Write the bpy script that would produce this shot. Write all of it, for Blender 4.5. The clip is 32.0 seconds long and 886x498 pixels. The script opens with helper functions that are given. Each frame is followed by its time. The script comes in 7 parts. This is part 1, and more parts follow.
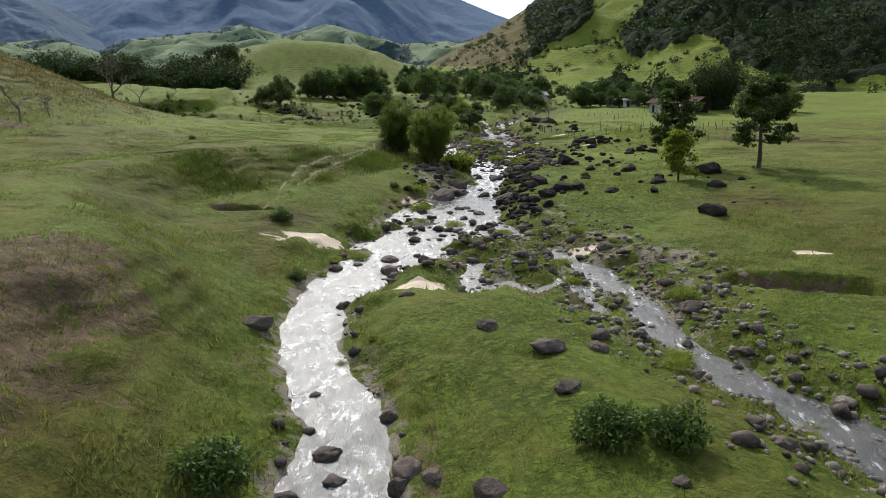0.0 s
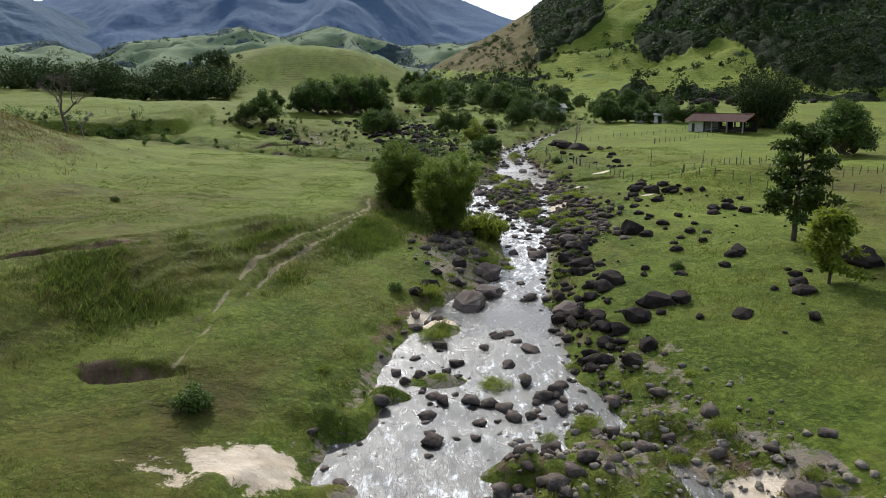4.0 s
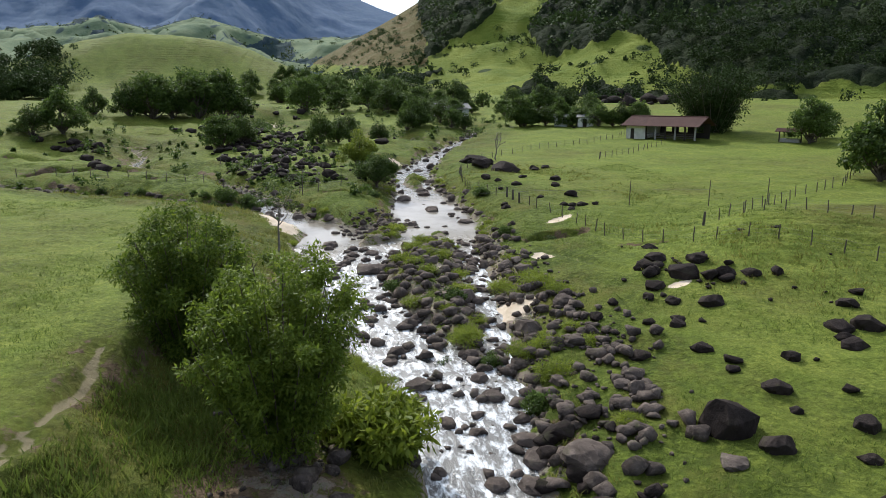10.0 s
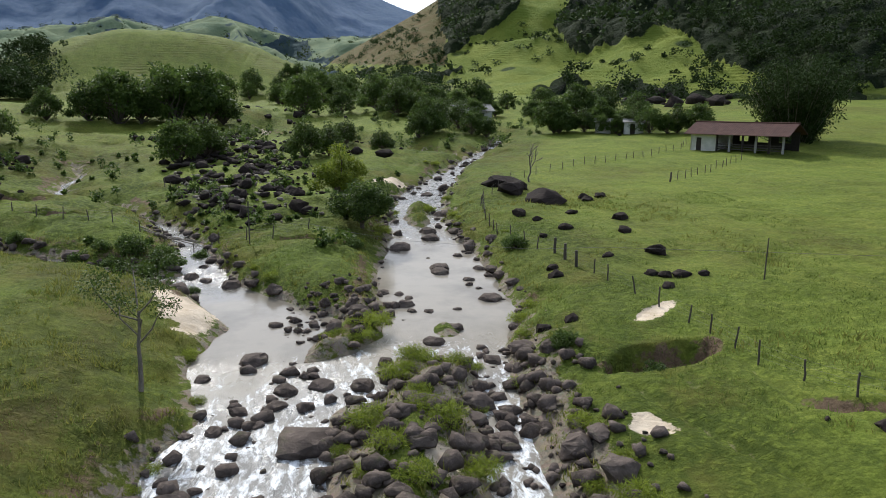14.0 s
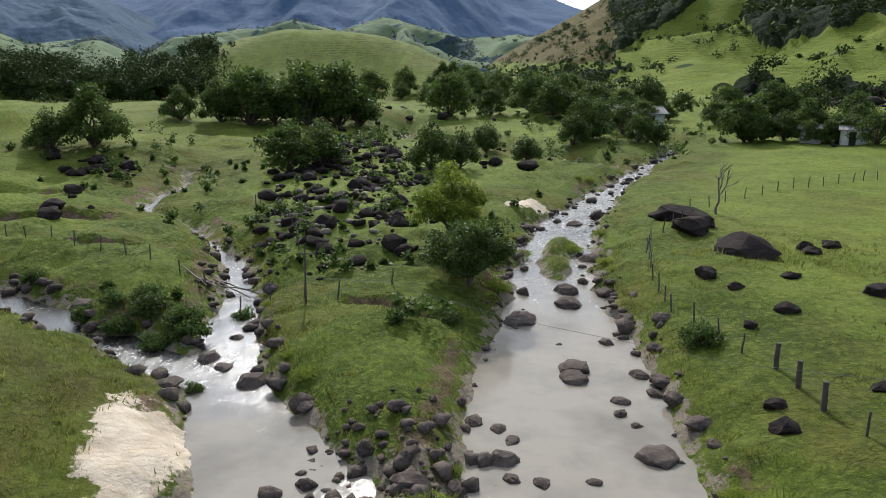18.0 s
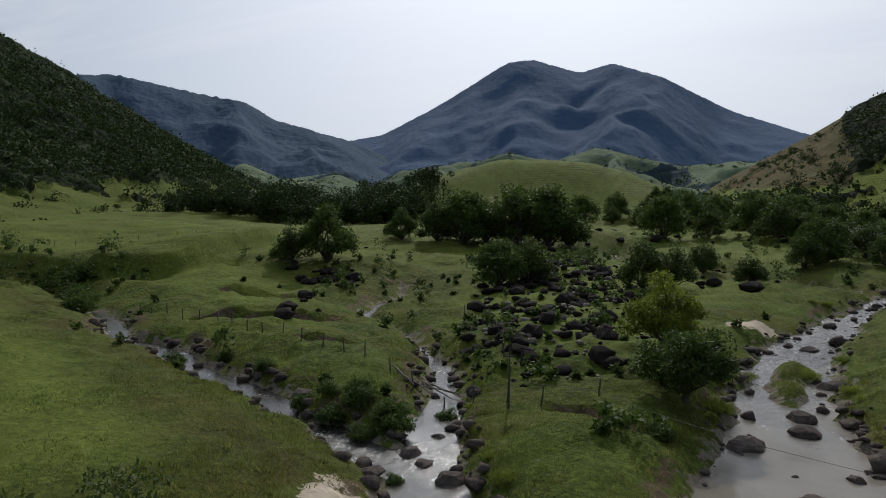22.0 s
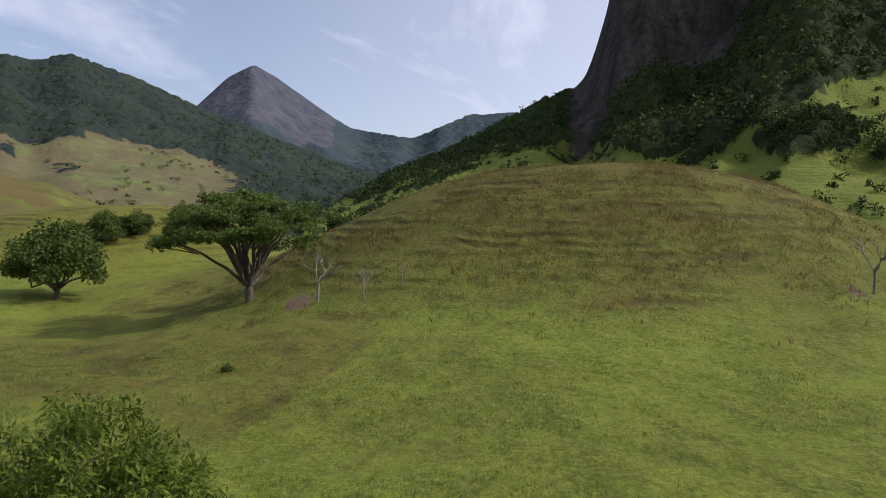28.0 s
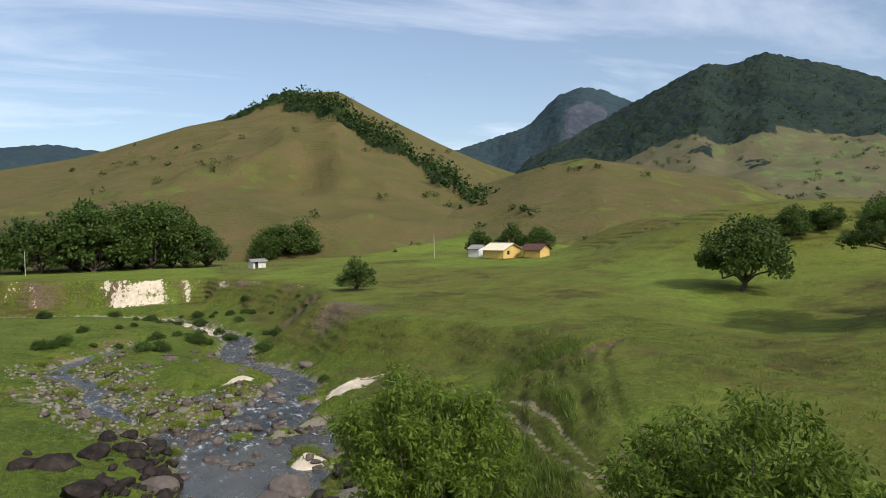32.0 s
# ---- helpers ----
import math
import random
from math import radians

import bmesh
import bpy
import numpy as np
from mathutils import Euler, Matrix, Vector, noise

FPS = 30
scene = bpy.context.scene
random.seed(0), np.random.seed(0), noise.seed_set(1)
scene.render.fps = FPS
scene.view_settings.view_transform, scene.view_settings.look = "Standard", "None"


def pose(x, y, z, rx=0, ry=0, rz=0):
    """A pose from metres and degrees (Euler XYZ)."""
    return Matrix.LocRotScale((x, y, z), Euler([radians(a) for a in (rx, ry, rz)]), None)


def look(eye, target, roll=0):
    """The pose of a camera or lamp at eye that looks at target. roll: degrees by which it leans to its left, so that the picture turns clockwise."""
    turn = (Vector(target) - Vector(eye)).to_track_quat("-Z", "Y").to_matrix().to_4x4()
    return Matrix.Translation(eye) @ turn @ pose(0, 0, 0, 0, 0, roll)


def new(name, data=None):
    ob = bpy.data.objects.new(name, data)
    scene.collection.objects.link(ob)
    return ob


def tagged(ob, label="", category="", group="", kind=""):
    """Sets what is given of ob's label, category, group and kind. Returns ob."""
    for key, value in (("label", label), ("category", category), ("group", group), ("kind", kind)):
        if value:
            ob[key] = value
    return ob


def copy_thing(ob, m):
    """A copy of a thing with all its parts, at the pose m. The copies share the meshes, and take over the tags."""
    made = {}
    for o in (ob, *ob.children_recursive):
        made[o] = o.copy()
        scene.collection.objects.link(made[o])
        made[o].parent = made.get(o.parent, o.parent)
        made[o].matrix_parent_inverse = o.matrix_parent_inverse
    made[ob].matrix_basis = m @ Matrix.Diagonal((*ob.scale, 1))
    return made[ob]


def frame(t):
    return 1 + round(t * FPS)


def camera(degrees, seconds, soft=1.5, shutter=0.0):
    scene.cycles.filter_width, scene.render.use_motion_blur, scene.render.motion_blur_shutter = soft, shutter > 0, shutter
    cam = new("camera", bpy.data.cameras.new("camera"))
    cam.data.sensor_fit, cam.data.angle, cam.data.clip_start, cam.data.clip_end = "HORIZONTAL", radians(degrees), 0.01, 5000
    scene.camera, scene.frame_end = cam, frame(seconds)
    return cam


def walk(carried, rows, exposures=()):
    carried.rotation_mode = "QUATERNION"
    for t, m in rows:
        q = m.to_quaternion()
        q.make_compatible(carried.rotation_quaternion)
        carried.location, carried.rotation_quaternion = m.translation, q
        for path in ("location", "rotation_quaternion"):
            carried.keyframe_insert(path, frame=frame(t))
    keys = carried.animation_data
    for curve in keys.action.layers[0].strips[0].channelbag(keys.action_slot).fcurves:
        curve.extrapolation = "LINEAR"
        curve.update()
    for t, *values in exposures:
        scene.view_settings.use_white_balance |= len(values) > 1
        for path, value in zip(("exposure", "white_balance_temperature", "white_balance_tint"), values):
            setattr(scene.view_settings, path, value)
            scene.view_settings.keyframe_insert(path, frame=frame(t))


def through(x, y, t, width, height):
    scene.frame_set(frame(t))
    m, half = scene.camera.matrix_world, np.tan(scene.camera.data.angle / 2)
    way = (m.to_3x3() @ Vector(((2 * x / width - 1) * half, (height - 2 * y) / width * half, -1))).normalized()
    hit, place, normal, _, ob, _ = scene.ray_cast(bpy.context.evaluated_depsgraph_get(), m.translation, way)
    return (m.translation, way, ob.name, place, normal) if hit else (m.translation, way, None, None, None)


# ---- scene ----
cam = camera(64.3, 32.0, soft=0.9)
METRES, EYE, TILT, LEAN, TURN = 120.0, 12.0, -11.8, -0.2, 0.0
ROWS = [
    (0.0, 0.0, 0.0, 0.0, 0.0, 0.0, -0.0),
    (0.5, -0.0041, 0.025, 0.014, 0.04, -0.0, 0.04),
    (1.0, -0.0073, 0.0501, 0.0286, 0.07, -0.0, 0.09),
    (1.5, -0.0097, 0.0753, 0.0428, 0.08, 0.02, 0.11),
    (2.0, -0.0116, 0.101, 0.0539, 0.1, 0.03, 0.11),
    (2.5, -0.013, 0.1278, 0.0605, 0.11, 0.05, 0.1),
    (3.0, -0.0138, 0.1553, 0.0663, 0.12, 0.06, 0.08),
    (3.5, -0.0144, 0.183, 0.0727, 0.14, 0.06, 0.06),
    (5.5, -0.0132, 0.2956, 0.1004, 0.27, -0.08, 0.21),
    (6.0, -0.0126, 0.324, 0.1072, 0.27, -0.11, 0.21),
    (6.5, -0.0107, 0.3524, 0.1138, -2.8, -0.16, 0.83),
    (7.0, -0.0104, 0.3806, 0.1202, -5.85, -0.24, 1.42),
    (7.5, -0.009, 0.4088, 0.1266, -5.89, -0.27, 1.44),
    (8.0, -0.0068, 0.437, 0.1328, -6.96, -0.3, 1.68),
    (8.5, -0.0042, 0.4652, 0.139, -8.12, -0.37, 1.96),
    (9.0, -0.0011, 0.4939, 0.145, -8.58, -0.39, 2.08),
    (9.5, 0.0025, 0.522, 0.1513, -8.55, -0.4, 2.11),
    (10.0, 0.0066, 0.5503, 0.1576, -8.53, -0.4, 2.08),
    (10.5, 0.0111, 0.5785, 0.1638, -8.49, -0.39, 2.11),
    (11.0, 0.0157, 0.6065, 0.17, -8.48, -0.38, 2.11),
    (11.5, 0.0205, 0.6345, 0.1759, -8.47, -0.37, 2.1),
    (12.0, 0.0254, 0.6623, 0.1818, -8.46, -0.38, 2.09),
    (12.5, 0.0304, 0.6903, 0.1876, -8.44, -0.37, 2.11),
    (13.0, 0.0355, 0.7184, 0.1936, -8.34, -0.36, 2.06),
    (13.5, 0.0407, 0.7465, 0.1996, -7.79, -0.35, 1.93),
    (14.0, 0.0462, 0.7744, 0.2059, -6.89, -0.33, 1.74),
    (14.5, 0.0514, 0.8022, 0.2123, -5.96, -0.3, 1.55),
    (16.5, 0.0701, 0.903, 0.2356, -0.99, -0.24, 0.55),
    (17.0, 0.072, 0.9184, 0.239, 0.68, -0.22, 0.16),
    (17.5, 0.0727, 0.9273, 0.2404, 3.18, -0.23, -0.41),
    (18.0, 0.0727, 0.9313, 0.2396, 5.87, -0.27, -1.02),
    (18.5, 0.0725, 0.9325, 0.2374, 8.59, -0.34, -1.63),
    (19.0, 0.0721, 0.9333, 0.235, 11.34, -0.44, -2.21),
    (19.5, 0.0716, 0.9341, 0.2329, 14.07, -0.58, -2.76),
    (20.0, 0.0714, 0.9346, 0.2316, 16.25, -0.13, -3.16),
    (20.5, 0.0712, 0.9352, 0.2309, 18.36, 5.63, -3.69),
    (21.0, 0.0713, 0.9358, 0.2294, 20.6, 9.32, -4.15),
    (21.5, 0.0717, 0.936, 0.2292, 22.32, 9.18, -4.45),
    (22.0, 0.0717, 0.9361, 0.2293, 22.31, 9.18, -4.47),
    (22.5, 0.0705, 0.9362, 0.2296, 27.46, 8.75, -5.36),
    (23.0, 0.0704, 0.9368, 0.2301, 35.62, 7.91, -6.72),
    (23.5, 0.0699, 0.9372, 0.2305, 43.09, 6.97, -7.89),
    (24.0, 0.0694, 0.9375, 0.2308, 50.6, 5.86, -8.95),
    (24.5, 0.069, 0.9376, 0.2313, 58.09, 4.62, -9.87),
    (25.0, 0.0685, 0.9378, 0.2317, 65.19, 3.33, -10.58),
    (25.5, 0.0683, 0.9379, 0.2321, 72.04, 2.01, -11.11),
    (27.5, 0.0666, 0.9378, 0.2334, 98.48, -3.41, -11.45),
    (28.0, 0.0659, 0.9377, 0.234, 105.08, -4.79, -11.17),
    (28.5, 0.0651, 0.9376, 0.2346, 111.68, -6.13, -10.72),
    (29.0, 0.0644, 0.9374, 0.2349, 118.29, -7.4, -10.14),
    (29.5, 0.0638, 0.9371, 0.2349, 124.89, -8.57, -9.43),
    (30.0, 0.0632, 0.9367, 0.2349, 131.43, -9.65, -8.59),
    (30.5, 0.0628, 0.9362, 0.2349, 137.9, -10.61, -7.62),
    (31.0, 0.0624, 0.9356, 0.2348, 144.33, -11.46, -6.58),
    (31.5, 0.0621, 0.9353, 0.2345, 150.77, -12.19, -5.44),
    (32.0, 0.0619, 0.935, 0.2343, 157.19, -12.78, -4.21),
]
walk(cam, [(t, pose(0, 0, EYE, TILT, LEAN, TURN) @ pose(METRES * x, METRES * y, METRES * z, 90 + pitch, roll, yaw)) for t, x, y, z, yaw, pitch, roll in ROWS],
     [(0.0, 0.05, 6220, 10), (5.0, 0.05, 6080, 10), (8.0, 0.16, 6020, 10), (10.0, 0.20, 6060, 10), (12.0, 0.12, 6080, 10), (14.0, 0.06, 6060, 10), (19.0, 0.14, 6060, 10), (20.0, 0.14, 6050, 10), (21.0, -0.28, 5960, 10), (21.6, -1.05, 6100, 10), (23.4, -1.0, 6100, 10), (24.0, -0.66, 6080, 10), (25.0, -0.10, 6020, 11), (28.0, 0.0, 6400, 20), (29.0, -0.06, 6330, 18), (30.0, -0.02, 6250, 12), (32.0, -0.06, 6150, 10)])

# ---- sky and sun ----
SUN_YAW, SUN_UP = 14.0, 39.0
world = bpy.data.worlds.new("world")
scene.world = world
world.use_nodes = True
wt = world.node_tree
wt.nodes.clear()


def wire(tree, a, b):
    tree.links.new(a, b)


w_out, w_bg = wt.nodes.new("ShaderNodeOutputWorld"), wt.nodes.new("ShaderNodeBackground")
w_sky, w_tc = wt.nodes.new("ShaderNodeTexSky"), wt.nodes.new("ShaderNodeTexCoord")
w_sky.sky_type, w_sky.sun_disc = "NISHITA", False
w_sky.sun_elevation, w_sky.sun_rotation = radians(SUN_UP), radians(-SUN_YAW)
w_sky.air_density, w_sky.dust_density, w_sky.ozone_density, w_sky.altitude = 1.0, 1.0, 1.3, 200
# thin high cloud, streaked, thicker towards the sun's side
w_sep, w_up = wt.nodes.new("ShaderNodeSeparateXYZ"), wt.nodes.new("ShaderNodeMath")
w_up.operation, w_up.inputs[1].default_value = "ADD", 0.12
w_div, w_map = wt.nodes.new("ShaderNodeVectorMath"), wt.nodes.new("ShaderNodeMapping")
w_div.operation = "DIVIDE"
w_map.inputs["Scale"].default_value, w_map.inputs["Rotation"].default_value = (0.55, 1.5, 0.0), (0, 0, radians(25))
w_noise, w_ramp, w_mix = wt.nodes.new("ShaderNodeTexNoise"), wt.nodes.new("ShaderNodeValToRGB"), wt.nodes.new("ShaderNodeMix")
w_noise.inputs["Scale"].default_value, w_noise.inputs["Detail"].default_value, w_noise.inputs["Roughness"].default_value = 0.8, 8, 0.58
w_noise.inputs["Distortion"].default_value = 0.5
w_ramp.color_ramp.elements[0].position, w_ramp.color_ramp.elements[1].position = 0.48, 0.90
w_mix.data_type = "RGBA"
w_mix.inputs["B"].default_value = (9.5, 9.8, 10.4, 1)
w_side, w_sum = wt.nodes.new("ShaderNodeMapRange"), wt.nodes.new("ShaderNodeMath")
w_side.inputs["From Min"].default_value, w_side.inputs["From Max"].default_value = -0.5, 0.9
w_side.inputs["To Min"].default_value, w_side.inputs["To Max"].default_value = 0.12, 0.8
w_sum.operation, w_sum.use_clamp = "ADD", True
wire(wt, w_tc.outputs["Generated"], w_sep.inputs[0])
wire(wt, w_sep.outputs["Z"], w_up.inputs[0])
wire(wt, w_tc.outputs["Generated"], w_div.inputs[0])
wire(wt, w_up.outputs[0], w_div.inputs[1])
wire(wt, w_div.outputs[0], w_map.inputs["Vector"])
wire(wt, w_map.outputs[0], w_noise.inputs["Vector"])
wire(wt, w_noise.outputs["Fac"], w_ramp.inputs["Fac"])
wire(wt, w_sep.outputs["Y"], w_side.inputs["Value"])
wire(wt, w_ramp.outputs["Color"], w_sum.inputs[0])
wire(wt, w_side.outputs["Result"], w_sum.inputs[1])
wire(wt, w_sum.outputs[0], w_mix.inputs["Factor"])
wire(wt, w_sky.outputs["Color"], w_mix.inputs["A"])
# bright haze round the sun
w_dot, w_glow, w_add = wt.nodes.new("ShaderNodeVectorMath"), wt.nodes.new("ShaderNodeMath"), wt.nodes.new("ShaderNodeMix")
w_dot.operation = "DOT_PRODUCT"
w_dot.inputs[1].default_value = (-math.sin(radians(SUN_YAW)) * math.cos(radians(SUN_UP)), math.cos(radians(SUN_YAW)) * math.cos(radians(SUN_UP)), math.sin(radians(SUN_UP)))
w_pos = wt.nodes.new("ShaderNodeMath")
w_pos.operation = "MAXIMUM"
w_glow.operation, w_glow.inputs[1].default_value = "POWER", 7.0
w_add.data_type, w_add.blend_type, w_add.clamp_result = "RGBA", "ADD", False
w_add.inputs["B"].default_value = (11, 10.8, 10.5, 1)
wire(wt, w_tc.outputs["Generated"], w_dot.inputs[0])
wire(wt, w_dot.outputs["Value"], w_pos.inputs[0])
wire(wt, w_pos.outputs[0], w_glow.inputs[0])
wire(wt, w_glow.outputs[0], w_add.inputs["Factor"])
wire(wt, w_mix.outputs["Result"], w_add.inputs["A"])
wire(wt, w_add.outputs["Result"], w_bg.inputs["Color"])
w_bg.inputs["Strength"].default_value = 0.12
wire(wt, w_bg.outputs[0], w_out.inputs["Surface"])

sun = new("sun", bpy.data.lights.new("sun", "SUN"))
sun.data.energy, sun.data.angle, sun.data.color = 3.5, radians(0.6), (1.0, 0.94, 0.84)
sun.matrix_world = look((0, 0, 200), (math.sin(radians(SUN_YAW)) * 100, -math.cos(radians(SUN_YAW)) * 100, 200 - 100 * math.tan(radians(SUN_UP))))
scene.view_settings.exposure = 0.0
# ---- lie of the land ----
def fade(a, b, v):
    t = np.clip((v - a) / (b - a), 0, 1)
    return t * t * (3 - 2 * t)


def vnoise(x, y, seed=0):
    xi, yi = np.floor(x), np.floor(y)
    fx, fy = x - xi, y - yi
    fx, fy = fx * fx * (3 - 2 * fx), fy * fy * (3 - 2 * fy)

    def lattice(a, b):
        v = np.sin(a * 127.1 + b * 311.7 + seed * 74.7) * 43758.5453
        return v - np.floor(v)
    low = lattice(xi, yi) * (1 - fx) + lattice(xi + 1, yi) * fx
    high = lattice(xi, yi + 1) * (1 - fx) + lattice(xi + 1, yi + 1) * fx
    return low * (1 - fy) + high * fy


def fbm(x, y, size, octaves=4, seed=0):
    total, gain, top = 0.0, 1.0, 0.0
    for k in range(octaves):
        total = total + gain * (vnoise(x / size * 2 ** k, y / size * 2 ** k, seed + k) - 0.5)
        top, gain = top + gain, gain * 0.5
    return total / top * 2


RIVER_Y = [-260, -120, -40, 25, 42, 77, 92, 110, 130, 147, 158, 183, 200, 250, 310, 420, 600, 900]
RIVER_Z = [-5.0, -4.0, -2.6, -0.6, 0.1, 1.8, 2.3, 3.5, 4.2, 4.6, 5.0, 5.4, 6.2, 9.0, 12, 17, 26, 40]


def river_level(x, y):
    return np.interp(y, RIVER_Y, RIVER_Z) + 0.025 * np.clip(-12 - x, 0, 60) * fade(135, 160, y)


# channels: x, y, half width
MAIN = [(140, -82, 4), (50, -62, 4), (18, -52, 4), (4, -40, 3), (-2, -20, 2), (-6.5, 0, 2.0), (-3.4, 20, 1.9), (-3.7, 26, 1.7), (-6.6, 33, 1.5), (-7.4, 40, 1.6), (-5.6, 47, 2.5), (-4.6, 50, 3.2), (-2.4, 55, 4.8),
        (-0.3, 61, 5.6), (0.6, 68, 5.0), (2.2, 75, 3.8), (4.3, 82, 2.0), (5.6, 88, 1.7), (6.2, 94, 2.2), (7.0, 100.5, 2.9), (4.2, 106, 2.7), (1.5, 113, 2.9),
        (0.6, 120, 3.2), (2.6, 126, 3.0), (6.5, 129.5, 2.2), (10.2, 132.5, 3.2), (11, 138, 4.1), (11.2, 145, 4.1), (11.3, 151, 3.4), (11.5, 157, 3.0), (11.3, 164, 2.9), (12.0, 172, 3.1), (13.8, 182, 2.5), (15.6, 188, 2.2), (18.0, 197, 1.5),
        (21.6, 206, 1.4), (27.3, 220, 1.0), (32.2, 232, 0.9), (36, 243, 0.6)]
LEFT = [(1.6, 123, 2.4), (-0.3, 130, 2.6), (1.2, 136, 2.8), (-2.4, 141, 2.2), (-4.6, 145, 1.6), (-9.6, 146.5, 1.4), (-12, 148.6, 0.9), (-15, 149.0, 1.0), (-18.6, 152.0, 1.4),
        (-22, 153.2, 1.5), (-25.5, 155.4, 1.0), (-29.5, 156.6, 1.2), (-33, 159.5, 1.3), (-37, 160.4, 1.6), (-43, 162.5, 0.9), (-49, 168, 0.9), (-60, 174, 0.6), (-76, 182, 0.6)]
UPPER_BROOK = [(-27, 180, 0.2), (-29.9, 185.3, 0.3), (-31.5, 191.5, 0.6), (-32, 199, 0.3), (-35, 205, 0.2)]
# grassy islets: x, y, half length, half width, turn
ISLETS = [(12.4, 173, 1.2, 3.6, -8), (11.6, 165.4, 0.9, 2.2, 0), (-2.0, 63.2, 2.0, 1.1, 0), (-7.4, 52.0, 1.9, 1.0, 20), (-2.0, 71.2, 1.3, 2.0, 0), (8.2, 128.4, 2.0, 1.6, 0), (10.4, 134.2, 0.9, 1.3, 0), (5.6, 123.2, 1.6, 2.2, 0)]
BROOK = [(-4.6, 146, 1.2), (-6.8, 151, 1.3), (-8.7, 157, 1.1), (-12.3, 165, 0.7), (-15.7, 170, 0.4), (-22, 178, 0.15), (-27, 180, 0.2)]
FINGERS = [(2.6, 50, 0.5), (2.0, 46.5, 0.6), (1.7, 42.5, 0.35), (4.6, 45.4, 0.5), (5.8, 42.6, 0.45), (8.2, 46.5, 0.3), (9.6, 38.6, 0.5), (12, 36.5, 0.4)]
SIDE = [(3.5, 64, 1.0), (5.9, 60, 1.1), (8.5, 52.7, 1.0), (10.9, 46.8, 1.0), (12.0, 40.9, 0.9), (12.0, 35.4, 1.0), (13.4, 30.4, 1.2), (15.6, 26, 1.4), (17, 18, 1.4), (10, 2, 1.4), (-4, -12, 1.5)]
THREAD = [(12.2, 132, 0.8), (11.4, 122, 0.8), (10.4, 114, 0.9), (9.8, 107, 0.7), (8.6, 100, 0.6)]
TORRENT = [(27, 214, 0.6), (14, 226, 0.7), (2, 236, 0.7), (-11, 248, 0.9), (-15, 262, 0.6)]


def channel(points, x, y):
    best = np.full(np.shape(x), 1e6)
    for (ax, ay, aw), (bx, by, bw) in zip(points, points[1:]):
        dx, dy = bx - ax, by - ay
        t = np.clip(((x - ax) * dx + (y - ay) * dy) / (dx * dx + dy * dy), 0, 1)
        best = np.minimum(best, np.hypot(x - ax - t * dx, y - ay - t * dy) - aw - t * (bw - aw))
    return best


def shore(x, y):
    """Metres from the nearest water's edge, minus inside."""
    d = channel(MAIN, x, y)
    for points in (LEFT, BROOK, UPPER_BROOK, SIDE, FINGERS, THREAD, TORRENT):
        d = np.minimum(d, channel(points, x, y))
    d = d + 7 * np.clip(fbm(x, y, 3.6, 3, 8) - 0.28, 0, 1) * fade(42, 48, y) * fade(79, 73, y)
    for cx, cy, ra, rb, turn in ISLETS:
        c, s = math.cos(radians(turn)), math.sin(radians(turn))
        q = np.hypot(((x - cx) * c + (y - cy) * s) / ra, ((y - cy) * c - (x - cx) * s) / rb)
        d = np.maximum(d, (1 - q) * min(ra, rb))
    return d + (0.42 + 0.35 * fade(75, 62, y) + 0.2 * fade(140, 150, y) + 0.9 * fade(152, 164, y) * fade(4, 8, x)) * fbm(x, y, 2.4, 4, 5)


TERRACE = [(-7.6, 101), (-8, 112), (-11, 125), (-12, 137), (-16, 143), (-24, 147), (-33, 151), (-45, 156), (-62, 166), (-160, 186), (-320, 150), (-320, -420), (320, -420), (320, -125), (120, -98), (40, -74), (12, -60), (-6, -56), (-15, -40), (-22, -20), (-19, 5),
           (-15, 20), (-17, 35), (-25, 46), (-28, 58), (-25, 68), (-10, 93)]


def inside(points, x, y):
    """Signed metres to a polygon's edge, plus inside."""
    best, odd = np.full(np.shape(x), 1e6), np.zeros(np.shape(x), bool)
    for (ax, ay), (bx, by) in zip(points, points[1:] + points[:1]):
        dx, dy = bx - ax, by - ay
        t = np.clip(((x - ax) * dx + (y - ay) * dy) / (dx * dx + dy * dy), 0, 1)
        best = np.minimum(best, np.hypot(x - ax - t * dx, y - ay - t * dy))
        odd ^= ((ay > y) != (by > y)) & (x < dx * (y - ay) / (dy if dy else 1e-9) + ax)
    return np.where(odd, best, -best)


LEDGE = [(-62, 190), (-70, 184), (-82, 185), (-98, 182), (-130, 188), (-150, 220), (-100, 232), (-64, 216)]
# hollows eaten into the turf: x, y, half length, half width, turn, depth
PITS = [(19.2, 125.1, 2.5, 1.1, 8, 1.25), (-17.4, 59.6, 2.4, 1.1, 15, 0.9), (20.5, 39.6, 4.4, 1.5, -28, 1.1), (13.5, 47.5, 2.5, 0.8, -30, 0.5), (24.5, 117.5, 2.0, 0.6, -30, 0.4), (-26, 69.5, 4.0, 0.8, 35, 0.5),
        (-43, 183, 5.0, 1.8, 10, 1.4), (-22, 163, 3.0, 1.0, 0, 0.6), (-30, 172, 4, 1.2, 20, 0.8), (-35, 169.5, 4.5, 1.5, 8, 1.6), (2.0, 151.8, 3.4, 0.8, -20, 0.8), (-5.5, 148.4, 1.8, 0.6, 20, 0.5)]

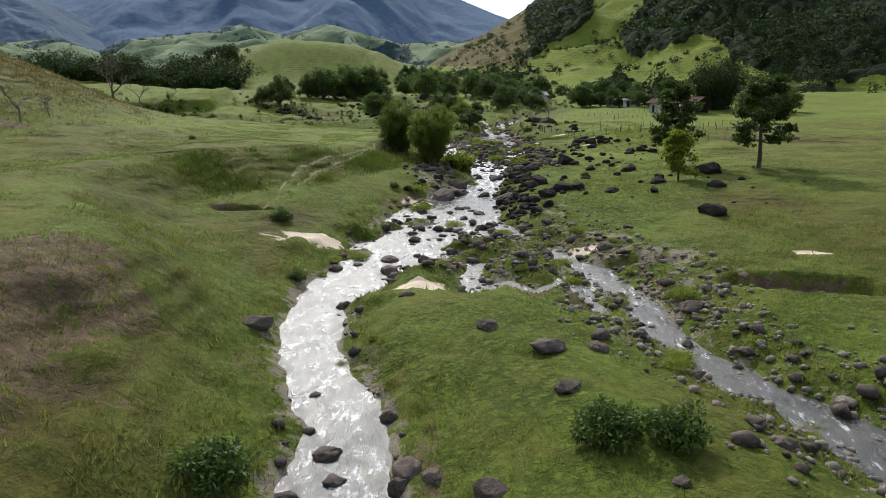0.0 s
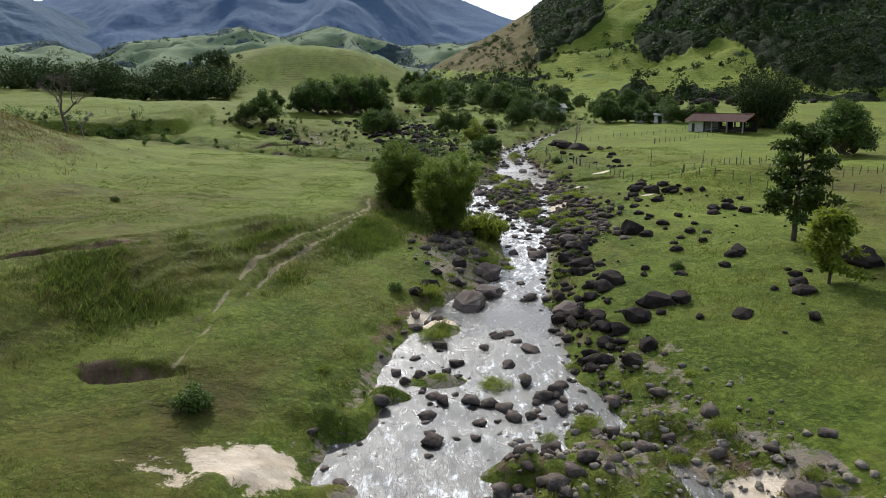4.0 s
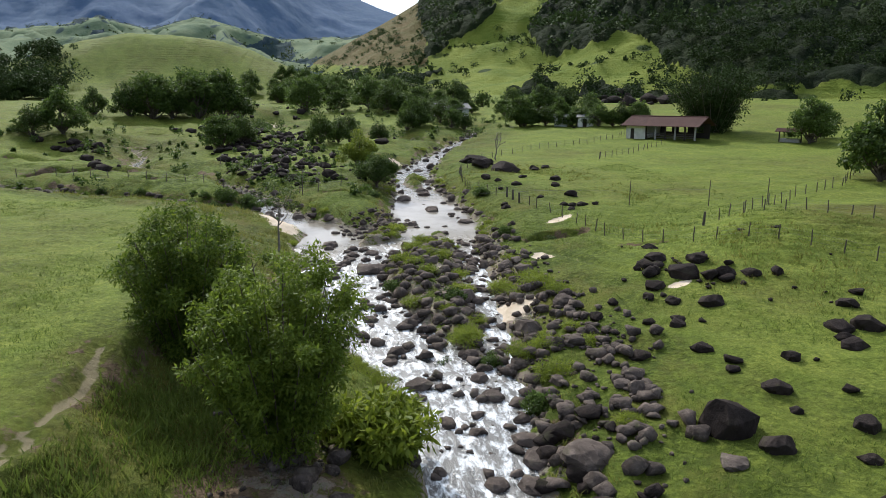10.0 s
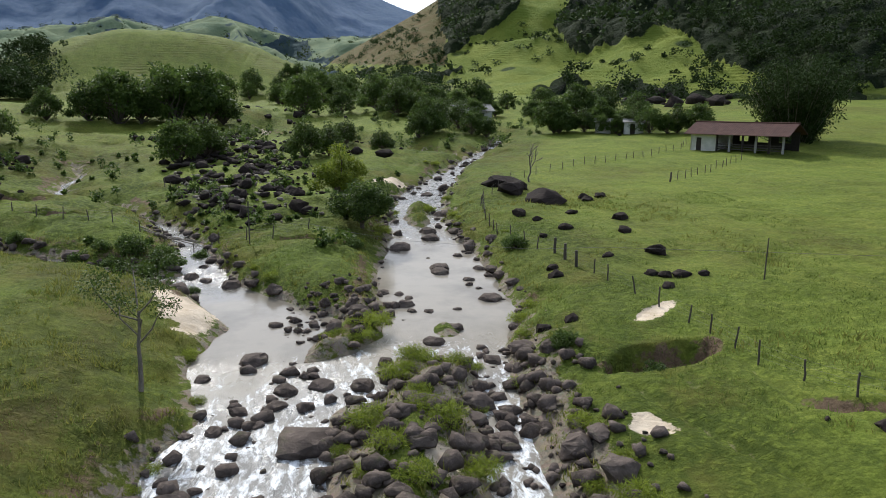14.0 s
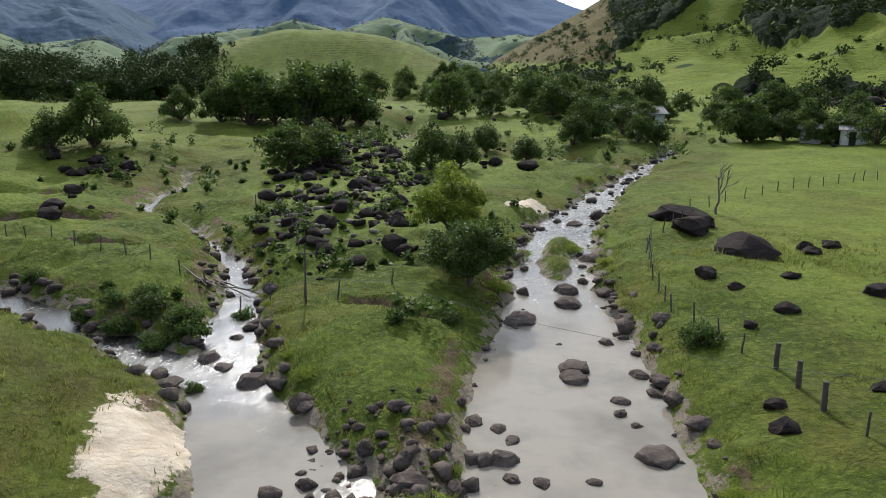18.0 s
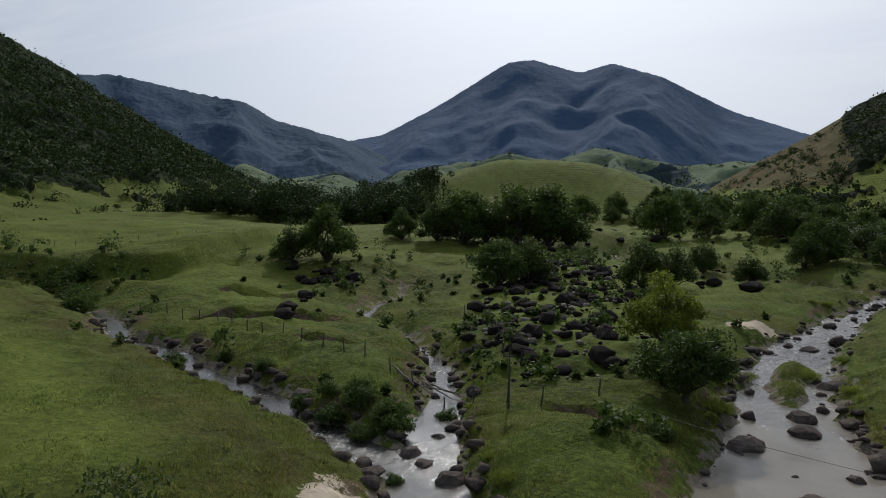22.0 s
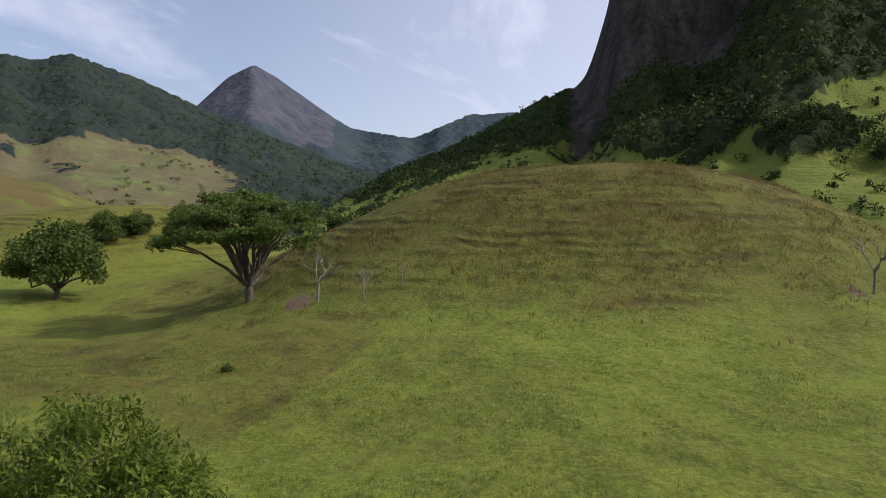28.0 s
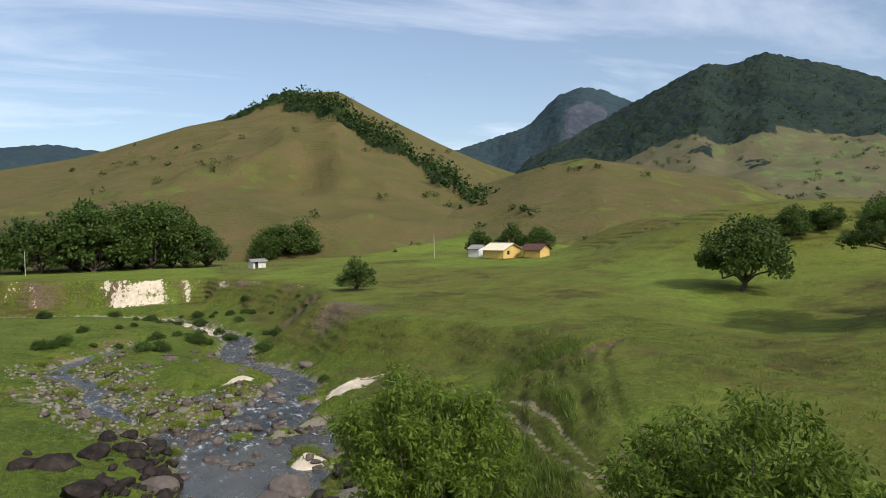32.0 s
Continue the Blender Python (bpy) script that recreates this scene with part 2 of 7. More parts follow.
# hills: x, y, radius along, radius across, turn in degrees, height, roundness
HILLS = [(-101, 109, 52, 50, 0, 15.8, 1.0), (-80, 440, 80, 62, 10, 22, 1.0), (36, 117, 16, 9, 25, 1.6, 1.0), (-23, 77, 10, 20, -12, 0.9, 1.0),
         (-24, 272, 18, 13, 20, 3.5, 1.0), (-58, 205, 26, 16, 30, 2.2, 1.0), (-150, -150, 110, 50, -20, 6, 1.0), (10, 400, 50, 40, 0, 6, 1.0), (-63, 64, 30, 24, 40, -2.4, 1.0), (-126, 5, 50, 40, 0, 12.5, 1.0), (-130, -48, 34, 24, 30, 9.0, 1.0)]


def hills(x, y):
    z = 0.0
    for cx, cy, ra, rb, turn, h, power in HILLS:
        c, s = math.cos(radians(turn)), math.sin(radians(turn))
        u, v = ((x - cx) * c + (y - cy) * s) / ra, ((y - cy) * c - (x - cx) * s) / rb
        q = np.exp(-(np.hypot(u, v) * 1.22) ** 3.0)
        z = z + h * q ** power
    return z


def terrace_step(x, y):
    e = inside(TERRACE, x, y) + 1.6 * fbm(x, y, 9, 3, 9)
    steep = np.maximum(fade(90, 97, y) * fade(113, 106, y), fade(-46, -54, y))
    return fade(-7.5 + 5.8 * steep, 1.5 - 0.7 * steep, e), e


TRACKS = [[(-9.7, 100), (-9.3, 96.4), (-9.6, 93.2), (-10.8, 89.5), (-12.2, 85.6), (-13.5, 82), (-14.6, 78.8), (-15.4, 76), (-15.9, 71), (-15.7, 66), (-15.7, 61)],
          [(-9.5, 92.3), (-11.1, 85.3), (-12.3, 81.4), (-13.4, 78.1), (-14.1, 75.3), (-14.9, 70.5)], [(-11.4, 92), (-14.4, 84.1), (-17.2, 79.3), (-19, 73.8), (-20.4, 68.6)],
          [(-12, 91.5), (-17.5, 82), (-22, 75), (-28, 68)], [(17, 122.5), (18.2, 117.5), (20, 112)], [(22.3, 123.5), (22.0, 119.5), (23.5, 116), (26, 112)], [(24.2, 120), (30, 119.5), (36, 116)]]


def ruts(x, y):
    """Depth of the trodden cattle tracks and of the steps along the terrace slope."""
    out = np.zeros_like(x)
    k = (x > -34) & (x < 40) & (y > 56) & (y < 128)
    if k.any():
        px, py = x[k], y[k]
        sink = np.zeros_like(px)
        for points in TRACKS:
            q = channel([(u, v, 0.0) for u, v in points], px, py) + 0.15 * fbm(px, py, 3, 2, 85)
            sink = np.maximum(sink, 0.26 * np.exp(-(q / 0.34) ** 2) - 0.09 * np.exp(-((q - 0.8) / 0.35) ** 2))
        e = inside(TERRACE, px, py)
        slope = fade(-7.0, -5.2, e) * fade(0.8, -0.6, e) * fade(60, 66, py) * fade(99, 92, py) * fade(-7, -10, px)
        sink = sink + 0.09 * slope * np.sin(e * 5.2 + 3.0 * fbm(px, py, 7, 3, 86)) * fade(-0.5, 0.1, fbm(px, py, 6, 3, 87))
        bank = fade(1.3, 0.7, np.hypot((px - 36) / 9, (py - 115) / 5))
        out[k] = sink + 0.12 * bank * np.sin((px * 0.35 + py) * 4.2 + 3.0 * fbm(px, py, 6, 3, 88))
    return out


def ground_height(x, y):
    d = shore(x, y)
    near = np.clip(d, 0, None)
    water = river_level(x, y)
    z = water + 1.7 * (1 - np.exp(-near / (3.4 - 1.2 * fade(128, 142, y)))) + 0.04 * np.clip(near, 0, 45)
    z = z + 0.5 * fade(0.2, 0.9, near) * fade(5.0, 1.5, near) * np.clip(fbm(x, y, 1.9, 3, 74), -0.3, 1)
    step, _ = terrace_step(x, y)
    top = 6.5 + 0.03 * np.clip(-20 - x, 0, 60) + 0.012 * np.clip(y - 95, -250, 30)
    z = z + step * np.clip(top - z, 0, None)
    shelf = inside(LEDGE, x, y) + 2.0 * fbm(x, y, 12, 3, 19)
    z = z + 2.8 * fade(-2.0, 0.6, shelf) * fade(50, 8, shelf)
    z = z + 0.02 * np.clip(np.abs(x - 5) - 80, 0, 400)
    z = z + hills(x, y)
    for cx, cy, ra, rb, turn, depth in PITS:
        c, s = math.cos(radians(turn)), math.sin(radians(turn))
        u, v = ((x - cx) * c + (y - cy) * s) / ra, ((y - cy) * c - (x - cx) * s) / rb
        k = np.hypot(u, v) < 1.6
        if k.any():
            z[k] -= depth * fade(1.15, 0.85, np.hypot(u, v)[k] + 0.25 * fbm(x[k], y[k], 1.5, 2, 73)) * fade(-1.6, 0.3, v[k])
    rough = fade(0.3, 4, near)
    lumpy = 1 + 1.9 * fade(146, 162, y) * fade(26, 12, x)
    gully = fade(1.1, 0.5, np.hypot((x + 17) / 7, (y - 24) / 13)) + fade(1.1, 0.5, np.hypot((x + 17) / 8, (y + 2) / 12))
    z = z - gully * 2.6 * np.clip(fbm(x, y * 0.5, 5, 3, 71), 0, 1)
    z = z + lumpy * rough * (0.34 * fbm(x, y, 7, 4, 21) + 0.16 * fbm(x, y, 1.7, 3, 31) + 1.3 * fbm(x, y, 60, 3, 41) * fade(15, 60, near))
    z = z - ruts(x, y)
    bed = water - 0.12 - 0.5 * fade(0, -2.2, d) + 0.12 * fbm(x, y, 1.5, 3, 3)
    edge = fade(-0.5, 0.5, d)
    return bed * (1 - edge) + z * edge

# ---- materials ----
class Nodes:
    """A material's node tree, with short calls for the usual nodes."""

    def __init__(self, name):
        self.mat = bpy.data.materials.new(name)
        self.mat.use_nodes = True
        self.tree = self.mat.node_tree
        self.tree.nodes.clear()
        self.out = self.add("ShaderNodeOutputMaterial")
        self.geo = self.add("ShaderNodeNewGeometry")
        self.tex = self.add("ShaderNodeTexCoord")
        self.info = self.add("ShaderNodeObjectInfo")

    def add(self, kind):
        return self.tree.nodes.new(kind)

    def put(self, socket, value):
        if isinstance(value, bpy.types.NodeSocket):
            self.tree.links.new(value, socket)
        elif isinstance(value, tuple) and len(value) == 3 and socket.type == "RGBA":
            socket.default_value = (*value, 1)
        else:
            socket.default_value = value

    def noise(self, scale, detail=4, rough=0.55, where=None, distort=0.0):
        n = self.add("ShaderNodeTexNoise")
        self.put(n.inputs["Vector"], where or self.geo.outputs["Position"])
        n.inputs["Scale"].default_value, n.inputs["Detail"].default_value = scale, detail
        n.inputs["Roughness"].default_value, n.inputs["Distortion"].default_value = rough, distort
        return n.outputs["Fac"]

    def cells(self, scale, where=None, out="Distance", feature="F1", random=1.0):
        n = self.add("ShaderNodeTexVoronoi")
        n.feature = feature
        self.put(n.inputs["Vector"], where or self.geo.outputs["Position"])
        n.inputs["Scale"].default_value, n.inputs["Randomness"].default_value = scale, random
        return n.outputs[out]

    def scaled(self, vector, size, turn=0.0):
        n = self.add("ShaderNodeMapping")
        self.put(n.inputs["Vector"], vector)
        n.inputs["Scale"].default_value, n.inputs["Rotation"].default_value = size, (0, 0, turn)
        return n.outputs[0]

    def span(self, value, a, b, c=0.0, d=1.0):
        n = self.add("ShaderNodeMapRange")
        n.clamp = True
        for k, v in zip(("Value", "From Min", "From Max", "To Min", "To Max"), (value, a, b, c, d)):
            self.put(n.inputs[k], v)
        return n.outputs[0]

    def math(self, op, a, b=0.0, c=0.0):
        n = self.add("ShaderNodeMath")
        n.operation = op
        for k, v in enumerate((a, b, c)):
            self.put(n.inputs[k], v)
        return n.outputs[0]

    def mix(self, f, a, b, blend="MIX"):
        n = self.add("ShaderNodeMix")
        n.data_type, n.blend_type, n.clamp_factor = "RGBA", blend, True
        self.put(n.inputs[0], f)
        self.put(n.inputs[6], a)
        self.put(n.inputs[7], b)
        return n.outputs[2]

    def attr(self, name):
        n = self.add("ShaderNodeAttribute")
        n.attribute_name = name
        return n.outputs["Fac"]

    def channels(self, name):
        n, s = self.add("ShaderNodeAttribute"), self.add("ShaderNodeSeparateColor")
        n.attribute_name = name
        self.put(s.inputs[0], n.outputs["Color"])
        return s.outputs

    def bump(self, height, strength, distance, normal=None):
        n = self.add("ShaderNodeBump")
        n.inputs["Strength"].default_value, n.inputs["Distance"].default_value = strength, distance
        self.put(n.inputs["Height"], height)
        if normal:
            self.put(n.inputs["Normal"], normal)
        return n.outputs[0]

    def finish(self, colour, rough=0.8, normal=None, metal=0.0, spec=0.3, through=0.0, ior=None):
        b = self.add("ShaderNodeBsdfPrincipled")
        self.put(b.inputs["Base Color"], colour)
        self.put(b.inputs["Roughness"], rough)
        self.put(b.inputs["Metallic"], metal)
        self.put(b.inputs["Specular IOR Level"], spec)
        if ior:
            b.inputs["IOR"].default_value = ior
        if normal:
            self.put(b.inputs["Normal"], normal)
        last = b.outputs[0]
        if through:
            t, m = self.add("ShaderNodeBsdfTranslucent"), self.add("ShaderNodeMixShader")
            self.put(t.inputs["Color"], colour)
            m.inputs[0].default_value = through
            self.put(m.inputs[1], last)
            self.put(m.inputs[2], t.outputs[0])
            last = m.outputs[0]
        self.put(self.out.inputs["Surface"], last)
        return self.mat


def ground_material():
    n = Nodes("pasture_ground")
    a = n.channels("cover")       # sand, bare soil, dry tall grass
    b = n.channels("marks")       # track, gravel
    big, mid, fine = n.noise(0.05, 4), n.noise(0.45, 5, 0.62), n.noise(5.0, 6, 0.8)
    tuft = n.cells(2.6)
    grass = n.mix(n.span(mid, 0.35, 0.68), (0.120, 0.178, 0.026), (0.180, 0.234, 0.038))
    grass = n.mix(n.span(big, 0.42, 0.62, 0.0, 0.55), grass, (0.145, 0.150, 0.034))
    grass = n.mix(n.span(fine, 0.42, 0.64, 0.0, 0.6), grass, (0.036, 0.060, 0.009))
    lawn = n.mix(n.span(mid, 0.35, 0.66), (0.178, 0.230, 0.034), (0.250, 0.280, 0.050))
    lawn = n.mix(n.span(fine, 0.44, 0.62, 0.0, 0.75), lawn, (0.070, 0.105, 0.011))
    lawn = n.mix(n.span(n.noise(1.7, 3, 0.5), 0.60, 0.68, 0.0, 0.6), lawn, (0.06, 0.085, 0.014))
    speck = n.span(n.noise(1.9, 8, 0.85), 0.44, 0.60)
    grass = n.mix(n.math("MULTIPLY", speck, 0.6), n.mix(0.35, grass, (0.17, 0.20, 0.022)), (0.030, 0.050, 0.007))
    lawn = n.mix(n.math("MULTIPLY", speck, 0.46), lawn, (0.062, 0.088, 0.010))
    lawn = n.mix(n.span(n.noise(0.35, 7, 0.8), 0.46, 0.62, 0.0, 0.26), lawn, (0.100, 0.135, 0.014))
    grass = n.mix(b[2], grass, lawn)
    bent_ = n.add("ShaderNodeVectorMath")
    bent_.operation = "ADD"
    wob = n.add("ShaderNodeTexNoise")
    n.put(wob.inputs["Vector"], n.geo.outputs["Position"])
    wob.inputs["Scale"].default_value, wob.inputs["Detail"].default_value = 1.6, 3
    n.put(bent_.inputs[0], n.geo.outputs["Position"])
    n.put(bent_.inputs[1], wob.outputs["Color"])
    # dark gaps between tufts: the shade among them is put into the colour
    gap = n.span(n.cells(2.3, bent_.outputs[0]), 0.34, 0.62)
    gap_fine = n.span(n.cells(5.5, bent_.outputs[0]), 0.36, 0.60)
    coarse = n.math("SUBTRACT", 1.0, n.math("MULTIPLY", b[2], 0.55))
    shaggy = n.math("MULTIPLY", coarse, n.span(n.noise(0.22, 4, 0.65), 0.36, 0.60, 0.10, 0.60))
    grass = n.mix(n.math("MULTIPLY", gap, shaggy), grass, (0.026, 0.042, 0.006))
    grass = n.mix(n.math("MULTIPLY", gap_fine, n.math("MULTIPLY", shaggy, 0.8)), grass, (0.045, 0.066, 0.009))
    grass = n.mix(n.math("MULTIPLY", n.span(n.noise(0.13, 5, 0.7), 0.50, 0.66, 0.0, 0.55), n.math("SUBTRACT", 1.0, b[2])), grass, (0.150, 0.128, 0.030))
    dry = n.mix(n.span(n.noise(1.3, 5, 0.7), 0.35, 0.65), (0.116, 0.076, 0.024), (0.074, 0.063, 0.016))
    dry = n.mix(n.span(tuft, 0.05, 0.55), n.mix(0.5, dry, (0.07, 0.09, 0.018)), dry)
    c = n.mix(n.math("MULTIPLY", a[2], n.span(mid, 0.3, 0.6, 0.35, 1.0)), grass, dry)
    soil = n.mix(n.span(n.noise(2.0, 6, 0.7), 0.35, 0.65), (0.085, 0.058, 0.036), (0.19, 0.135, 0.085))
    ragged = n.math("ADD", a[1], n.span(n.noise(1.6, 5, 0.7), 0.3, 0.7, -0.38, 0.38))
    c = n.mix(n.span(ragged, 0.38, 0.62), c, soil)
    gravel_cells = n.cells(4.5, out="Color")
    gravel = n.mix(0.55, n.mix(n.span(n.noise(0.8, 3), 0.4, 0.6), (0.30, 0.25, 0.185), (0.18, 0.155, 0.12)), n.mix(0.5, gravel_cells, (0.2, 0.17, 0.13)), "MULTIPLY")
    gravel = n.mix(0.45, gravel, (0.34, 0.29, 0.215))
    ragged = n.math("ADD", b[1], n.span(n.noise(0.8, 6, 0.7), 0.3, 0.7, -0.5, 0.5))
    c = n.mix(n.span(ragged, 0.46, 0.6), c, gravel)
    sand = n.mix(n.span(n.noise(1.1, 5, 0.6), 0.35, 0.65), (0.52, 0.42, 0.30), (0.66, 0.56, 0.43))
    ragged = n.math("ADD", a[0], n.span(n.noise(1.5, 7, 0.72), 0.3, 0.7, -0.42, 0.42))
    c = n.mix(n.span(ragged, 0.42, 0.58), c, sand)
    ragged = n.math("ADD", b[0], n.span(n.noise(2.3, 4, 0.6), 0.3, 0.7, -0.14, 0.14))
    c = n.mix(n.span(ragged, 0.45, 0.7, 0.0, 0.85), c, (0.27, 0.225, 0.14))
    h = n.math("ADD", n.math("MULTIPLY", n.noise(11.0, 5, 0.8), 0.16), n.math("MULTIPLY", fine, 0.36))
    h = n.math("ADD", h, n.math("ADD", n.math("MULTIPLY", n.noise(1.5, 5, 0.65), 0.8), n.math("MULTIPLY", n.noise(0.4, 3, 0.6), 0.9)))
    h = n.math("SUBTRACT", h, n.math("MULTIPLY", n.math("ADD", n.math("MULTIPLY", gap, 0.30), n.math("MULTIPLY", gap_fine, 0.12)), shaggy))
    z = n.add("ShaderNodeSeparateXYZ")
    n.put(z.inputs[0], n.geo.outputs["Position"])
    paths = n.math("SINE", n.math("ADD", n.math("MULTIPLY", z.outputs[2], 5.6), n.math("ADD", n.math("MULTIPLY", n.noise(0.07, 4, 0.6), 18.0), n.math("MULTIPLY", n.noise(0.45, 3, 0.6), 3.5))))
    h = n.math("ADD", h, n.math("MULTIPLY", n.math("MULTIPLY", paths, a[2]), n.span(n.noise(0.11, 4, 0.65), 0.44, 0.6, 0.1, 1.6)))
    tread = n.math("MULTIPLY", n.math("MULTIPLY", n.span(paths, 0.2, -0.7), a[2]), n.span(n.noise(0.11, 4, 0.65), 0.46, 0.58, 0.0, 0.8))
    c = n.mix(tread, c, (0.050, 0.036, 0.014))
    rough = n.math("SUBTRACT", 1.0, n.math("ADD", n.math("MULTIPLY", a[0], 0.6), n.math("MULTIPLY", b[2], 0.30)))
    return n.finish(c, 0.9, n.bump(n.math("MULTIPLY", h, rough), 1.0, 0.30), spec=0.10)


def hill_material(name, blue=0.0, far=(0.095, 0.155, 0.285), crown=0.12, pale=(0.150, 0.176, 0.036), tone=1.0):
    """Wooded mountain with pasture and bare rock; blue is the haze mixed into its colour."""
    n = Nodes(name)
    a = n.channels("cover")       # rock, pasture, dry
    cell = n.cells(crown, out="Color")
    s = n.add("ShaderNodeSeparateColor")
    n.put(s.inputs[0], cell)
    wood = n.mix(s.outputs[0], (0.010, 0.021, 0.007), (0.032, 0.050, 0.013))
    wood = n.mix(n.span(n.noise(crown * 6, 4, 0.7), 0.35, 0.7, 0.0, 0.6), wood, (0.015, 0.028, 0.010))
    wood = n.mix(n.span(n.noise(crown * 0.12, 4), 0.45, 0.65, 0.0, 0.5), wood, (0.05, 0.07, 0.02))
    wood = n.mix(1.0, wood, (tone, tone, tone), "MULTIPLY")
    streak = n.noise(crown * 0.5, 5, 0.65, n.scaled(n.geo.outputs["Position"], (1, 1, 0.08)))
    rock = n.mix(n.span(streak, 0.35, 0.65), (0.026, 0.023, 0.023), (0.088, 0.074, 0.068))
    rock = n.mix(n.span(n.noise(crown * 1.2, 5, 0.7), 0.52, 0.62, 0, 0.7), rock, (0.03, 0.042, 0.018))
    field = n.mix(n.span(n.noise(crown * 0.4, 5, 0.6), 0.35, 0.65), pale, (pale[0] * 0.62, pale[1] * 0.72, pale[2] * 0.6))
    dots = n.span(n.cells(crown * 0.45), 0.16, 0.24, 1.0, 0.0)
    field = n.mix(n.math("MULTIPLY", dots, n.span(n.noise(crown * 0.2, 3), 0.45, 0.55)), field, (0.035, 0.055, 0.015))
    dry = n.mix(n.span(n.noise(crown * 0.5, 5, 0.65), 0.35, 0.65), (0.135, 0.102, 0.042), (0.098, 0.092, 0.028))
    edge = n.span(n.noise(crown * 0.55, 6, 0.7), 0.3, 0.7, -0.3, 0.3)
    field = n.mix(n.span(n.math("ADD", a[2], edge), 0.4, 0.6), field, dry)
    c = n.mix(n.span(n.math("ADD", a[1], edge), 0.46, 0.54), wood, field)
    c = n.mix(n.span(n.math("ADD", a[0], edge), 0.42, 0.58), c, rock)
    # distance haze, painted into the base colour
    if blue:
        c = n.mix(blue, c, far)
    h = n.math("SUBTRACT", n.math("MULTIPLY", n.noise(crown * 5, 4, 0.7), 0.6), n.cells(crown))
    wooded = n.math("SUBTRACT", 1.0, n.span(n.math("ADD", a[1], edge), 0.46, 0.54, 0.0, 0.85))
    z = n.add("ShaderNodeSeparateXYZ")
    n.put(z.inputs[0], n.geo.outputs["Position"])
    paths = n.math("SINE", n.math("ADD", n.math("MULTIPLY", z.outputs[2], 5.5), n.math("MULTIPLY", n.noise(crown * 0.6, 4), 14.0)))
    sward = n.math("ADD", n.math("MULTIPLY", paths, n.span(n.noise(crown * 0.5, 3), 0.45, 0.65, 0.0, 0.035)), n.math("MULTIPLY", n.noise(crown * 2.5, 6, 0.7), 0.45))
    h = n.math("ADD", n.math("MULTIPLY", h, wooded), n.math("MULTIPLY", sward, n.math("SUBTRACT", 1.0, wooded)))
    return n.finish(c, 0.95, n.bump(h, 0.9 * (1 - blue) ** 1.7, 0.55 / crown), spec=0.1)


def water_material():
    """Dark shallow water, ruffled by the current: it takes its light from the sky and the sun, helped by painted white
    glitter.
    """
    n = Nodes("river_water")
    f, w = n.attr("foam_glint"), n.attr("chop")
    p = n.geo.outputs["Position"]
    swell = n.noise(1.3, 4, 0.6, n.scaled(p, (1.0, 0.55, 1.0)), 0.5)
    ripple = n.noise(4.2, 5, 0.7, n.scaled(p, (1.0, 0.6, 1.0)), 0.6)
    chop = n.noise(15.0, 4, 0.7, n.scaled(p, (1.0, 0.7, 1.0)))
    streak = n.noise(2.1, 9, 0.74, n.scaled(p, (1.0, 0.42, 1.0)), 0.4)
    foam_glint = n.span(n.math("ADD", n.span(streak, 0.34, 0.66, -0.5, 0.5), f), 0.50, 0.88)
    silt = n.mix(n.span(n.noise(0.3, 4), 0.35, 0.65), (0.016, 0.017, 0.016), (0.060, 0.054, 0.042))
    silt = n.mix(n.math("MULTIPLY", n.attr("silt"), n.span(n.noise(0.35, 4), 0.3, 0.6, 0.6, 1.0)), silt, (0.265, 0.236, 0.190))
    c = n.mix(foam_glint, silt, (0.74, 0.77, 0.79))
    fine = n.math("ADD", n.math("MULTIPLY", ripple, w), n.math("MULTIPLY", chop, n.math("MULTIPLY", w, 0.45)))
    fine = n.math("ADD", fine, n.math("MULTIPLY", swell, n.math("ADD", n.math("MULTIPLY", w, 1.4), 0.05)))
    gloss = n.math("ADD", n.math("MULTIPLY", w, n.span(swell, 0.38, 0.62, 0.20, 0.46)), n.span(foam_glint, 0, 1, 0.05, 0.25))
    return n.finish(c, gloss, n.bump(fine, 0.9, 0.05), spec=n.span(n.attr("silt"), 0, 1, 1.0, 0.16), ior=1.36)


def rock_material(name="river_boulder_rock", dark=(0.026, 0.021, 0.018), light=(0.160, 0.128, 0.108)):
    n = Nodes(name)
    o = n.tex.outputs["Object"]
    shade = n.span(n.noise(0.9, 5, 0.65, o), 0.32, 0.68)
    c = n.mix(shade, dark, light)
    c = n.mix(n.info.outputs["Random"], c, n.mix(0.6, c, light))
    c = n.mix(n.span(n.noise(4.5, 5, 0.7, o), 0.52, 0.68, 0, 0.55), c, tuple(1.45 * v for v in light))
    up = n.add("ShaderNodeSeparateXYZ")
    n.put(up.inputs[0], n.geo.outputs["Normal"])
    moss = n.math("MULTIPLY", n.span(up.outputs[2], 0.3, 0.9), n.span(n.noise(1.6, 4, 0.6, o), 0.55, 0.7, 0, 0.5))
    c = n.mix(moss, c, (0.06, 0.07, 0.025))
    h = n.math("ADD", n.noise(2.2, 6, 0.7, o), n.math("MULTIPLY", n.cells(1.5, o), 0.4))
    return n.finish(c, n.span(shade, 0, 1, 0.8, 0.95), n.bump(h, 0.9, 0.20), spec=0.06)


def leaf_material(name, dark, light, through=0.35, spec=0.25):
    n = Nodes(name)
    isle = n.geo.outputs["Random Per Island"]
    c = n.mix(isle, dark, light)
    c = n.mix(n.span(n.noise(0.6, 3, 0.6), 0.4, 0.65, 0, 0.5), c, tuple(0.6 * v for v in dark))
    c = n.mix(n.math("MULTIPLY", n.info.outputs["Random"], 0.35), c, tuple(1.25 * v for v in light))
    return n.finish(c, 0.6, None, spec=spec, through=through)


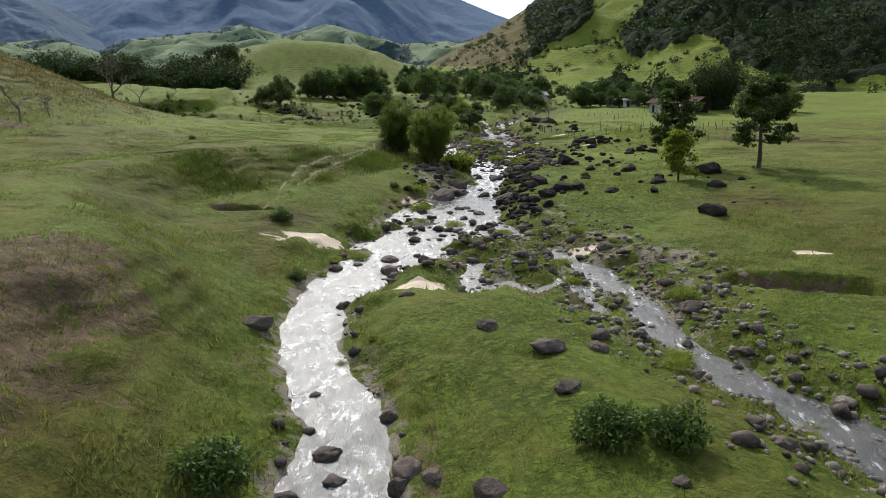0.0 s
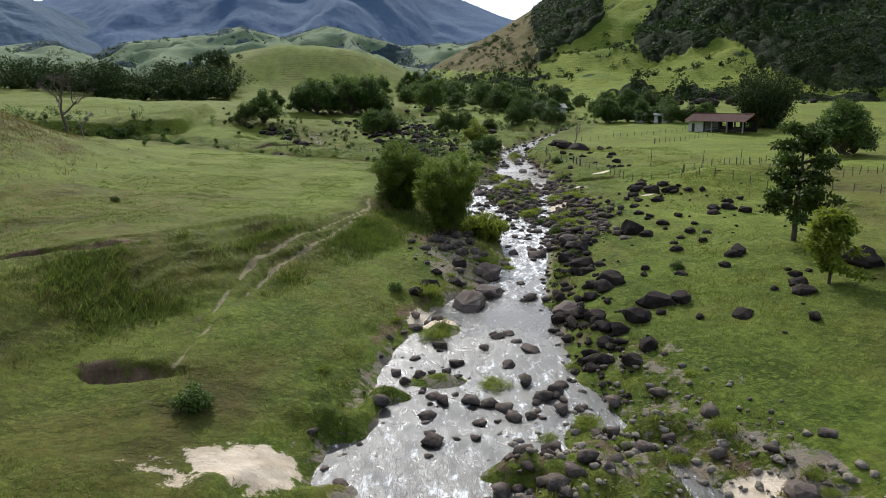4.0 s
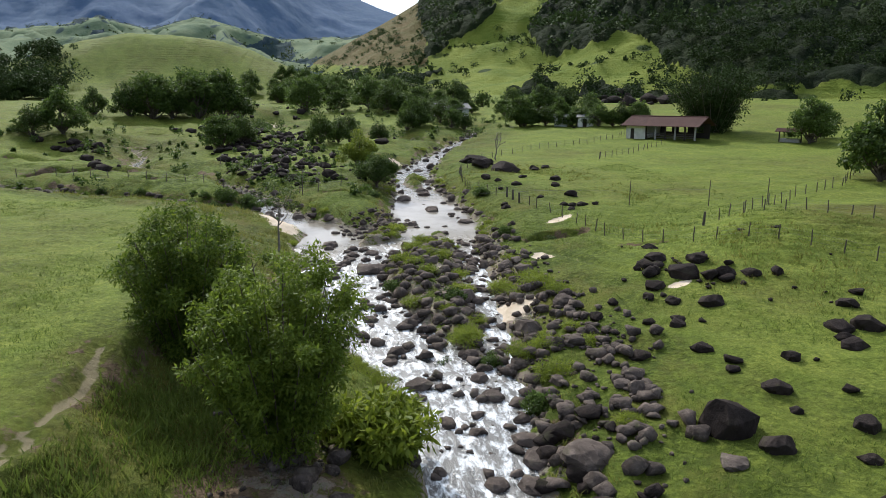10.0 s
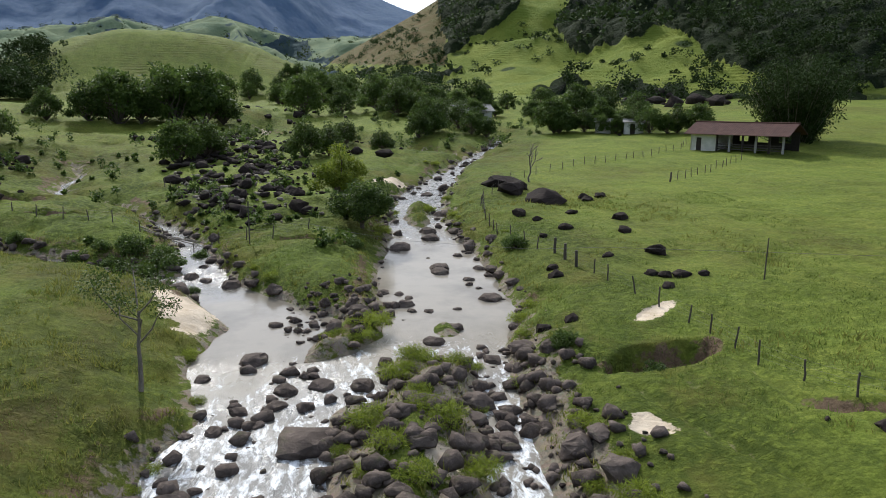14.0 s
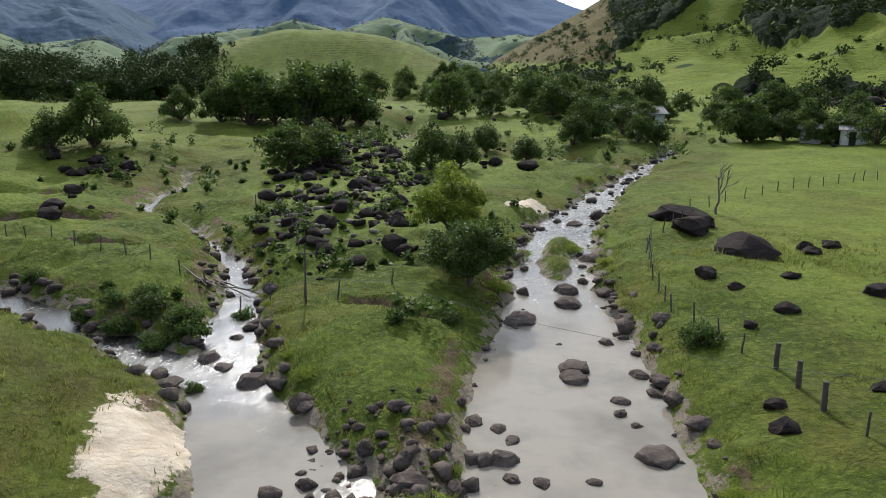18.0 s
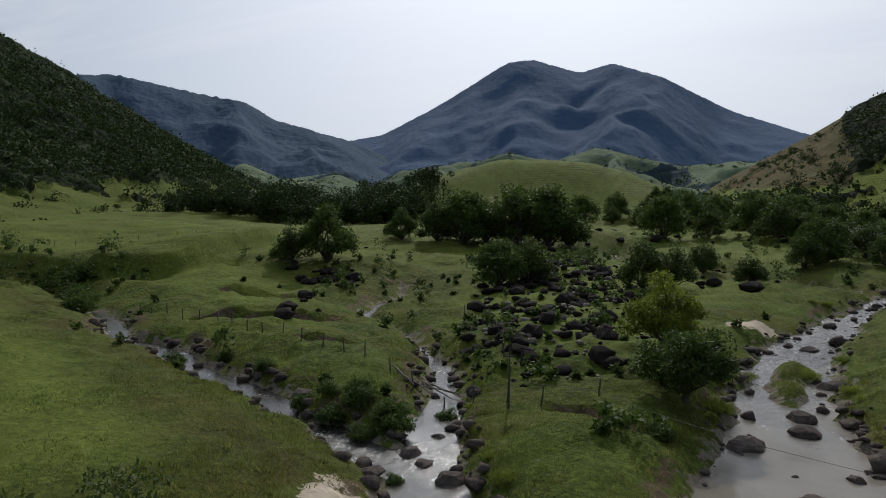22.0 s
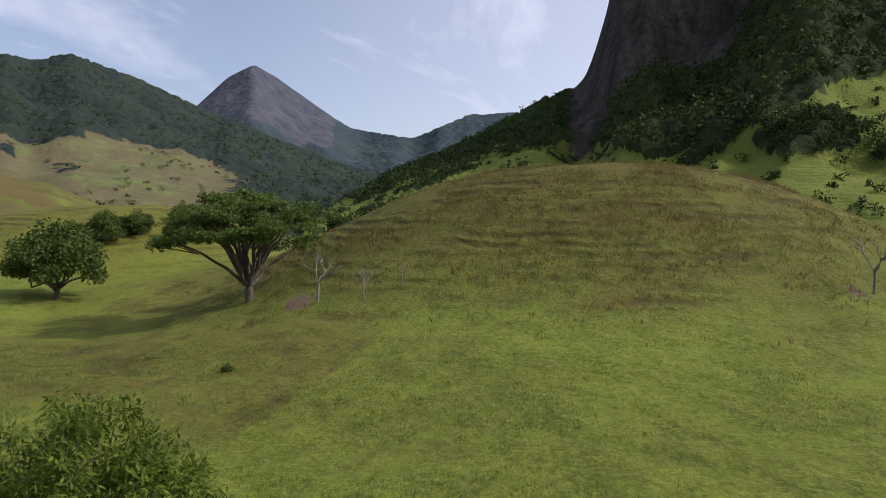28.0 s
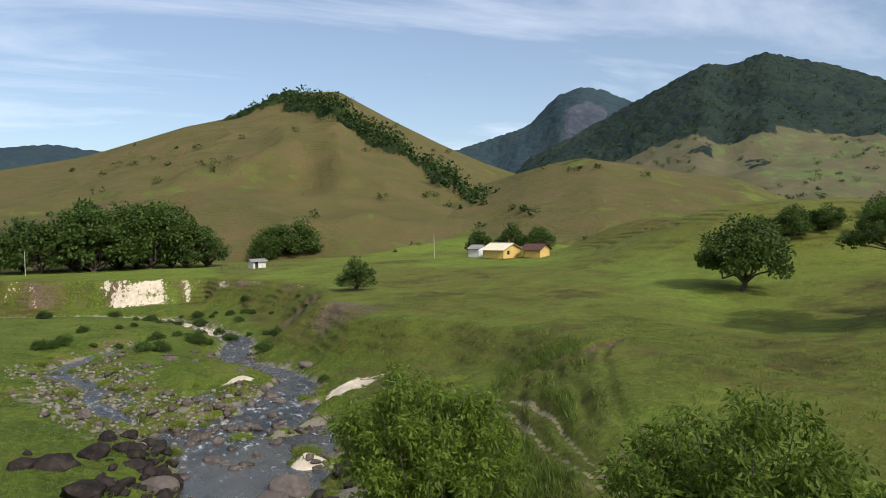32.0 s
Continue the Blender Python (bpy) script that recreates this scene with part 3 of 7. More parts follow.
def bark_material(name, a=(0.055, 0.042, 0.03), b=(0.15, 0.125, 0.10)):
    n = Nodes(name)
    o = n.tex.outputs["Object"]
    g = n.noise(6, 6, 0.7, n.scaled(o, (1, 1, 0.25)))
    c = n.mix(n.span(g, 0.35, 0.65), a, b)
    return n.finish(c, 0.9, n.bump(g, 0.8, 0.04), spec=0.2)


def plain_material(name, colour, rough=0.7, vary=0.25, scale=3.0, metal=0.0, spec=0.3, bump=0.01):
    n = Nodes(name)
    o = n.tex.outputs["Object"]
    g, f = n.noise(scale, 5, 0.65, o), n.noise(scale * 9, 4, 0.7, o)
    c = n.mix(n.span(g, 0.3, 0.7), tuple(v * (1 - vary) for v in colour), tuple(min(1, v * (1 + vary * 0.6)) for v in colour))
    c = n.mix(n.span(f, 0.5, 0.75, 0, vary), c, tuple(v * 0.55 for v in colour))
    return n.finish(c, rough, n.bump(f, 0.5, bump), metal, spec)


MAT_GROUND, MAT_WATER, MAT_ROCK = ground_material(), water_material(), rock_material()

# ---- ground, water and mountains ----
def mesh_grid(name, xs, ys, zs, attributes, smooth=True):
    """A mesh from rows and columns of places."""
    rows, cols = xs.shape
    data = bpy.data.meshes.new(name)
    k = np.arange(rows * cols, dtype=np.int32).reshape(rows, cols)
    quads = np.stack([k[:-1, :-1], k[:-1, 1:], k[1:, 1:], k[1:, :-1]], -1).reshape(-1, 4)
    raw_mesh(data, np.stack([xs, ys, zs], -1).reshape(-1, 3), quads, smooth)
    for label, value in attributes.items():
        if value.ndim == xs.ndim:
            data.attributes.new(label, "FLOAT", "POINT").data.foreach_set("value", value.astype(np.float32).ravel())
        else:
            rgba = np.concatenate([value.reshape(-1, 3), np.ones((rows * cols, 1))], 1).astype(np.float32)
            data.attributes.new(label, "FLOAT_COLOR", "POINT").data.foreach_set("color", rgba.ravel())
    return data


def raw_mesh(data, verts, faces, smooth=True):
    faces = np.asarray(faces, np.int32)
    side = faces.shape[1]
    data.vertices.add(len(verts))
    data.vertices.foreach_set("co", np.asarray(verts, np.float32).ravel())
    data.loops.add(faces.size)
    data.loops.foreach_set("vertex_index", faces.ravel())
    data.polygons.add(len(faces))
    data.polygons.foreach_set("loop_start", np.arange(0, faces.size, side, dtype=np.int32))
    data.polygons.foreach_set("use_smooth", np.full(len(faces), smooth))
    data.update(calc_edges=True)
    data.validate()
    return data


def spread(a, b, step, far_low, far_high, growth):
    core = np.arange(a, b, step)
    out = [core]
    for sign, start, far in ((-1, a, far_low), (1, core[-1], far_high)):
        v, s, side = start, step, []
        while abs(v - start) < abs(far - start):
            s *= growth
            v += sign * s
            side.append(v)
        out.append(np.array(side))
    return np.concatenate([out[1][::-1], out[0], out[2]])


def polyline_distance(points, x, y):
    return channel([(px, py, 0.0) for px, py in points], x, y)


def blob(x, y, cx, cy, ra, rb, turn=0):
    c, s = math.cos(radians(turn)), math.sin(radians(turn))
    u, v = ((x - cx) * c + (y - cy) * s) / ra, ((y - cy) * c - (x - cx) * s) / rb
    q = np.hypot(u, v)
    out, k = np.zeros_like(q), q < 2.0
    out[k] = np.clip(1.4 * (1 - q[k] + 0.75 * fbm(x[k], y[k], 1.2 + 0.3 * min(ra, rb), 3, 87)) + 0.5, 0, 1)
    return out


SANDS = [(-10.6, 53.0, 2.5, 1.6, 20), (-1.2, 41.8, 2.0, 0.9, 20), (-4.6, 137.2, 1.7, 3.6, 15), (9.2, 150.0, 0.8, 1.8, 0), (9.5, 186, 2.4, 1.2, 40),
         (10.5, 52.5, 1.3, 0.8, 0), (21.4, 130.6, 1.6, 0.6, 30), (16.4, 119.5, 0.7, 0.9, 0), (-2.6, 72.5, 2.0, 1.3, 40), (22, 108.4, 0.9, 0.4, 20), (-1.5, 112, 0.9, 1.6, 10), (24, 45, 1.2, 0.4, 0), (11.8, 110.5, 1.2, 1.6, 0),
         (9.2, 119, 1.4, 0.7, 0)]


def channel_x(y):
    """The main stream's middle beside the rapids."""
    return np.interp(y, [94, 100.5, 106, 113, 120, 126], [6.2, 7.0, 4.2, 1.5, 0.6, 2.0])


def covers(x, y, z):
    """Sand, bare soil and dry grass; tracks and gravel."""
    d = shore(x, y)
    sand = np.zeros_like(x)
    for cx, cy, ra, rb, turn in SANDS:
        sand = np.maximum(sand, blob(x, y, cx, cy, ra, rb, turn))
    sand = np.maximum(sand, fade(0.15, -0.6, d) * 0.75)
    step, e = terrace_step(x, y)
    scarp = fade(-2.6, -1.4, e) * fade(1.2, 0.4, e) * fade(-15, -25, y) * fade(-30, -20, x) * fade(60, 40, x)
    sand = np.maximum(sand, scarp * np.clip(0.16 + 0.62 * fbm(x * 1.6, z * 0.9, 3, 4, 83) + 0.55 * fade(9, 3, np.abs(x - 9 + 4 * fbm(x, z * 3, 5, 3, 84))), 0, 1))
    soil = fade(-1.6, -0.5, e) * fade(0.5, -0.2, e) * fade(92, 97, y) * fade(112, 105, y) * (x > -16) * (0.55 + 0.9 * fbm(x, y, 2.5, 3, 89))
    soil = np.maximum(soil, scarp * np.clip(0.35 + 0.9 * fbm(x, y, 6, 4, 82), 0, 0.8))
    soil = np.maximum(soil, blob(x, y, -17, 24, 5, 9, 0) * (0.8 + 0.5 * fbm(x, y, 3, 3, 90)))
    soil = np.maximum(soil, 0.8 * blob(x, y, -53, 86, 3.2, 1.6, 30))
    soil = np.maximum(soil, 0.9 * blob(x, y, -57, 134, 1.6, 0.9, 20))
    soil = np.maximum(soil, blob(x, y, -17.3, 60.2, 1.4, 0.5, 15))
    soil = np.maximum(soil, blob(x, y, 19.4, 125.2, 2.2, 0.9, 15))
    soil = np.maximum(soil, blob(x, y, -16, 0, 9, 3, 70) * 0.6)
    soil = np.maximum(soil, 0.62 * fade(0.4, 1.2, d) * fade(2.6, 1.4, d) * fade(-0.1, 0.3, fbm(x, y, 8, 3, 77)))
    dry = fade(-0.25, 0.35, fbm(x, y, 26, 4, 51)) * 0.7
    hill = np.exp(-(np.hypot((x + 101) / 57, (y - 107) / 52) * 1.1) ** 5)
    dry = np.clip(np.maximum(dry * fade(14, 30, np.abs(x - 2)) * (1 - 0.6 * fade(120, 150, y)), hill * 0.78), 0, 1)
    dry = np.maximum(dry, fade(-8, -4, e) * fade(2, -1, e) * 0.4 * (x < 0))
    dry = np.maximum(dry, 0.6 * fade(-9, -12, x) * fade(-60, -30, x) * fade(74, 60, y) * fade(-0.25, 0.3, fbm(x, y, 12, 4, 52)))
    dry = np.maximum(dry, 0.75 * np.exp(-(np.hypot((x + 126) / 52, (y - 5) / 42)) ** 4) + 0.8 * np.exp(-(np.hypot((x + 130) / 36, (y + 48) / 28)) ** 4))
    dry = np.where((x < -8) & (y > 98) & (y < 150) & (hill < 0.3), dry * 0.45, dry)
    dry = np.maximum(dry, 0.62 * fade(-9, -6, e) * fade(1.5, -0.5, e) * fade(103, 108, y) * fade(146, 138, y) * (x < 0) * fade(-0.35, 0.2, fbm(x, y, 8, 4, 53)))
    track = np.zeros_like(x)
    for points in TRACKS:
        q = polyline_distance(points, x, y) + 0.12 * fbm(x, y, 3, 2, 85)
        track = np.maximum(track, fade(0.24, 0.07, q) * (0.5 if points[0][0] > 0 else 1.0 if points[0][0] > -11 else 0.45))
        if points[0][0] < 0:
            soil = np.maximum(soil, 0.34 * fade(0.35, 0.5, q) * fade(1.5, 0.6, q) * fade(-0.1, 0.25, fbm(x, y, 3.5, 3, 86)))
    gravel = fade(4.0, 0.6, d + 4.0 * fade(0.5, -2.0, x - channel_x(y))) * fade(100, 112, y) * fade(140, 126, y) * 0.9
    island = (channel(MAIN, x, y) > 0) & (channel(SIDE, x, y) < 6) & (y > 30) & (y < 66)
    gravel = np.maximum(gravel, np.where(island, np.clip(0.42 * fade(5.5, 2.0, channel(SIDE, x, y)) * fade(24, 30, y) + 0.34 * fade(39, 43, y), 0, 0.5), 0))
    gravel = np.maximum(gravel, fade(1.5, 0.2, d) * 0.6)
    gravel = np.maximum(gravel, fade(1.6, 0.2, channel(SIDE, x, y)) * 0.75)
    gravel = gravel * np.where((y < 68) & (y > -10) & (x > 0), 0.72 + 0.9 * fbm(x, y, 3.2, 3, 88), 1)
    for cx, cy, ra, rb, turn, depth in PITS:
        soil = np.maximum(soil, 0.95 * blob(x, y, cx, cy + 0.3, ra * 0.95, rb * 0.8, turn))
    gravel = np.maximum(gravel, 0.6 * blob(x, y, -0.6, 85, 2.8, 8))
    soil = np.maximum(soil, 0.7 * blob(x, y, -2.2, 91, 2.6, 5))
    lawn = np.maximum(fade(0.0, 4.0, e), fade(6, 12, d) * np.where(x > 9, 0.25 + 0.75 * fade(72, 98, y), 0.5 + 0.4 * fade(140, 152, y))) * (1 - hill)
    lawn = lawn * (1 - fade(-8, -6, e) * fade(0.8, -0.4, e) * fade(106, 98, y) * (x < 0))
    lawn = lawn * (0.75 + 0.25 * fade(-0.3, 0.3, fbm(x, y, 11, 3, 57)))
    gravel = np.maximum(gravel, fade(1.4, 0.5, np.hypot((x - 4.4) / 2.6, (y - 136.4) / 2.8)) * 0.6)
    return np.stack([sand, soil, dry], -1), np.stack([track, gravel, lawn], -1)


gx, gy = np.meshgrid(spread(-36, 40, 0.3, -4700, 4700, 1.032), np.unique(np.concatenate([spread(20, 166, 0.34, -4700, 4700, 1.03), np.arange(-75, 19, 0.9)])))
gz = ground_height(gx, gy)
cover, marks = covers(gx, gy, gz)


def land(x, y):
    """Height of the ground sheet at many places."""
    ax, ay = gx[0], gy[:, 0]
    i, j = np.clip(np.searchsorted(ax, x) - 1, 0, len(ax) - 2), np.clip(np.searchsorted(ay, y) - 1, 0, len(ay) - 2)
    u, v = (x - ax[i]) / (ax[i + 1] - ax[i]), (y - ay[j]) / (ay[j + 1] - ay[j])
    return (gz[j, i] * (1 - u) + gz[j, i + 1] * u) * (1 - v) + (gz[j + 1, i] * (1 - u) + gz[j + 1, i + 1] * u) * v


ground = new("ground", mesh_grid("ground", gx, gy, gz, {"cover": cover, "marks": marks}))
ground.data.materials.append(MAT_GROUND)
tagged(ground, "green grazed valley pasture with bare soil and sand", "ground", kind="structure")

# one water sheet that follows the channels and lies under the land elsewhere
sx, sy = np.meshgrid(np.arange(-62, 40, 0.4), np.arange(-6, 266, 0.4))
sd = shore(sx, sy)
# lower reaches: raised values paint white for sun glitter as well as froth
rapid = np.interp(sy, [0, 20, 40, 56, 66, 74, 78, 84, 90, 126, 131, 134, 137, 150, 156, 170, 186, 200, 260],
                  [0.22, 0.32, 0.32, 0.34, 0.30, 0.12, 0.36, 0.46, 0.58, 0.58, 0.40, 0.05, 0.0, 0.0, 0.10, 0.22, 0.22, 0.35, 0.5])
rapid = np.where((sx < 3.5) & (sy > 124), np.interp(sy, [124, 129, 132.5, 142, 146, 150, 200], [0.44, 0.34, 0.0, 0.06, 0.26, 0.16, 0.12]), rapid)
sz = river_level(sx, sy) + 0.05 * rapid * fbm(sx, sy, 1.2, 3, 91)
keep = sd < 1.0
silt = np.maximum(blob(sx, sy, 11, 142, 9, 26), np.maximum(0.9 * blob(sx, sy, 0, 136, 7, 10), 0.16 * blob(sx, sy, 2, 72, 6, 9)))
chop = np.interp(sy, [0, 60, 68, 73, 78, 84, 90, 126, 131, 136, 150, 156, 186, 200], [1, 1, 0.9, 0.45, 0.7, 0.9, 1, 1, 0.8, 0.16, 0.06, 0.45, 0.7, 1])
chop = np.where((sx < 3.5) & (sy > 124), np.interp(sy, [124, 129, 132.5, 140, 144, 147, 152], [1, 0.8, 0.07, 0.10, 0.35, 0.6, 0.4]), chop)
data = mesh_grid("river", sx, sy, sz, {"foam_glint": rapid, "chop": chop, "silt": silt})
bm = bmesh.new()
bm.from_mesh(data)
flat = keep.ravel()
bm.verts.ensure_lookup_table()
bmesh.ops.delete(bm, geom=[v for v in bm.verts if not flat[v.index]], context="VERTS")
bm.to_mesh(data)
bm.free()
river = new("river", data)
data.materials.append(MAT_WATER)
tagged(river, "shallow silty mountain stream with white rapids", "river", kind="structure")

EYE_X, EYE_Y, EYE_Z = 8.0, 115.5, 16.3


def crowns(x, y, size, seed):
    """Domes of tree crowns, 0 to 1."""
    best = np.zeros_like(x)
    ix, iy = np.floor(x / size), np.floor(y / size)
    for ox in (-1, 0, 1):
        for oy in (-1, 0, 1):
            cx, cy = ix + ox, iy + oy
            r = [np.modf(np.abs(np.sin(cx * a + cy * b + seed) * 43758.5453))[0] for a, b in ((127.1, 311.7), (269.5, 183.3), (419.2, 371.9))]
            d = np.hypot(x / size - cx - r[0], y / size - cy - r[1]) / (0.5 + 0.35 * r[2])
            best = np.maximum(best, np.sqrt(np.clip(1 - d * d, 0, 1)) * (0.5 + 0.5 * r[2]))
    return best


HILL_SHRUBS, HILL_TREES = [], []


def mountain(name, label, skyline, foot, ridge, base, material, power=1.3, spur=0.16, spur_size=90, tree=6.0, tree_size=8.0, step=0.16, rows=110,
             rocky=None, pasture=None, dry=None, cliff=None, shrubs=0, seed=0, woods=0, groves=None, category="mountain"):
    """A ridge seen from the valley: its height rises from the foot to the crest and falls behind it."""
    az = np.arange(min(a for a, _ in skyline), max(a for a, _ in skyline), step)
    known = sorted(skyline)
    crest = np.interp(az, [a for a, _ in known], [e for _, e in known])
    soft = np.ones(5) / 5
    crest = np.convolve(np.pad(crest, 2, mode="edge"), soft, "valid")
    u = np.concatenate([np.linspace(0, 1, rows), 1 + np.linspace(0.03, 0.6, 14)])
    A, U = np.meshgrid(np.radians(az), u)
    C = np.meshgrid(crest, u)[0]
    wander = 1 + 0.10 * fbm(np.degrees(A) / 6, A * 0, 1.0, 3, seed + 3)
    R = foot + (ridge * wander - foot) * U
    X, Y = EYE_X - np.sin(A) * R, EYE_Y + np.cos(A) * R
    top = EYE_Z + ridge * wander * np.tan(np.radians(C)) - base
    rise = np.where(U <= 1, np.clip(U, 0, 1) ** power, 1 - np.clip(U - 1, 0, 1) ** 1.2 * 1.1)
    if cliff:
        w = cliff(np.degrees(A))
        rise = rise * (1 - w) + w * np.where(U <= 1, 0.45 * np.clip(U / 0.84, 0, 1) ** 1.4 + 0.55 * np.clip((U - 0.84) / 0.16, 0, 1) ** 0.8, rise)
    ridged = 1 - 2 * np.abs(fbm(X, Y, spur_size, 4, seed))
    mid = np.clip(4 * U * (1 - U), 0, 1)
    Z = base + top * (rise + spur * mid * (ridged - 0.55))
    wood = np.ones_like(Z)
    cover = np.zeros(Z.shape + (3,))
    for k, rule in enumerate((rocky, pasture, dry)):
        if rule:
            cover[..., k] = np.clip(rule(np.degrees(A), U, Z, X, Y), 0, 1)
    wood = (1 - fade(0.35, 0.6, cover[..., 1])) * (1 - 0.8 * fade(0.35, 0.6, cover[..., 0]))
    Z = Z + tree * wood * crowns(X, Y, tree_size, seed) * fade(0, 0.05, U)
    if shrubs:
        rng = np.random.default_rng(seed)
        thick = fade(0.5, 0.8, cover[..., 1]) * (U < 0.95) * (U > 0.06) * fade(-0.2, 0.35, fbm(X, Y, 45, 4, seed + 9))
        k = np.flatnonzero(thick.ravel() > rng.random(thick.size) * 1.3)
        for i in rng.choice(k, min(shrubs, len(k)), replace=False):
            HILL_SHRUBS.append((X.flat[i], Y.flat[i], Z.flat[i], rng.uniform(1.5, 6.0) * (0.6 + R.flat[i] / 900)))
    if woods:
        rng = np.random.default_rng(seed + 500)
        thick = wood * (U < 1.0) * (1 - fade(0.4, 0.7, cover[..., 0]))
        if groves:
            thick = np.maximum(thick, groves(np.degrees(A), U, Z, X, Y))
        thick = (thick * R).ravel()
        for i in rng.choice(thick.size, min(woods, int((thick > 0).sum())), replace=False, p=thick / thick.sum()):
            HILL_TREES.append((X.flat[i] + rng.normal(0, 2), Y.flat[i] + rng.normal(0, 2), Z.flat[i] - 1.0 - 5.0 * float(fade(0.84, 0.97, U.flat[i])), rng.uniform(5.5, 10.5) * (0.75 + 0.25 * R.flat[i] / ridge)))
    # the grid runs with the azimuth to the left: turn it so that faces look up
    data = mesh_grid(name, X[:, ::-1], Y[:, ::-1], Z[:, ::-1], {"cover": cover[:, ::-1]})
    ob = new(name, data)
    data.materials.append(material)
    return tagged(ob, label, category, kind="structure")


# the number after a name is the share of painted-in haze
MAT_NEAR = hill_material("wooded_slope")
MAT_MID = hill_material("hazed_wooded_mountain", 0.10, (0.11, 0.16, 0.23), crown=0.09, tone=0.62)
MAT_STONY = hill_material("hazed_stony_mountain", 0.26, (0.085, 0.13, 0.21), crown=0.06, tone=0.7)
MAT_FAR = hill_material("hazed_distant_mountain", 0.45, crown=0.06)
MAT_FARTHEST = hill_material("hazed_farthest_mountain", 0.62, crown=0.05, pale=(0.24, 0.29, 0.12))
MAT_FOOT = hill_material("hazed_foothill_slope", 0.22, crown=0.09, pale=(0.20, 0.235, 0.07))
MAT_EAST = hill_material("wooded_east_slope", tone=0.6, pale=(0.185, 0.215, 0.036))


def height_angle(x, y, z):
    """Degrees above the level of the upper valley's middle."""
    return np.degrees(np.arctan2(z - EYE_Z, np.hypot(x - EYE_X, y - EYE_Y)))


def cliff_meadows(a, u, z, x, y):
    """Grass on the lower slope, up to a ragged line, with copses in its hollows."""
    el = height_angle(x, y, z) + 0.8 * fbm(x, y, 45, 4, 11)
    line = np.interp(a, [38, 40, 50, 56, 62, 66, 68, 71.4, 75, 78.7, 83, 88, 90, 92, 95, 100, 106, 111], [3.0, 3.0, 2.7, 4.2, 5.1, 6.3, 8.4, 10.0, 9.4, 8.6, 6.4, 4.8, 5.6, 6.2, 6.7, 6.0, 4.2, 2.1])
    copse = fade(1.2, 0.75, np.hypot((a - 77.6) / 3.6, (el - 6.2) / 1.7)) + fade(1.2, 0.75, np.hypot((a - 63.5) / 5.5, (el - 2.6) / 1.2)) + fade(0.30, 0.46, fbm(x, y, 38, 4, 12))
    return fade(0.3, -0.3, el - line) * (1 - np.clip(copse, 0, 1))


def east_meadows(a, u, z, x, y):
    """Grassy spurs between a wooded gully and the forest that covers the rest of the slope."""
    ragged = fbm(x, y, 50, 4, 15)
    el, a = height_angle(x, y, z) + 0.9 * ragged, a + 1.2 * fbm(x, y, 70, 4, 16)
    gully = fade(-0.25, 0.25, el - np.interp(a, [-14.0, -13.1, -11.4, -8.4, -7.1, -6.4], [9.5, 7.2, 5.7, 4.4, 3.8, 9.0]))
    forest = fade(0.5, -0.5, a - np.interp(el, [2.0, 3.6, 5.7, 7.3, 9], [-18.5, -17.8, -16.2, -17.0, -18]))
    knoll = np.interp(a, [-38, -35, -32, -29, -26.5, -24.7, -21.3, -18.4], [0.5, 1.1, 2.2, 3.2, 4.8, 5.5, 4.2, 3.4])
    forest = forest * fade(-0.25, 0.25, el - knoll)
    foot_ = fade(0.25, -0.25, el - np.interp(a, [-34, -28, -22, -16, -11, -7, -2.6, 2], [0.0, 0.5, 1.3, 1.6, 1.9, 2.3, 2.6, 1.0])) * fade(-0.25, 0.05, fbm(x, y, 30, 4, 18))
    return 1 - np.clip(gully + forest + foot_, 0, 1)


mountain("mountain_cliff", "steep forested mountain with a dark bare rock face", [(116, 1.0), (111.7, 2.4), (108.7, 4.3), (104, 6.2), (99.5, 8.4), (96.3, 10), (94.1, 10.7), (93.2, 11.8), (92.4, 14),
         (91.5, 17), (90.8, 20.5), (89, 23), (84, 25), (78, 25.5), (72, 23.5), (66, 19.5), (62.6, 17.5), (59.5, 15.5), (55.9, 13.3), (50.2, 10.5), (45, 7.4), (40, 4.6), (35, 2.0), (30, 0.5)],
         170, 760, 6, MAT_NEAR, 1.55, 0.09, 130, 5.0, 7.0, 0.15, 330,
         rocky=lambda a, u, z, x, y: fade(0.80, 0.86, u + 0.10 * fbm(x, y, 90, 4, 7)) * fade(72, 82, a) * fade(97, 92, a) + 0.5 * fade(0.6, 0.8, u) * fade(62, 68, a) * fade(84, 74, a),
         pasture=cliff_meadows, cliff=lambda a: fade(76, 84, a) * fade(101, 94, a), shrubs=420, seed=11, woods=7500)
mountain("mountain_east", "forested valley side with grassy spurs", [(6, 1.0), (3, 2.4), (-1, 4.6), (-4.6, 6.5), (-7.7, 8.3), (-11, 9.8), (-16, 12), (-25, 15.5), (-40, 18), (-60, 15), (-80, 10), (-100, 8)],
         230, 760, 12, MAT_EAST, 1.25, 0.12, 110, 5.0, 8.0, 0.2, 150,
         pasture=east_meadows, dry=lambda a, u, z, x, y: 0.9 * fade(-7.9, -7.0, a) * fade(2.4, 3.2, height_angle(x, y, z)), shrubs=420, seed=23, woods=7000)
mountain("mountain_twin", "haze-blue distant mountain with two summits and grassy foothills", [(36, 4.5), (30.3, 6.8), (27.6, 7.3), (22.8, 9.8), (17.6, 12.9), (15.5, 13.1), (11.9, 12), (9.3, 12.6), (5.6, 11.4), (0.6, 8.6), (-4.6, 6.6), (-9, 5.5), (-14, 4)],
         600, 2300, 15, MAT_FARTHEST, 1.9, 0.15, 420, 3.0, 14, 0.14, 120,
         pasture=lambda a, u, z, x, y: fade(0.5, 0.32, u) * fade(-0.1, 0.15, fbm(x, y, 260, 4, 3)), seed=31)
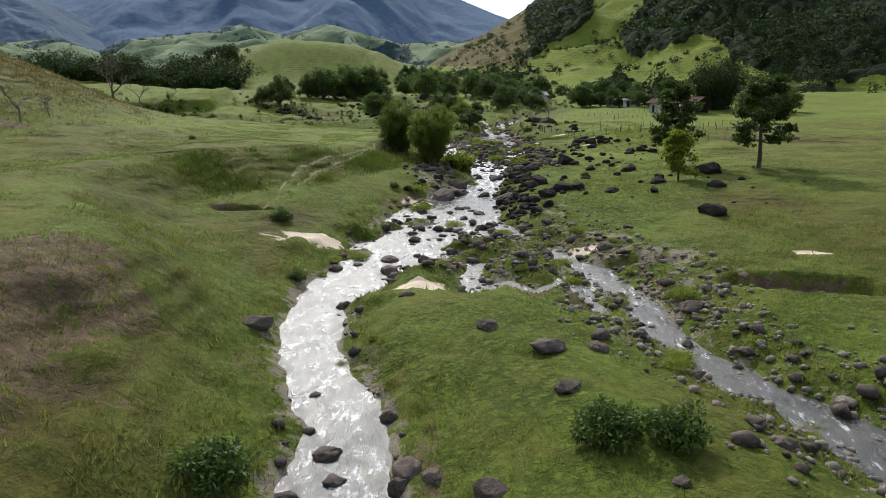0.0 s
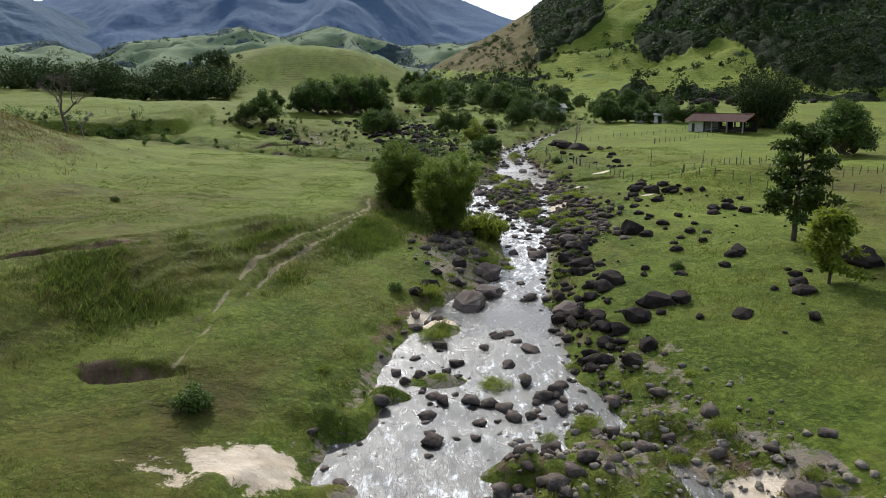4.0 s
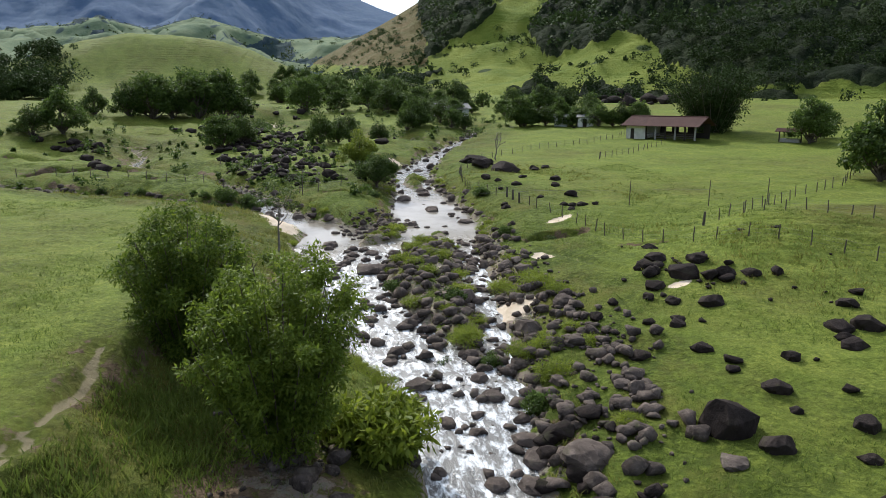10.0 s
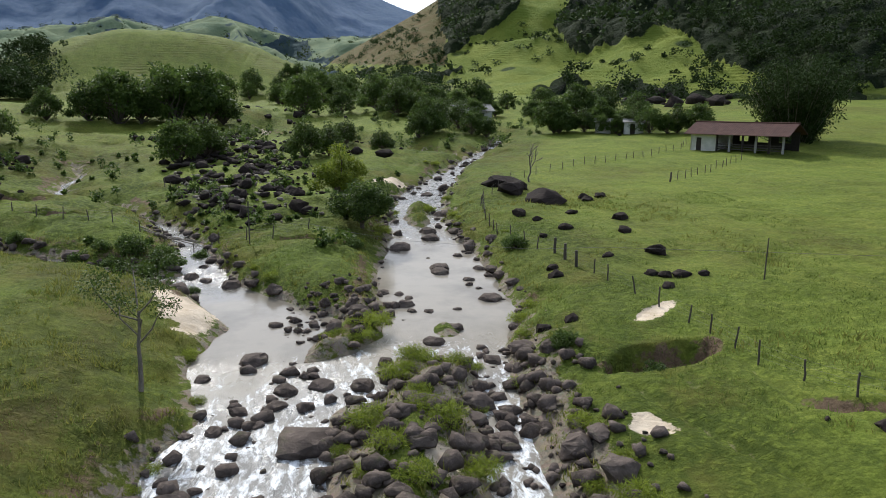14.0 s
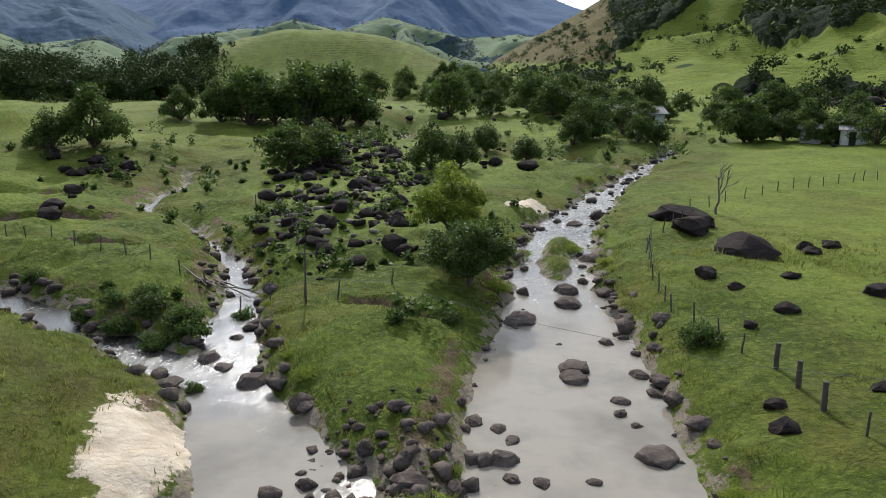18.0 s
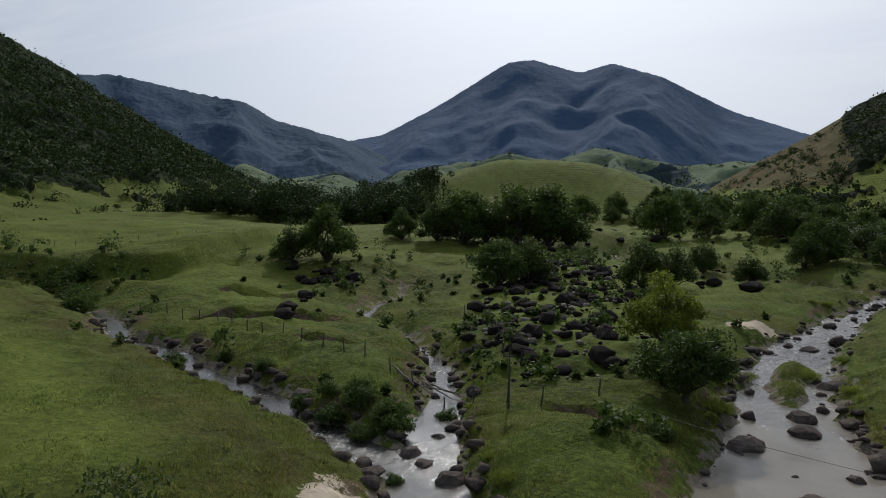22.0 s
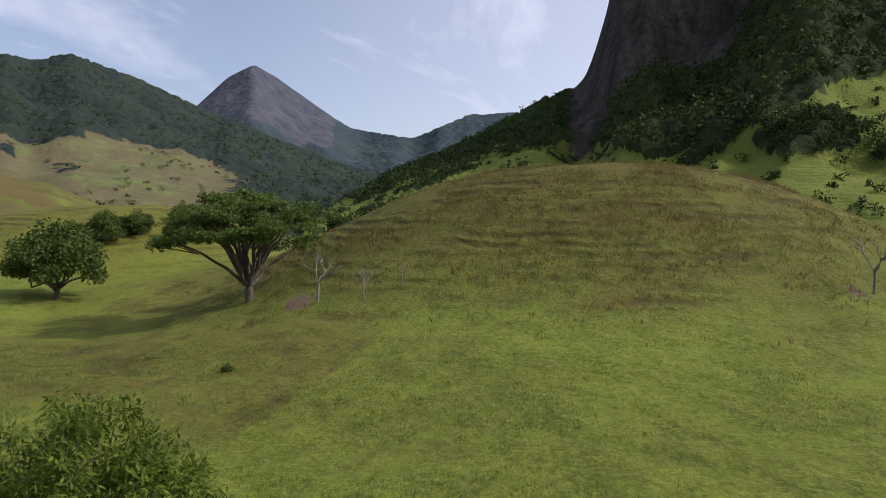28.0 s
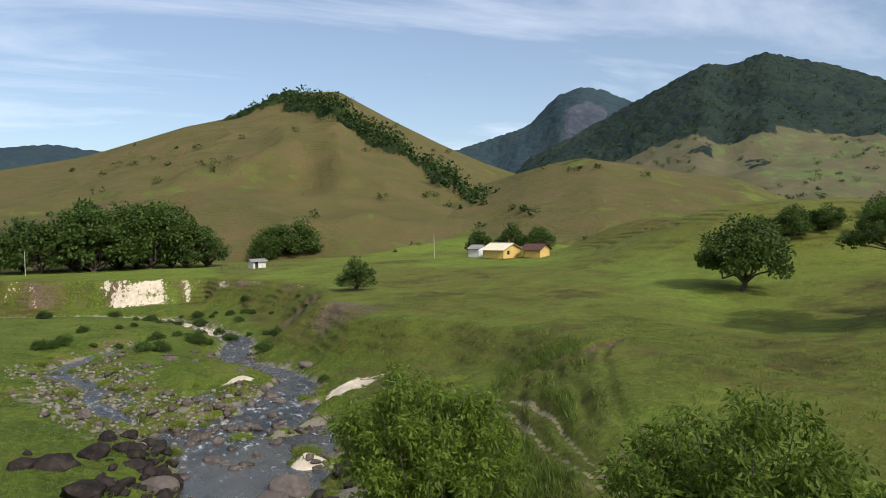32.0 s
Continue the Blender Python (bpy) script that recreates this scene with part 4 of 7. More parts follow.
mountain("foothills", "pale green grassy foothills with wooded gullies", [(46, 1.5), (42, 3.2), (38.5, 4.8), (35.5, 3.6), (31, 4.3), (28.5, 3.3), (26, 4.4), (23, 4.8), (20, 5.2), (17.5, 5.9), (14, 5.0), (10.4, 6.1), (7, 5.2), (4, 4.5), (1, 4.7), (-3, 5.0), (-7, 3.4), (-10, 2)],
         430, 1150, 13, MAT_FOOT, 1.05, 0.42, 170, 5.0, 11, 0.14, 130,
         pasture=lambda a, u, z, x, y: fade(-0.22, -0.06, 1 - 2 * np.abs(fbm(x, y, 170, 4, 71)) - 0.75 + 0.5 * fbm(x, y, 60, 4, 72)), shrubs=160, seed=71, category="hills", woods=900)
mountain("mountain_blue", "haze-blue distant forested ridge", [(62, 8), (56, 9.6), (50.5, 10.6), (47.4, 10.9), (43.3, 10.2), (38.4, 9.5), (35.9, 8.2), (30.3, 6.8), (26, 5), (22, 3)],
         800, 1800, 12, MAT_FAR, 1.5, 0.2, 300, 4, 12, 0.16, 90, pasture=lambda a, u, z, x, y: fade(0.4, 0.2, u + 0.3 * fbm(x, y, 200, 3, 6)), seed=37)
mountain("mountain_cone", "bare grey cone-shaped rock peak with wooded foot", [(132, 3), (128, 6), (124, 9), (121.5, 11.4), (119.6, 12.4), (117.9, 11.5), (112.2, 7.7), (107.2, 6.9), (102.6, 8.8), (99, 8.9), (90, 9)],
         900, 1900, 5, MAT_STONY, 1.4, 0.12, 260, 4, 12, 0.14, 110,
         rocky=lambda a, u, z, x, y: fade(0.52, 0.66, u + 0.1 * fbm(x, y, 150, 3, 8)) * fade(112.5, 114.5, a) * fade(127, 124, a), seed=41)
mountain("mountain_green", "broad dark green wooded mountain with tan lower slopes", [(152, 3.0), (149.9, 5), (144, 8), (140, 10), (136.4, 11.7), (134.8, 11.4), (132.3, 12.1), (127.8, 10.7), (124.2, 9.2), (118, 6.8), (112, 4.6), (106, 3), (100, 1.5)],
         420, 1300, 2, MAT_MID, 1.35, 0.12, 260, 5, 10, 0.16, 120,
         pasture=lambda a, u, z, x, y: fade(0.50, 0.40, u + 0.30 * fbm(x, y, 170, 4, 13)) * fade(116, 126, a), dry=lambda a, u, z, x, y: 0.75 + 0.4 * fbm(x, y, 140, 3, 14), shrubs=120, seed=43, woods=1600)
mountain("mountain_back", "hazy blue-green mountain with a pale rock scar", [(164, 3), (155.1, 6.1), (149.9, 7.7), (147.6, 10), (145.6, 10.6), (144, 10.3), (141.8, 9.3), (136, 7), (130, 5)],
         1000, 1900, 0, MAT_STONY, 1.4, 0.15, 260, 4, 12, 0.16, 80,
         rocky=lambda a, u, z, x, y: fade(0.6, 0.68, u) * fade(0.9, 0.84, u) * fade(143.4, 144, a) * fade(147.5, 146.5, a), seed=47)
mountain("hill_grass", "tall grassy hill with shrubs in its gullies", [(-160, 3), (-171, 4.0), (-176.5, 5.2), (-183.3, 7.6), (-187.5, 8.6), (-190.5, 10.4), (-195, 10.6), (-199.4, 8.3), (-203.5, 6.3), (-206.7, 4.9), (-211, 3.4), (-216, 2), (-222, 1)],
         230, 640, 0, MAT_NEAR, 1.2, 0.2, 130, 5.0, 8.0, 0.16, 120,
         pasture=lambda a, u, z, x, y: 1 - fade(0.085, 0.045, np.abs(u - np.interp(a, [-208, -191], [0.30, 0.86]) + 0.10 * fbm(x, y, 60, 3, 63))) * fade(-209, -206, a) * fade(-189, -192, a) - 0.8 * fade(0.93, 0.97, u) * fade(-195, -190, a) * fade(-184, -188, a),
         dry=lambda a, u, z, x, y: 0.76 + 0.34 * fbm(x, y, 70, 3, 65), shrubs=60, seed=53, category="hill", woods=420)
mountain("hill_mound", "rounded tan grass hill", [(-200, 1), (-204, 2.4), (-208, 3.7), (-212, 4.8), (-214.5, 5.2), (-218, 4.6), (-222, 3.8), (-226, 3.2), (-229, 1.8), (-232, 0.6)],
         250, 430, 1, MAT_NEAR, 0.8, 0.06, 90, 0, 8.0, 0.2, 70, pasture=lambda a, u, z, x, y: 1 + 0 * u, dry=lambda a, u, z, x, y: 0.66 + 0.35 * fbm(x, y, 60, 3, 68), shrubs=25, seed=59, category="hill")
mountain("mountain_south", "far haze-blue wooded ridge", [(-205, 3), (-190, 4), (-183, 4.8), (-177.5, 5.5), (-174.2, 5.9), (-171.2, 5.5), (-165, 5.2), (-150, 6), (-125, 8), (-105, 8), (-90, 8)],
         800, 1900, -4, MAT_STONY, 1.5, 0.15, 260, 4, 12, 0.3, 60, seed=61)

# ---- helpers for things ----
def gh(x, y):
    """The ground's height at one place."""
    return float(land(np.array([float(x)]), np.array([float(y)]))[0])


def part(name, geometry, material, parent, label=""):
    """Links a bmesh, or verts and faces, as one mesh object under a thing or a part."""
    data = geometry if isinstance(geometry, bpy.types.Mesh) else bpy.data.meshes.new(name)
    if isinstance(geometry, bmesh.types.BMesh):
        geometry.to_mesh(data)
        geometry.free()
    elif isinstance(geometry, tuple):
        raw_mesh(data, geometry[0], geometry[1], geometry[2] if len(geometry) > 2 else True)
    if material and not data.materials:
        data.materials.append(material)
    ob = new(name, data)
    ob.parent = parent
    return tagged(ob, label)


def thing(name, m, label, category, group="", kind=""):
    ob = new(name)
    ob.matrix_basis = m
    return tagged(ob, label, category, group, kind)


def box(bm, lo, hi, bevel=0.0):
    made = bmesh.ops.create_cube(bm, size=1.0)["verts"]
    for v in made:
        v.co = Vector([lo[k] + (v.co[k] + 0.5) * (hi[k] - lo[k]) for k in range(3)])
    if bevel:
        edges = list({e for v in made for e in v.link_edges})
        bmesh.ops.bevel(bm, geom=edges, offset=bevel, segments=1, affect="EDGES")
    return bm


def boxes(*spans, bevel=0.0):
    bm = bmesh.new()
    for lo, hi in spans:
        box(bm, lo, hi, bevel)
    return bm


def tube(points, radii, sides=6):
    """A tapering limb along points: verts and quads."""
    p = np.asarray(points, float)
    verts = []
    for k in range(len(p)):
        d = p[min(k + 1, len(p) - 1)] - p[max(k - 1, 0)]
        d /= np.linalg.norm(d) + 1e-9
        u = np.cross(d, (0, 0, 1) if abs(d[2]) < 0.9 else (1, 0, 0))
        u /= np.linalg.norm(u) + 1e-9
        v = np.cross(d, u)
        a = np.arange(sides) * 2 * np.pi / sides
        verts.append(p[k] + radii[k] * (np.cos(a)[:, None] * u + np.sin(a)[:, None] * v))
    quads = [(k * sides + s, k * sides + (s + 1) % sides, (k + 1) * sides + (s + 1) % sides, (k + 1) * sides + s) for k in range(len(p) - 1) for s in range(sides)]
    return np.concatenate(verts), np.array(quads)


def joined(pieces):
    verts, faces, n = [], [], 0
    for v, f in pieces:
        verts.append(v)
        faces.append(np.asarray(f) + n)
        n += len(v)
    return np.concatenate(verts), np.concatenate(faces)


def bent(rng, a, b, n=5, wave=0.08):
    """A crooked line from a to b."""
    a, b = np.asarray(a, float), np.asarray(b, float)
    t = np.linspace(0, 1, n)[:, None]
    off = rng.normal(0, wave * np.linalg.norm(b - a), (n, 3)) * np.sin(t * np.pi)
    return a + (b - a) * t + off


def leaves(rng, centres, radii, count, size, slim=0.5, droop=0.2, shell=0.55):
    """Small pointed leaves strewn through clumps."""
    centres, radii = np.asarray(centres, float), np.asarray(radii, float)
    k = rng.integers(0, len(centres), count)
    d = rng.normal(size=(count, 3))
    d /= np.linalg.norm(d, axis=1, keepdims=True)
    r = shell + (1 - shell) * rng.random((count, 1)) ** 0.7
    r = np.where(rng.random((count, 1)) < 0.3, r * rng.random((count, 1)), r)
    pos = centres[k] + d * r * radii[k]
    along = rng.normal(size=(count, 3)) + d * 0.9
    along[:, 2] -= droop * 2
    along /= np.linalg.norm(along, axis=1, keepdims=True)
    side = np.cross(along, rng.normal(size=(count, 3)) * 0.6 + np.array([0, 0, 1.0]))
    side /= np.linalg.norm(side, axis=1, keepdims=True) + 1e-9
    s = size * rng.uniform(0.6, 1.35, (count, 1))
    verts = np.stack([pos, pos + along * s * 0.45 + side * s * slim * 0.5, pos + along * s, pos + along * s * 0.45 - side * s * slim * 0.5], 1).reshape(-1, 3)
    return verts, np.arange(count * 4).reshape(-1, 4)


LEAF_DARK = leaf_material("dark_leaves", (0.032, 0.062, 0.011), (0.104, 0.156, 0.030), 0.45)
LEAF_FOREST = leaf_material("forest_leaves", (0.026, 0.045, 0.014), (0.050, 0.076, 0.022), 0.15, 0.03)
LEAF_MID = leaf_material("green_leaves", (0.030, 0.058, 0.010), (0.085, 0.125, 0.022))
LEAF_FRESH = leaf_material("fresh_leaves", (0.110, 0.160, 0.014), (0.27, 0.32, 0.036), 0.5)
LEAF_BAMBOO = leaf_material("bamboo_leaves", (0.058, 0.105, 0.010), (0.190, 0.250, 0.030), 0.5)
BARK, BARK_PALE = bark_material("bark"), bark_material("pale_bark", (0.12, 0.10, 0.08), (0.26, 0.23, 0.19))
WOOD_OLD = plain_material("weathered_wood", (0.10, 0.085, 0.07), 0.85, 0.35, 4)
WIRE = plain_material("galvanised_wire", (0.16, 0.155, 0.15), 0.7, 0.15, 3, 0.3)


def bare(x, y):
    """0 on sand."""
    keep_ = np.ones_like(x)
    for cx, cy, ra, rb, turn in SANDS:
        keep_ = np.minimum(keep_, 1 - blob(x, y, cx, cy, ra * 1.15, rb * 1.15, turn))
    return np.where(keep_ > 0.45, 1.0, 0.0)


# ---- boulders ----
def boulder_mesh(seed, detail, squash, corners):
    """An angular boulder: the hull of a few corners, worn at its edges."""
    rng = np.random.default_rng(seed)
    bm = bmesh.new()
    d = rng.normal(size=(corners, 3))
    d /= np.linalg.norm(d, axis=1, keepdims=True)
    for p in d * rng.uniform(0.44, 0.53, (corners, 1)):
        bm.verts.new(p)
    made = bmesh.ops.convex_hull(bm, input=bm.verts)
    bmesh.ops.delete(bm, geom=[v for v in made["geom_interior"] if isinstance(v, bmesh.types.BMVert)], context="VERTS")
    if detail > 1:
        bmesh.ops.bevel(bm, geom=list(bm.edges), offset=0.045, segments=detail - 1, profile=0.6, affect="EDGES", clamp_overlap=True)
    bmesh.ops.triangulate(bm, faces=bm.faces)
    if detail > 2:
        bmesh.ops.subdivide_edges(bm, edges=[e for e in bm.edges if e.calc_length() > 0.20], cuts=1, use_grid_fill=True)
        bmesh.ops.triangulate(bm, faces=bm.faces)
    for v in bm.verts:
        p = Vector(v.co)
        p *= min(1.0, 0.57 / max(p.length, 1e-6))
        f = 1 + 0.22 * noise.noise(p * 2.4 + Vector((seed, 0, 0))) + 0.10 * noise.noise(p * 7.0 + Vector((0, seed, 0)))
        v.co = Vector((p.x, p.y, p.z * squash)) * f
    for face in bm.faces:
        face.smooth = True
    data = bpy.data.meshes.new("boulder")
    bm.to_mesh(data)
    bm.free()
    return data


ROCK_DARK = rock_material("pasture_boulder_rock", (0.010, 0.008, 0.008), (0.046, 0.036, 0.031))
ROCK_PALE = rock_material("pale_river_stone", (0.12, 0.100, 0.078), (0.28, 0.245, 0.200))
RIVER_ROCKS = [boulder_mesh(10 + k, 3, 0.66 + 0.06 * (k % 4), 34 + 5 * (k % 4)) for k in range(7)]
FIELD_ROCKS = [boulder_mesh(40 + k, 3, 0.62 + 0.10 * (k % 3), 26 + 4 * (k % 4)) for k in range(6)]
PALE_ROCKS = [boulder_mesh(70 + k, 3, 0.62, 16) for k in range(4)]
for shapes, material in ((RIVER_ROCKS, MAT_ROCK), (FIELD_ROCKS, ROCK_DARK), (PALE_ROCKS, ROCK_PALE)):
    for data in shapes:
        data.materials.append(material)
rock_rng = np.random.default_rng(7)


def boulder(x, y, size, shapes, label, group, tall=1.0, turn=None, wide=1.0):
    z = max(gh(x, y), float(river_level(np.array(x), np.array(y))) - 0.05)
    turn = rock_rng.uniform(0, 360) if turn is None else turn
    m = pose(x, y, z + 0.06 * size * tall, rock_rng.uniform(-9, 9), rock_rng.uniform(-9, 9), turn)
    m = m @ Matrix.Diagonal((size * wide, size * rock_rng.uniform(0.75, 0.95), size * tall * rock_rng.uniform(0.85, 1.1), 1))
    ob = new("boulder", shapes[rock_rng.integers(len(shapes))])
    ob.matrix_basis = m
    return tagged(ob, label, "boulder", group)


# x, y and size, from the lower stream upwards
STREAM_A = [(7, 18.8, 0.7), (1.5, 19.5, 1.3), (-0.3, 21.1, 0.9), (-1.2, 21.7, 1.4), (-3.6, 21.9, 0.9), (-4.2, 23.7, 1.3), (4.8, 25.4, 1.3), (-5.5, 28.6, 0.6), (4.7, 29.5, 1.8), (7.1, 30.2, 1.2), (2.2, 32.3, 1.2),
          (14.8, 32.5, 1.1), (-9.8, 35.3, 2.1), (14, 38.3, 1.5), (-2, 38.6, 1.1), (7.5, 47.1, 0.9), (0.6, 47.3, 1), (-3.6, 47.7, 1.8), (3.3, 48.1, 0.9), (-7.5, 48.3, 1.4), (-3.1, 49.2, 0.6), (3.8, 49.3, 1.3),
          (-6.1, 49.5, 0.9), (-3.9, 50.7, 1.5), (-7.4, 51.2, 0.8), (1.6, 51.7, 1), (-6, 53.2, 0.8), (8.8, 55.5, 1), (-0, 58.6, 0.9), (5.1, 60, 0.9), (-2.2, 61.3, 1.1), (4.6, 62.7, 1.1)]
STREAM_B = [(2, 65.4, 1.2), (3.5, 67.7, 1.5), (2.8, 69, 0.9), (1.7, 69.8, 1.3), (5.8, 70.2, 0.8), (2.4, 70.3, 1), (-3.7, 71.1, 1.1), (-3.7, 72.5, 1), (-2.3, 72.9, 0.9), (6.8, 73.5, 2.6), (0, 76.1, 3.5),
          (1.6, 78.7, 3.2), (1, 81.2, 1.1), (4.4, 81.5, 1), (1.9, 83.4, 3.2), (3.5, 87, 1.4), (1.6, 87.2, 1.2), (14.9, 90.1, 1.3), (6.8, 90.5, 2.1), (7.9, 92.4, 1.4), (10.2, 92.5, 2.5), (6.6, 92.7, 1.1),
          (8.6, 94.1, 1.6), (12.6, 94.2, 0.7), (10.2, 95.3, 0.9), (8.6, 95.7, 1.5), (6.5, 96.7, 0.8), (13.6, 97.4, 1.2), (9.2, 99, 1.2), (10.4, 99.3, 1.2), (11.2, 99.4, 1), (8, 99.8, 1.4)]
STREAM_C = [(4.6, 101.4, 1.6), (7.8, 101.8, 1.2), (3.4, 104.4, 1), (2.7, 110.6, 1.1), (-2.7, 114.3, 2), (-1.1, 118.3, 1.6), (7.6, 119.4, 1.3), (6.6, 119.4, 1.1), (14.3, 119.5, 1.2), (9.6, 120.5, 1.4), (13.9, 120.9, 1),
          (11.2, 121.4, 1.3), (3.4, 122, 2.7), (13.3, 122.7, 0.9), (8, 122.7, 1.6), (10.2, 122.9, 1.2), (-1.5, 123.2, 0.7), (-0.5, 123.4, 0.9), (1.2, 123.8, 0.9), (10.5, 124.4, 1.8), (8.1, 124.7, 0.9), (0.3, 125, 1),
          (1.8, 125.4, 1.1), (7.1, 126.4, 1.1), (2.1, 126.9, 1.3), (5.6, 127, 1.5), (3.7, 127.2, 1.4), (-2, 128.7, 1), (12.2, 129.3, 1.2), (13.8, 129.7, 1.5), (0.2, 130.6, 1.8), (9.5, 132.2, 1.4)]
STREAM_D = [(14.3, 133.6, 1), (11.1, 134.3, 1.1), (5.5, 135.9, 1.5), (9.8, 137.5, 0.8), (8.8, 137.7, 0.8), (11.6, 137.8, 0.7), (8.4, 138.9, 1.3), (14.1, 139.7, 1.8), (16.1, 139.9, 0.7), (8.8, 140.4, 0.8), (8.2, 141.3, 0.8),
          (15.9, 141.4, 1.2), (7.2, 141.8, 1), (0.2, 141.8, 1.1), (13.7, 142.1, 0.6), (13.2, 143.1, 0.8), (-6.4, 143.1, 1.5), (13.4, 144.3, 1), (-3.2, 144.6, 1.6), (15, 145.2, 1.1), (15.5, 146.1, 1.4), (-5.2, 146.2, 1.2),
          (11.5, 146.4, 1.6), (14.6, 147.2, 1.1), (-6.4, 147.2, 1.4), (11.6, 147.7, 1.9), (-6.1, 150.1, 0.8), (11.1, 150.8, 0.5), (13.6, 151.2, 0.9), (-15, 151.2, 1.1), (16.5, 151.8, 1.2), (-16.7, 153.1, 1.9)]
STREAM_E = [(9.1, 154.1, 2.1), (15.1, 154.4, 1.3), (12, 157.4, 2), (14.5, 159.5, 1.5), (12, 160.2, 1.9), (14.3, 169, 1.6), (9.2, 174.7, 1.4), (14.3, 183.3, 1.7)]
for x, y, s in STREAM_A + STREAM_B + STREAM_C + STREAM_D + STREAM_E:
    boulder(x, y, s, RIVER_ROCKS, "large rounded grey-brown boulder in the stream bed" if s > 1.4 else "rounded grey-brown boulder in the stream bed", "stream boulders", 0.66)
FIELD_A = [(22.1, 57, 2.5), (16.3, 67.8, 1.7), (26.7, 68.7, 2), (10.3, 68.9, 2.1), (8.1, 70.7, 1.6), (12.1, 71.2, 2.6), (21.8, 71.3, 1.7), (13.7, 71.4, 1.7),
          (22.5, 73.5, 1.4), (9.7, 75.5, 2), (-3.8, 75.8, 1.3), (10.4, 76.8, 2.2), (15.6, 76.9, 1.1), (-2.9, 77.5, 1.7), (29.3, 77.8, 3.2), (19.5, 78.7, 1.1), (30.3, 79.5, 2.3), (-0.9, 79.6, 1.3), (-2.4, 80.4, 1),
          (9.2, 80.6, 1.4), (21.3, 81.6, 1.5), (10.7, 81.8, 1.1), (22, 82.5, 1.7), (-0.6, 83, 1.6), (9.7, 83.2, 2.4), (17.7, 84.4, 1.3), (19.6, 89.2, 0.9), (16.9, 90.6, 1.5), (22.5, 90.8, 0.9)]
FIELD_B = [(21.1, 91.3, 1.2), (16, 92.6, 2.4), (19.6, 94.8, 1.5), (21.9, 97.3, 1), (28.8, 97.9, 1.7), (25.8, 98, 1.6), (26, 99, 1), (18.5, 99.3, 1.2), (27.9, 99.7, 1.9), (15.6, 99.9, 1.2), (26.4, 100, 1.7),
          (18.7, 102.4, 1), (29, 102.6, 1.3), (19.2, 103.2, 0.9), (22, 104.7, 1.7), (20.2, 105.8, 1.1), (19.1, 106.7, 0.9), (22.8, 109.6, 2.3), (24.5, 111.2, 1.6), (21.1, 111.8, 1.6), (22.2, 112.6, 1.6), (23.3, 115.9, 1.3),
          (15.3, 131.2, 1), (16.9, 131.3, 1), (23.6, 134.2, 1), (26.7, 136, 0.8), (25.6, 136.5, 1.3), (24.6, 136.8, 1), (23.9, 137.2, 1), (18.4, 139.7, 1.3), (18.7, 141.4, 0.9), (26.2, 142, 1.6)]
FIELD_C = [(22.8, 142.1, 1), (20, 149, 0.8), (26.7, 149.1, 1.3), (22.5, 151.2, 1.5), (28.5, 154.8, 1.8), (21.2, 155.4, 1), (25.1, 157.8, 1.3), (20.2, 157.9, 1.4), (28.4, 163.3, 1.7), (28.4, 164.6, 1.5), (30.3, 165, 1.3),
          (30.4, 165.9, 1), (22.3, 171.5, 3.2), (23.8, 173, 2)]
for x, y, s in FIELD_A + FIELD_B + FIELD_C:
    boulder(x, y, s, FIELD_ROCKS, "dark weathered boulder half sunk in pasture" if s > 1.2 else "small dark boulder half sunk in pasture", "pasture boulders", 1.3 if s > 2.2 and 90 < y < 96 else 0.95)
boulder(23, 176.6, 5.8, FIELD_ROCKS, "long dark block of rock lying in pasture", "pasture boulders", 0.5, 20)
boulder(24, 163, 4.3, FIELD_ROCKS, "dark wedge-shaped boulder lying in pasture", "pasture boulders", 0.85, 140)


def strew(count, xlim, ylim, rule, low, high, seed, gap=0.6):
    """Places and sizes where the rule allows, kept apart."""
    rng, out, tries = np.random.default_rng(seed), [], 0
    while len(out) < count and tries < 60:
        tries += 1
        x, y = rng.uniform(*xlim, 400), rng.uniform(*ylim, 400)
        ok = rule(x, y) > rng.random(400)
        size = low + (high - low) * rng.random(400) ** 2.4
        for a, b, s, good in zip(x, y, size, ok):
            if good and len(out) < count and all((a - c) ** 2 + (b - d) ** 2 > (gap * (s + e) / 1.6) ** 2 for c, d, e in out):
                out.append((a, b, s))
    return out


def in_rapids(x, y):
    d = channel(MAIN, x, y)
    band = fade(86, 96, y) * fade(132, 125, y)
    left = np.interp(y, [86, 100, 106, 113, 120, 126, 132], [8, 9, 6, 4, 3.6, 5, 8])
    bank = fade(left - 0.8, left + 0.5, x) * fade(np.interp(y, [86, 100, 132], [12, 16, 14.5]) + 2, np.interp(y, [86, 100, 132], [12, 16, 14.5]) - 1.5, x)
    return band * np.maximum(bank, 0.30 * fade(0.6, -0.4, d)) + 0.5 * fade(-5, -3, x) * fade(2.5, 0, x) * fade(80, 84, y) * fade(99, 94, y) * fade(-0.4, 0.4, d)


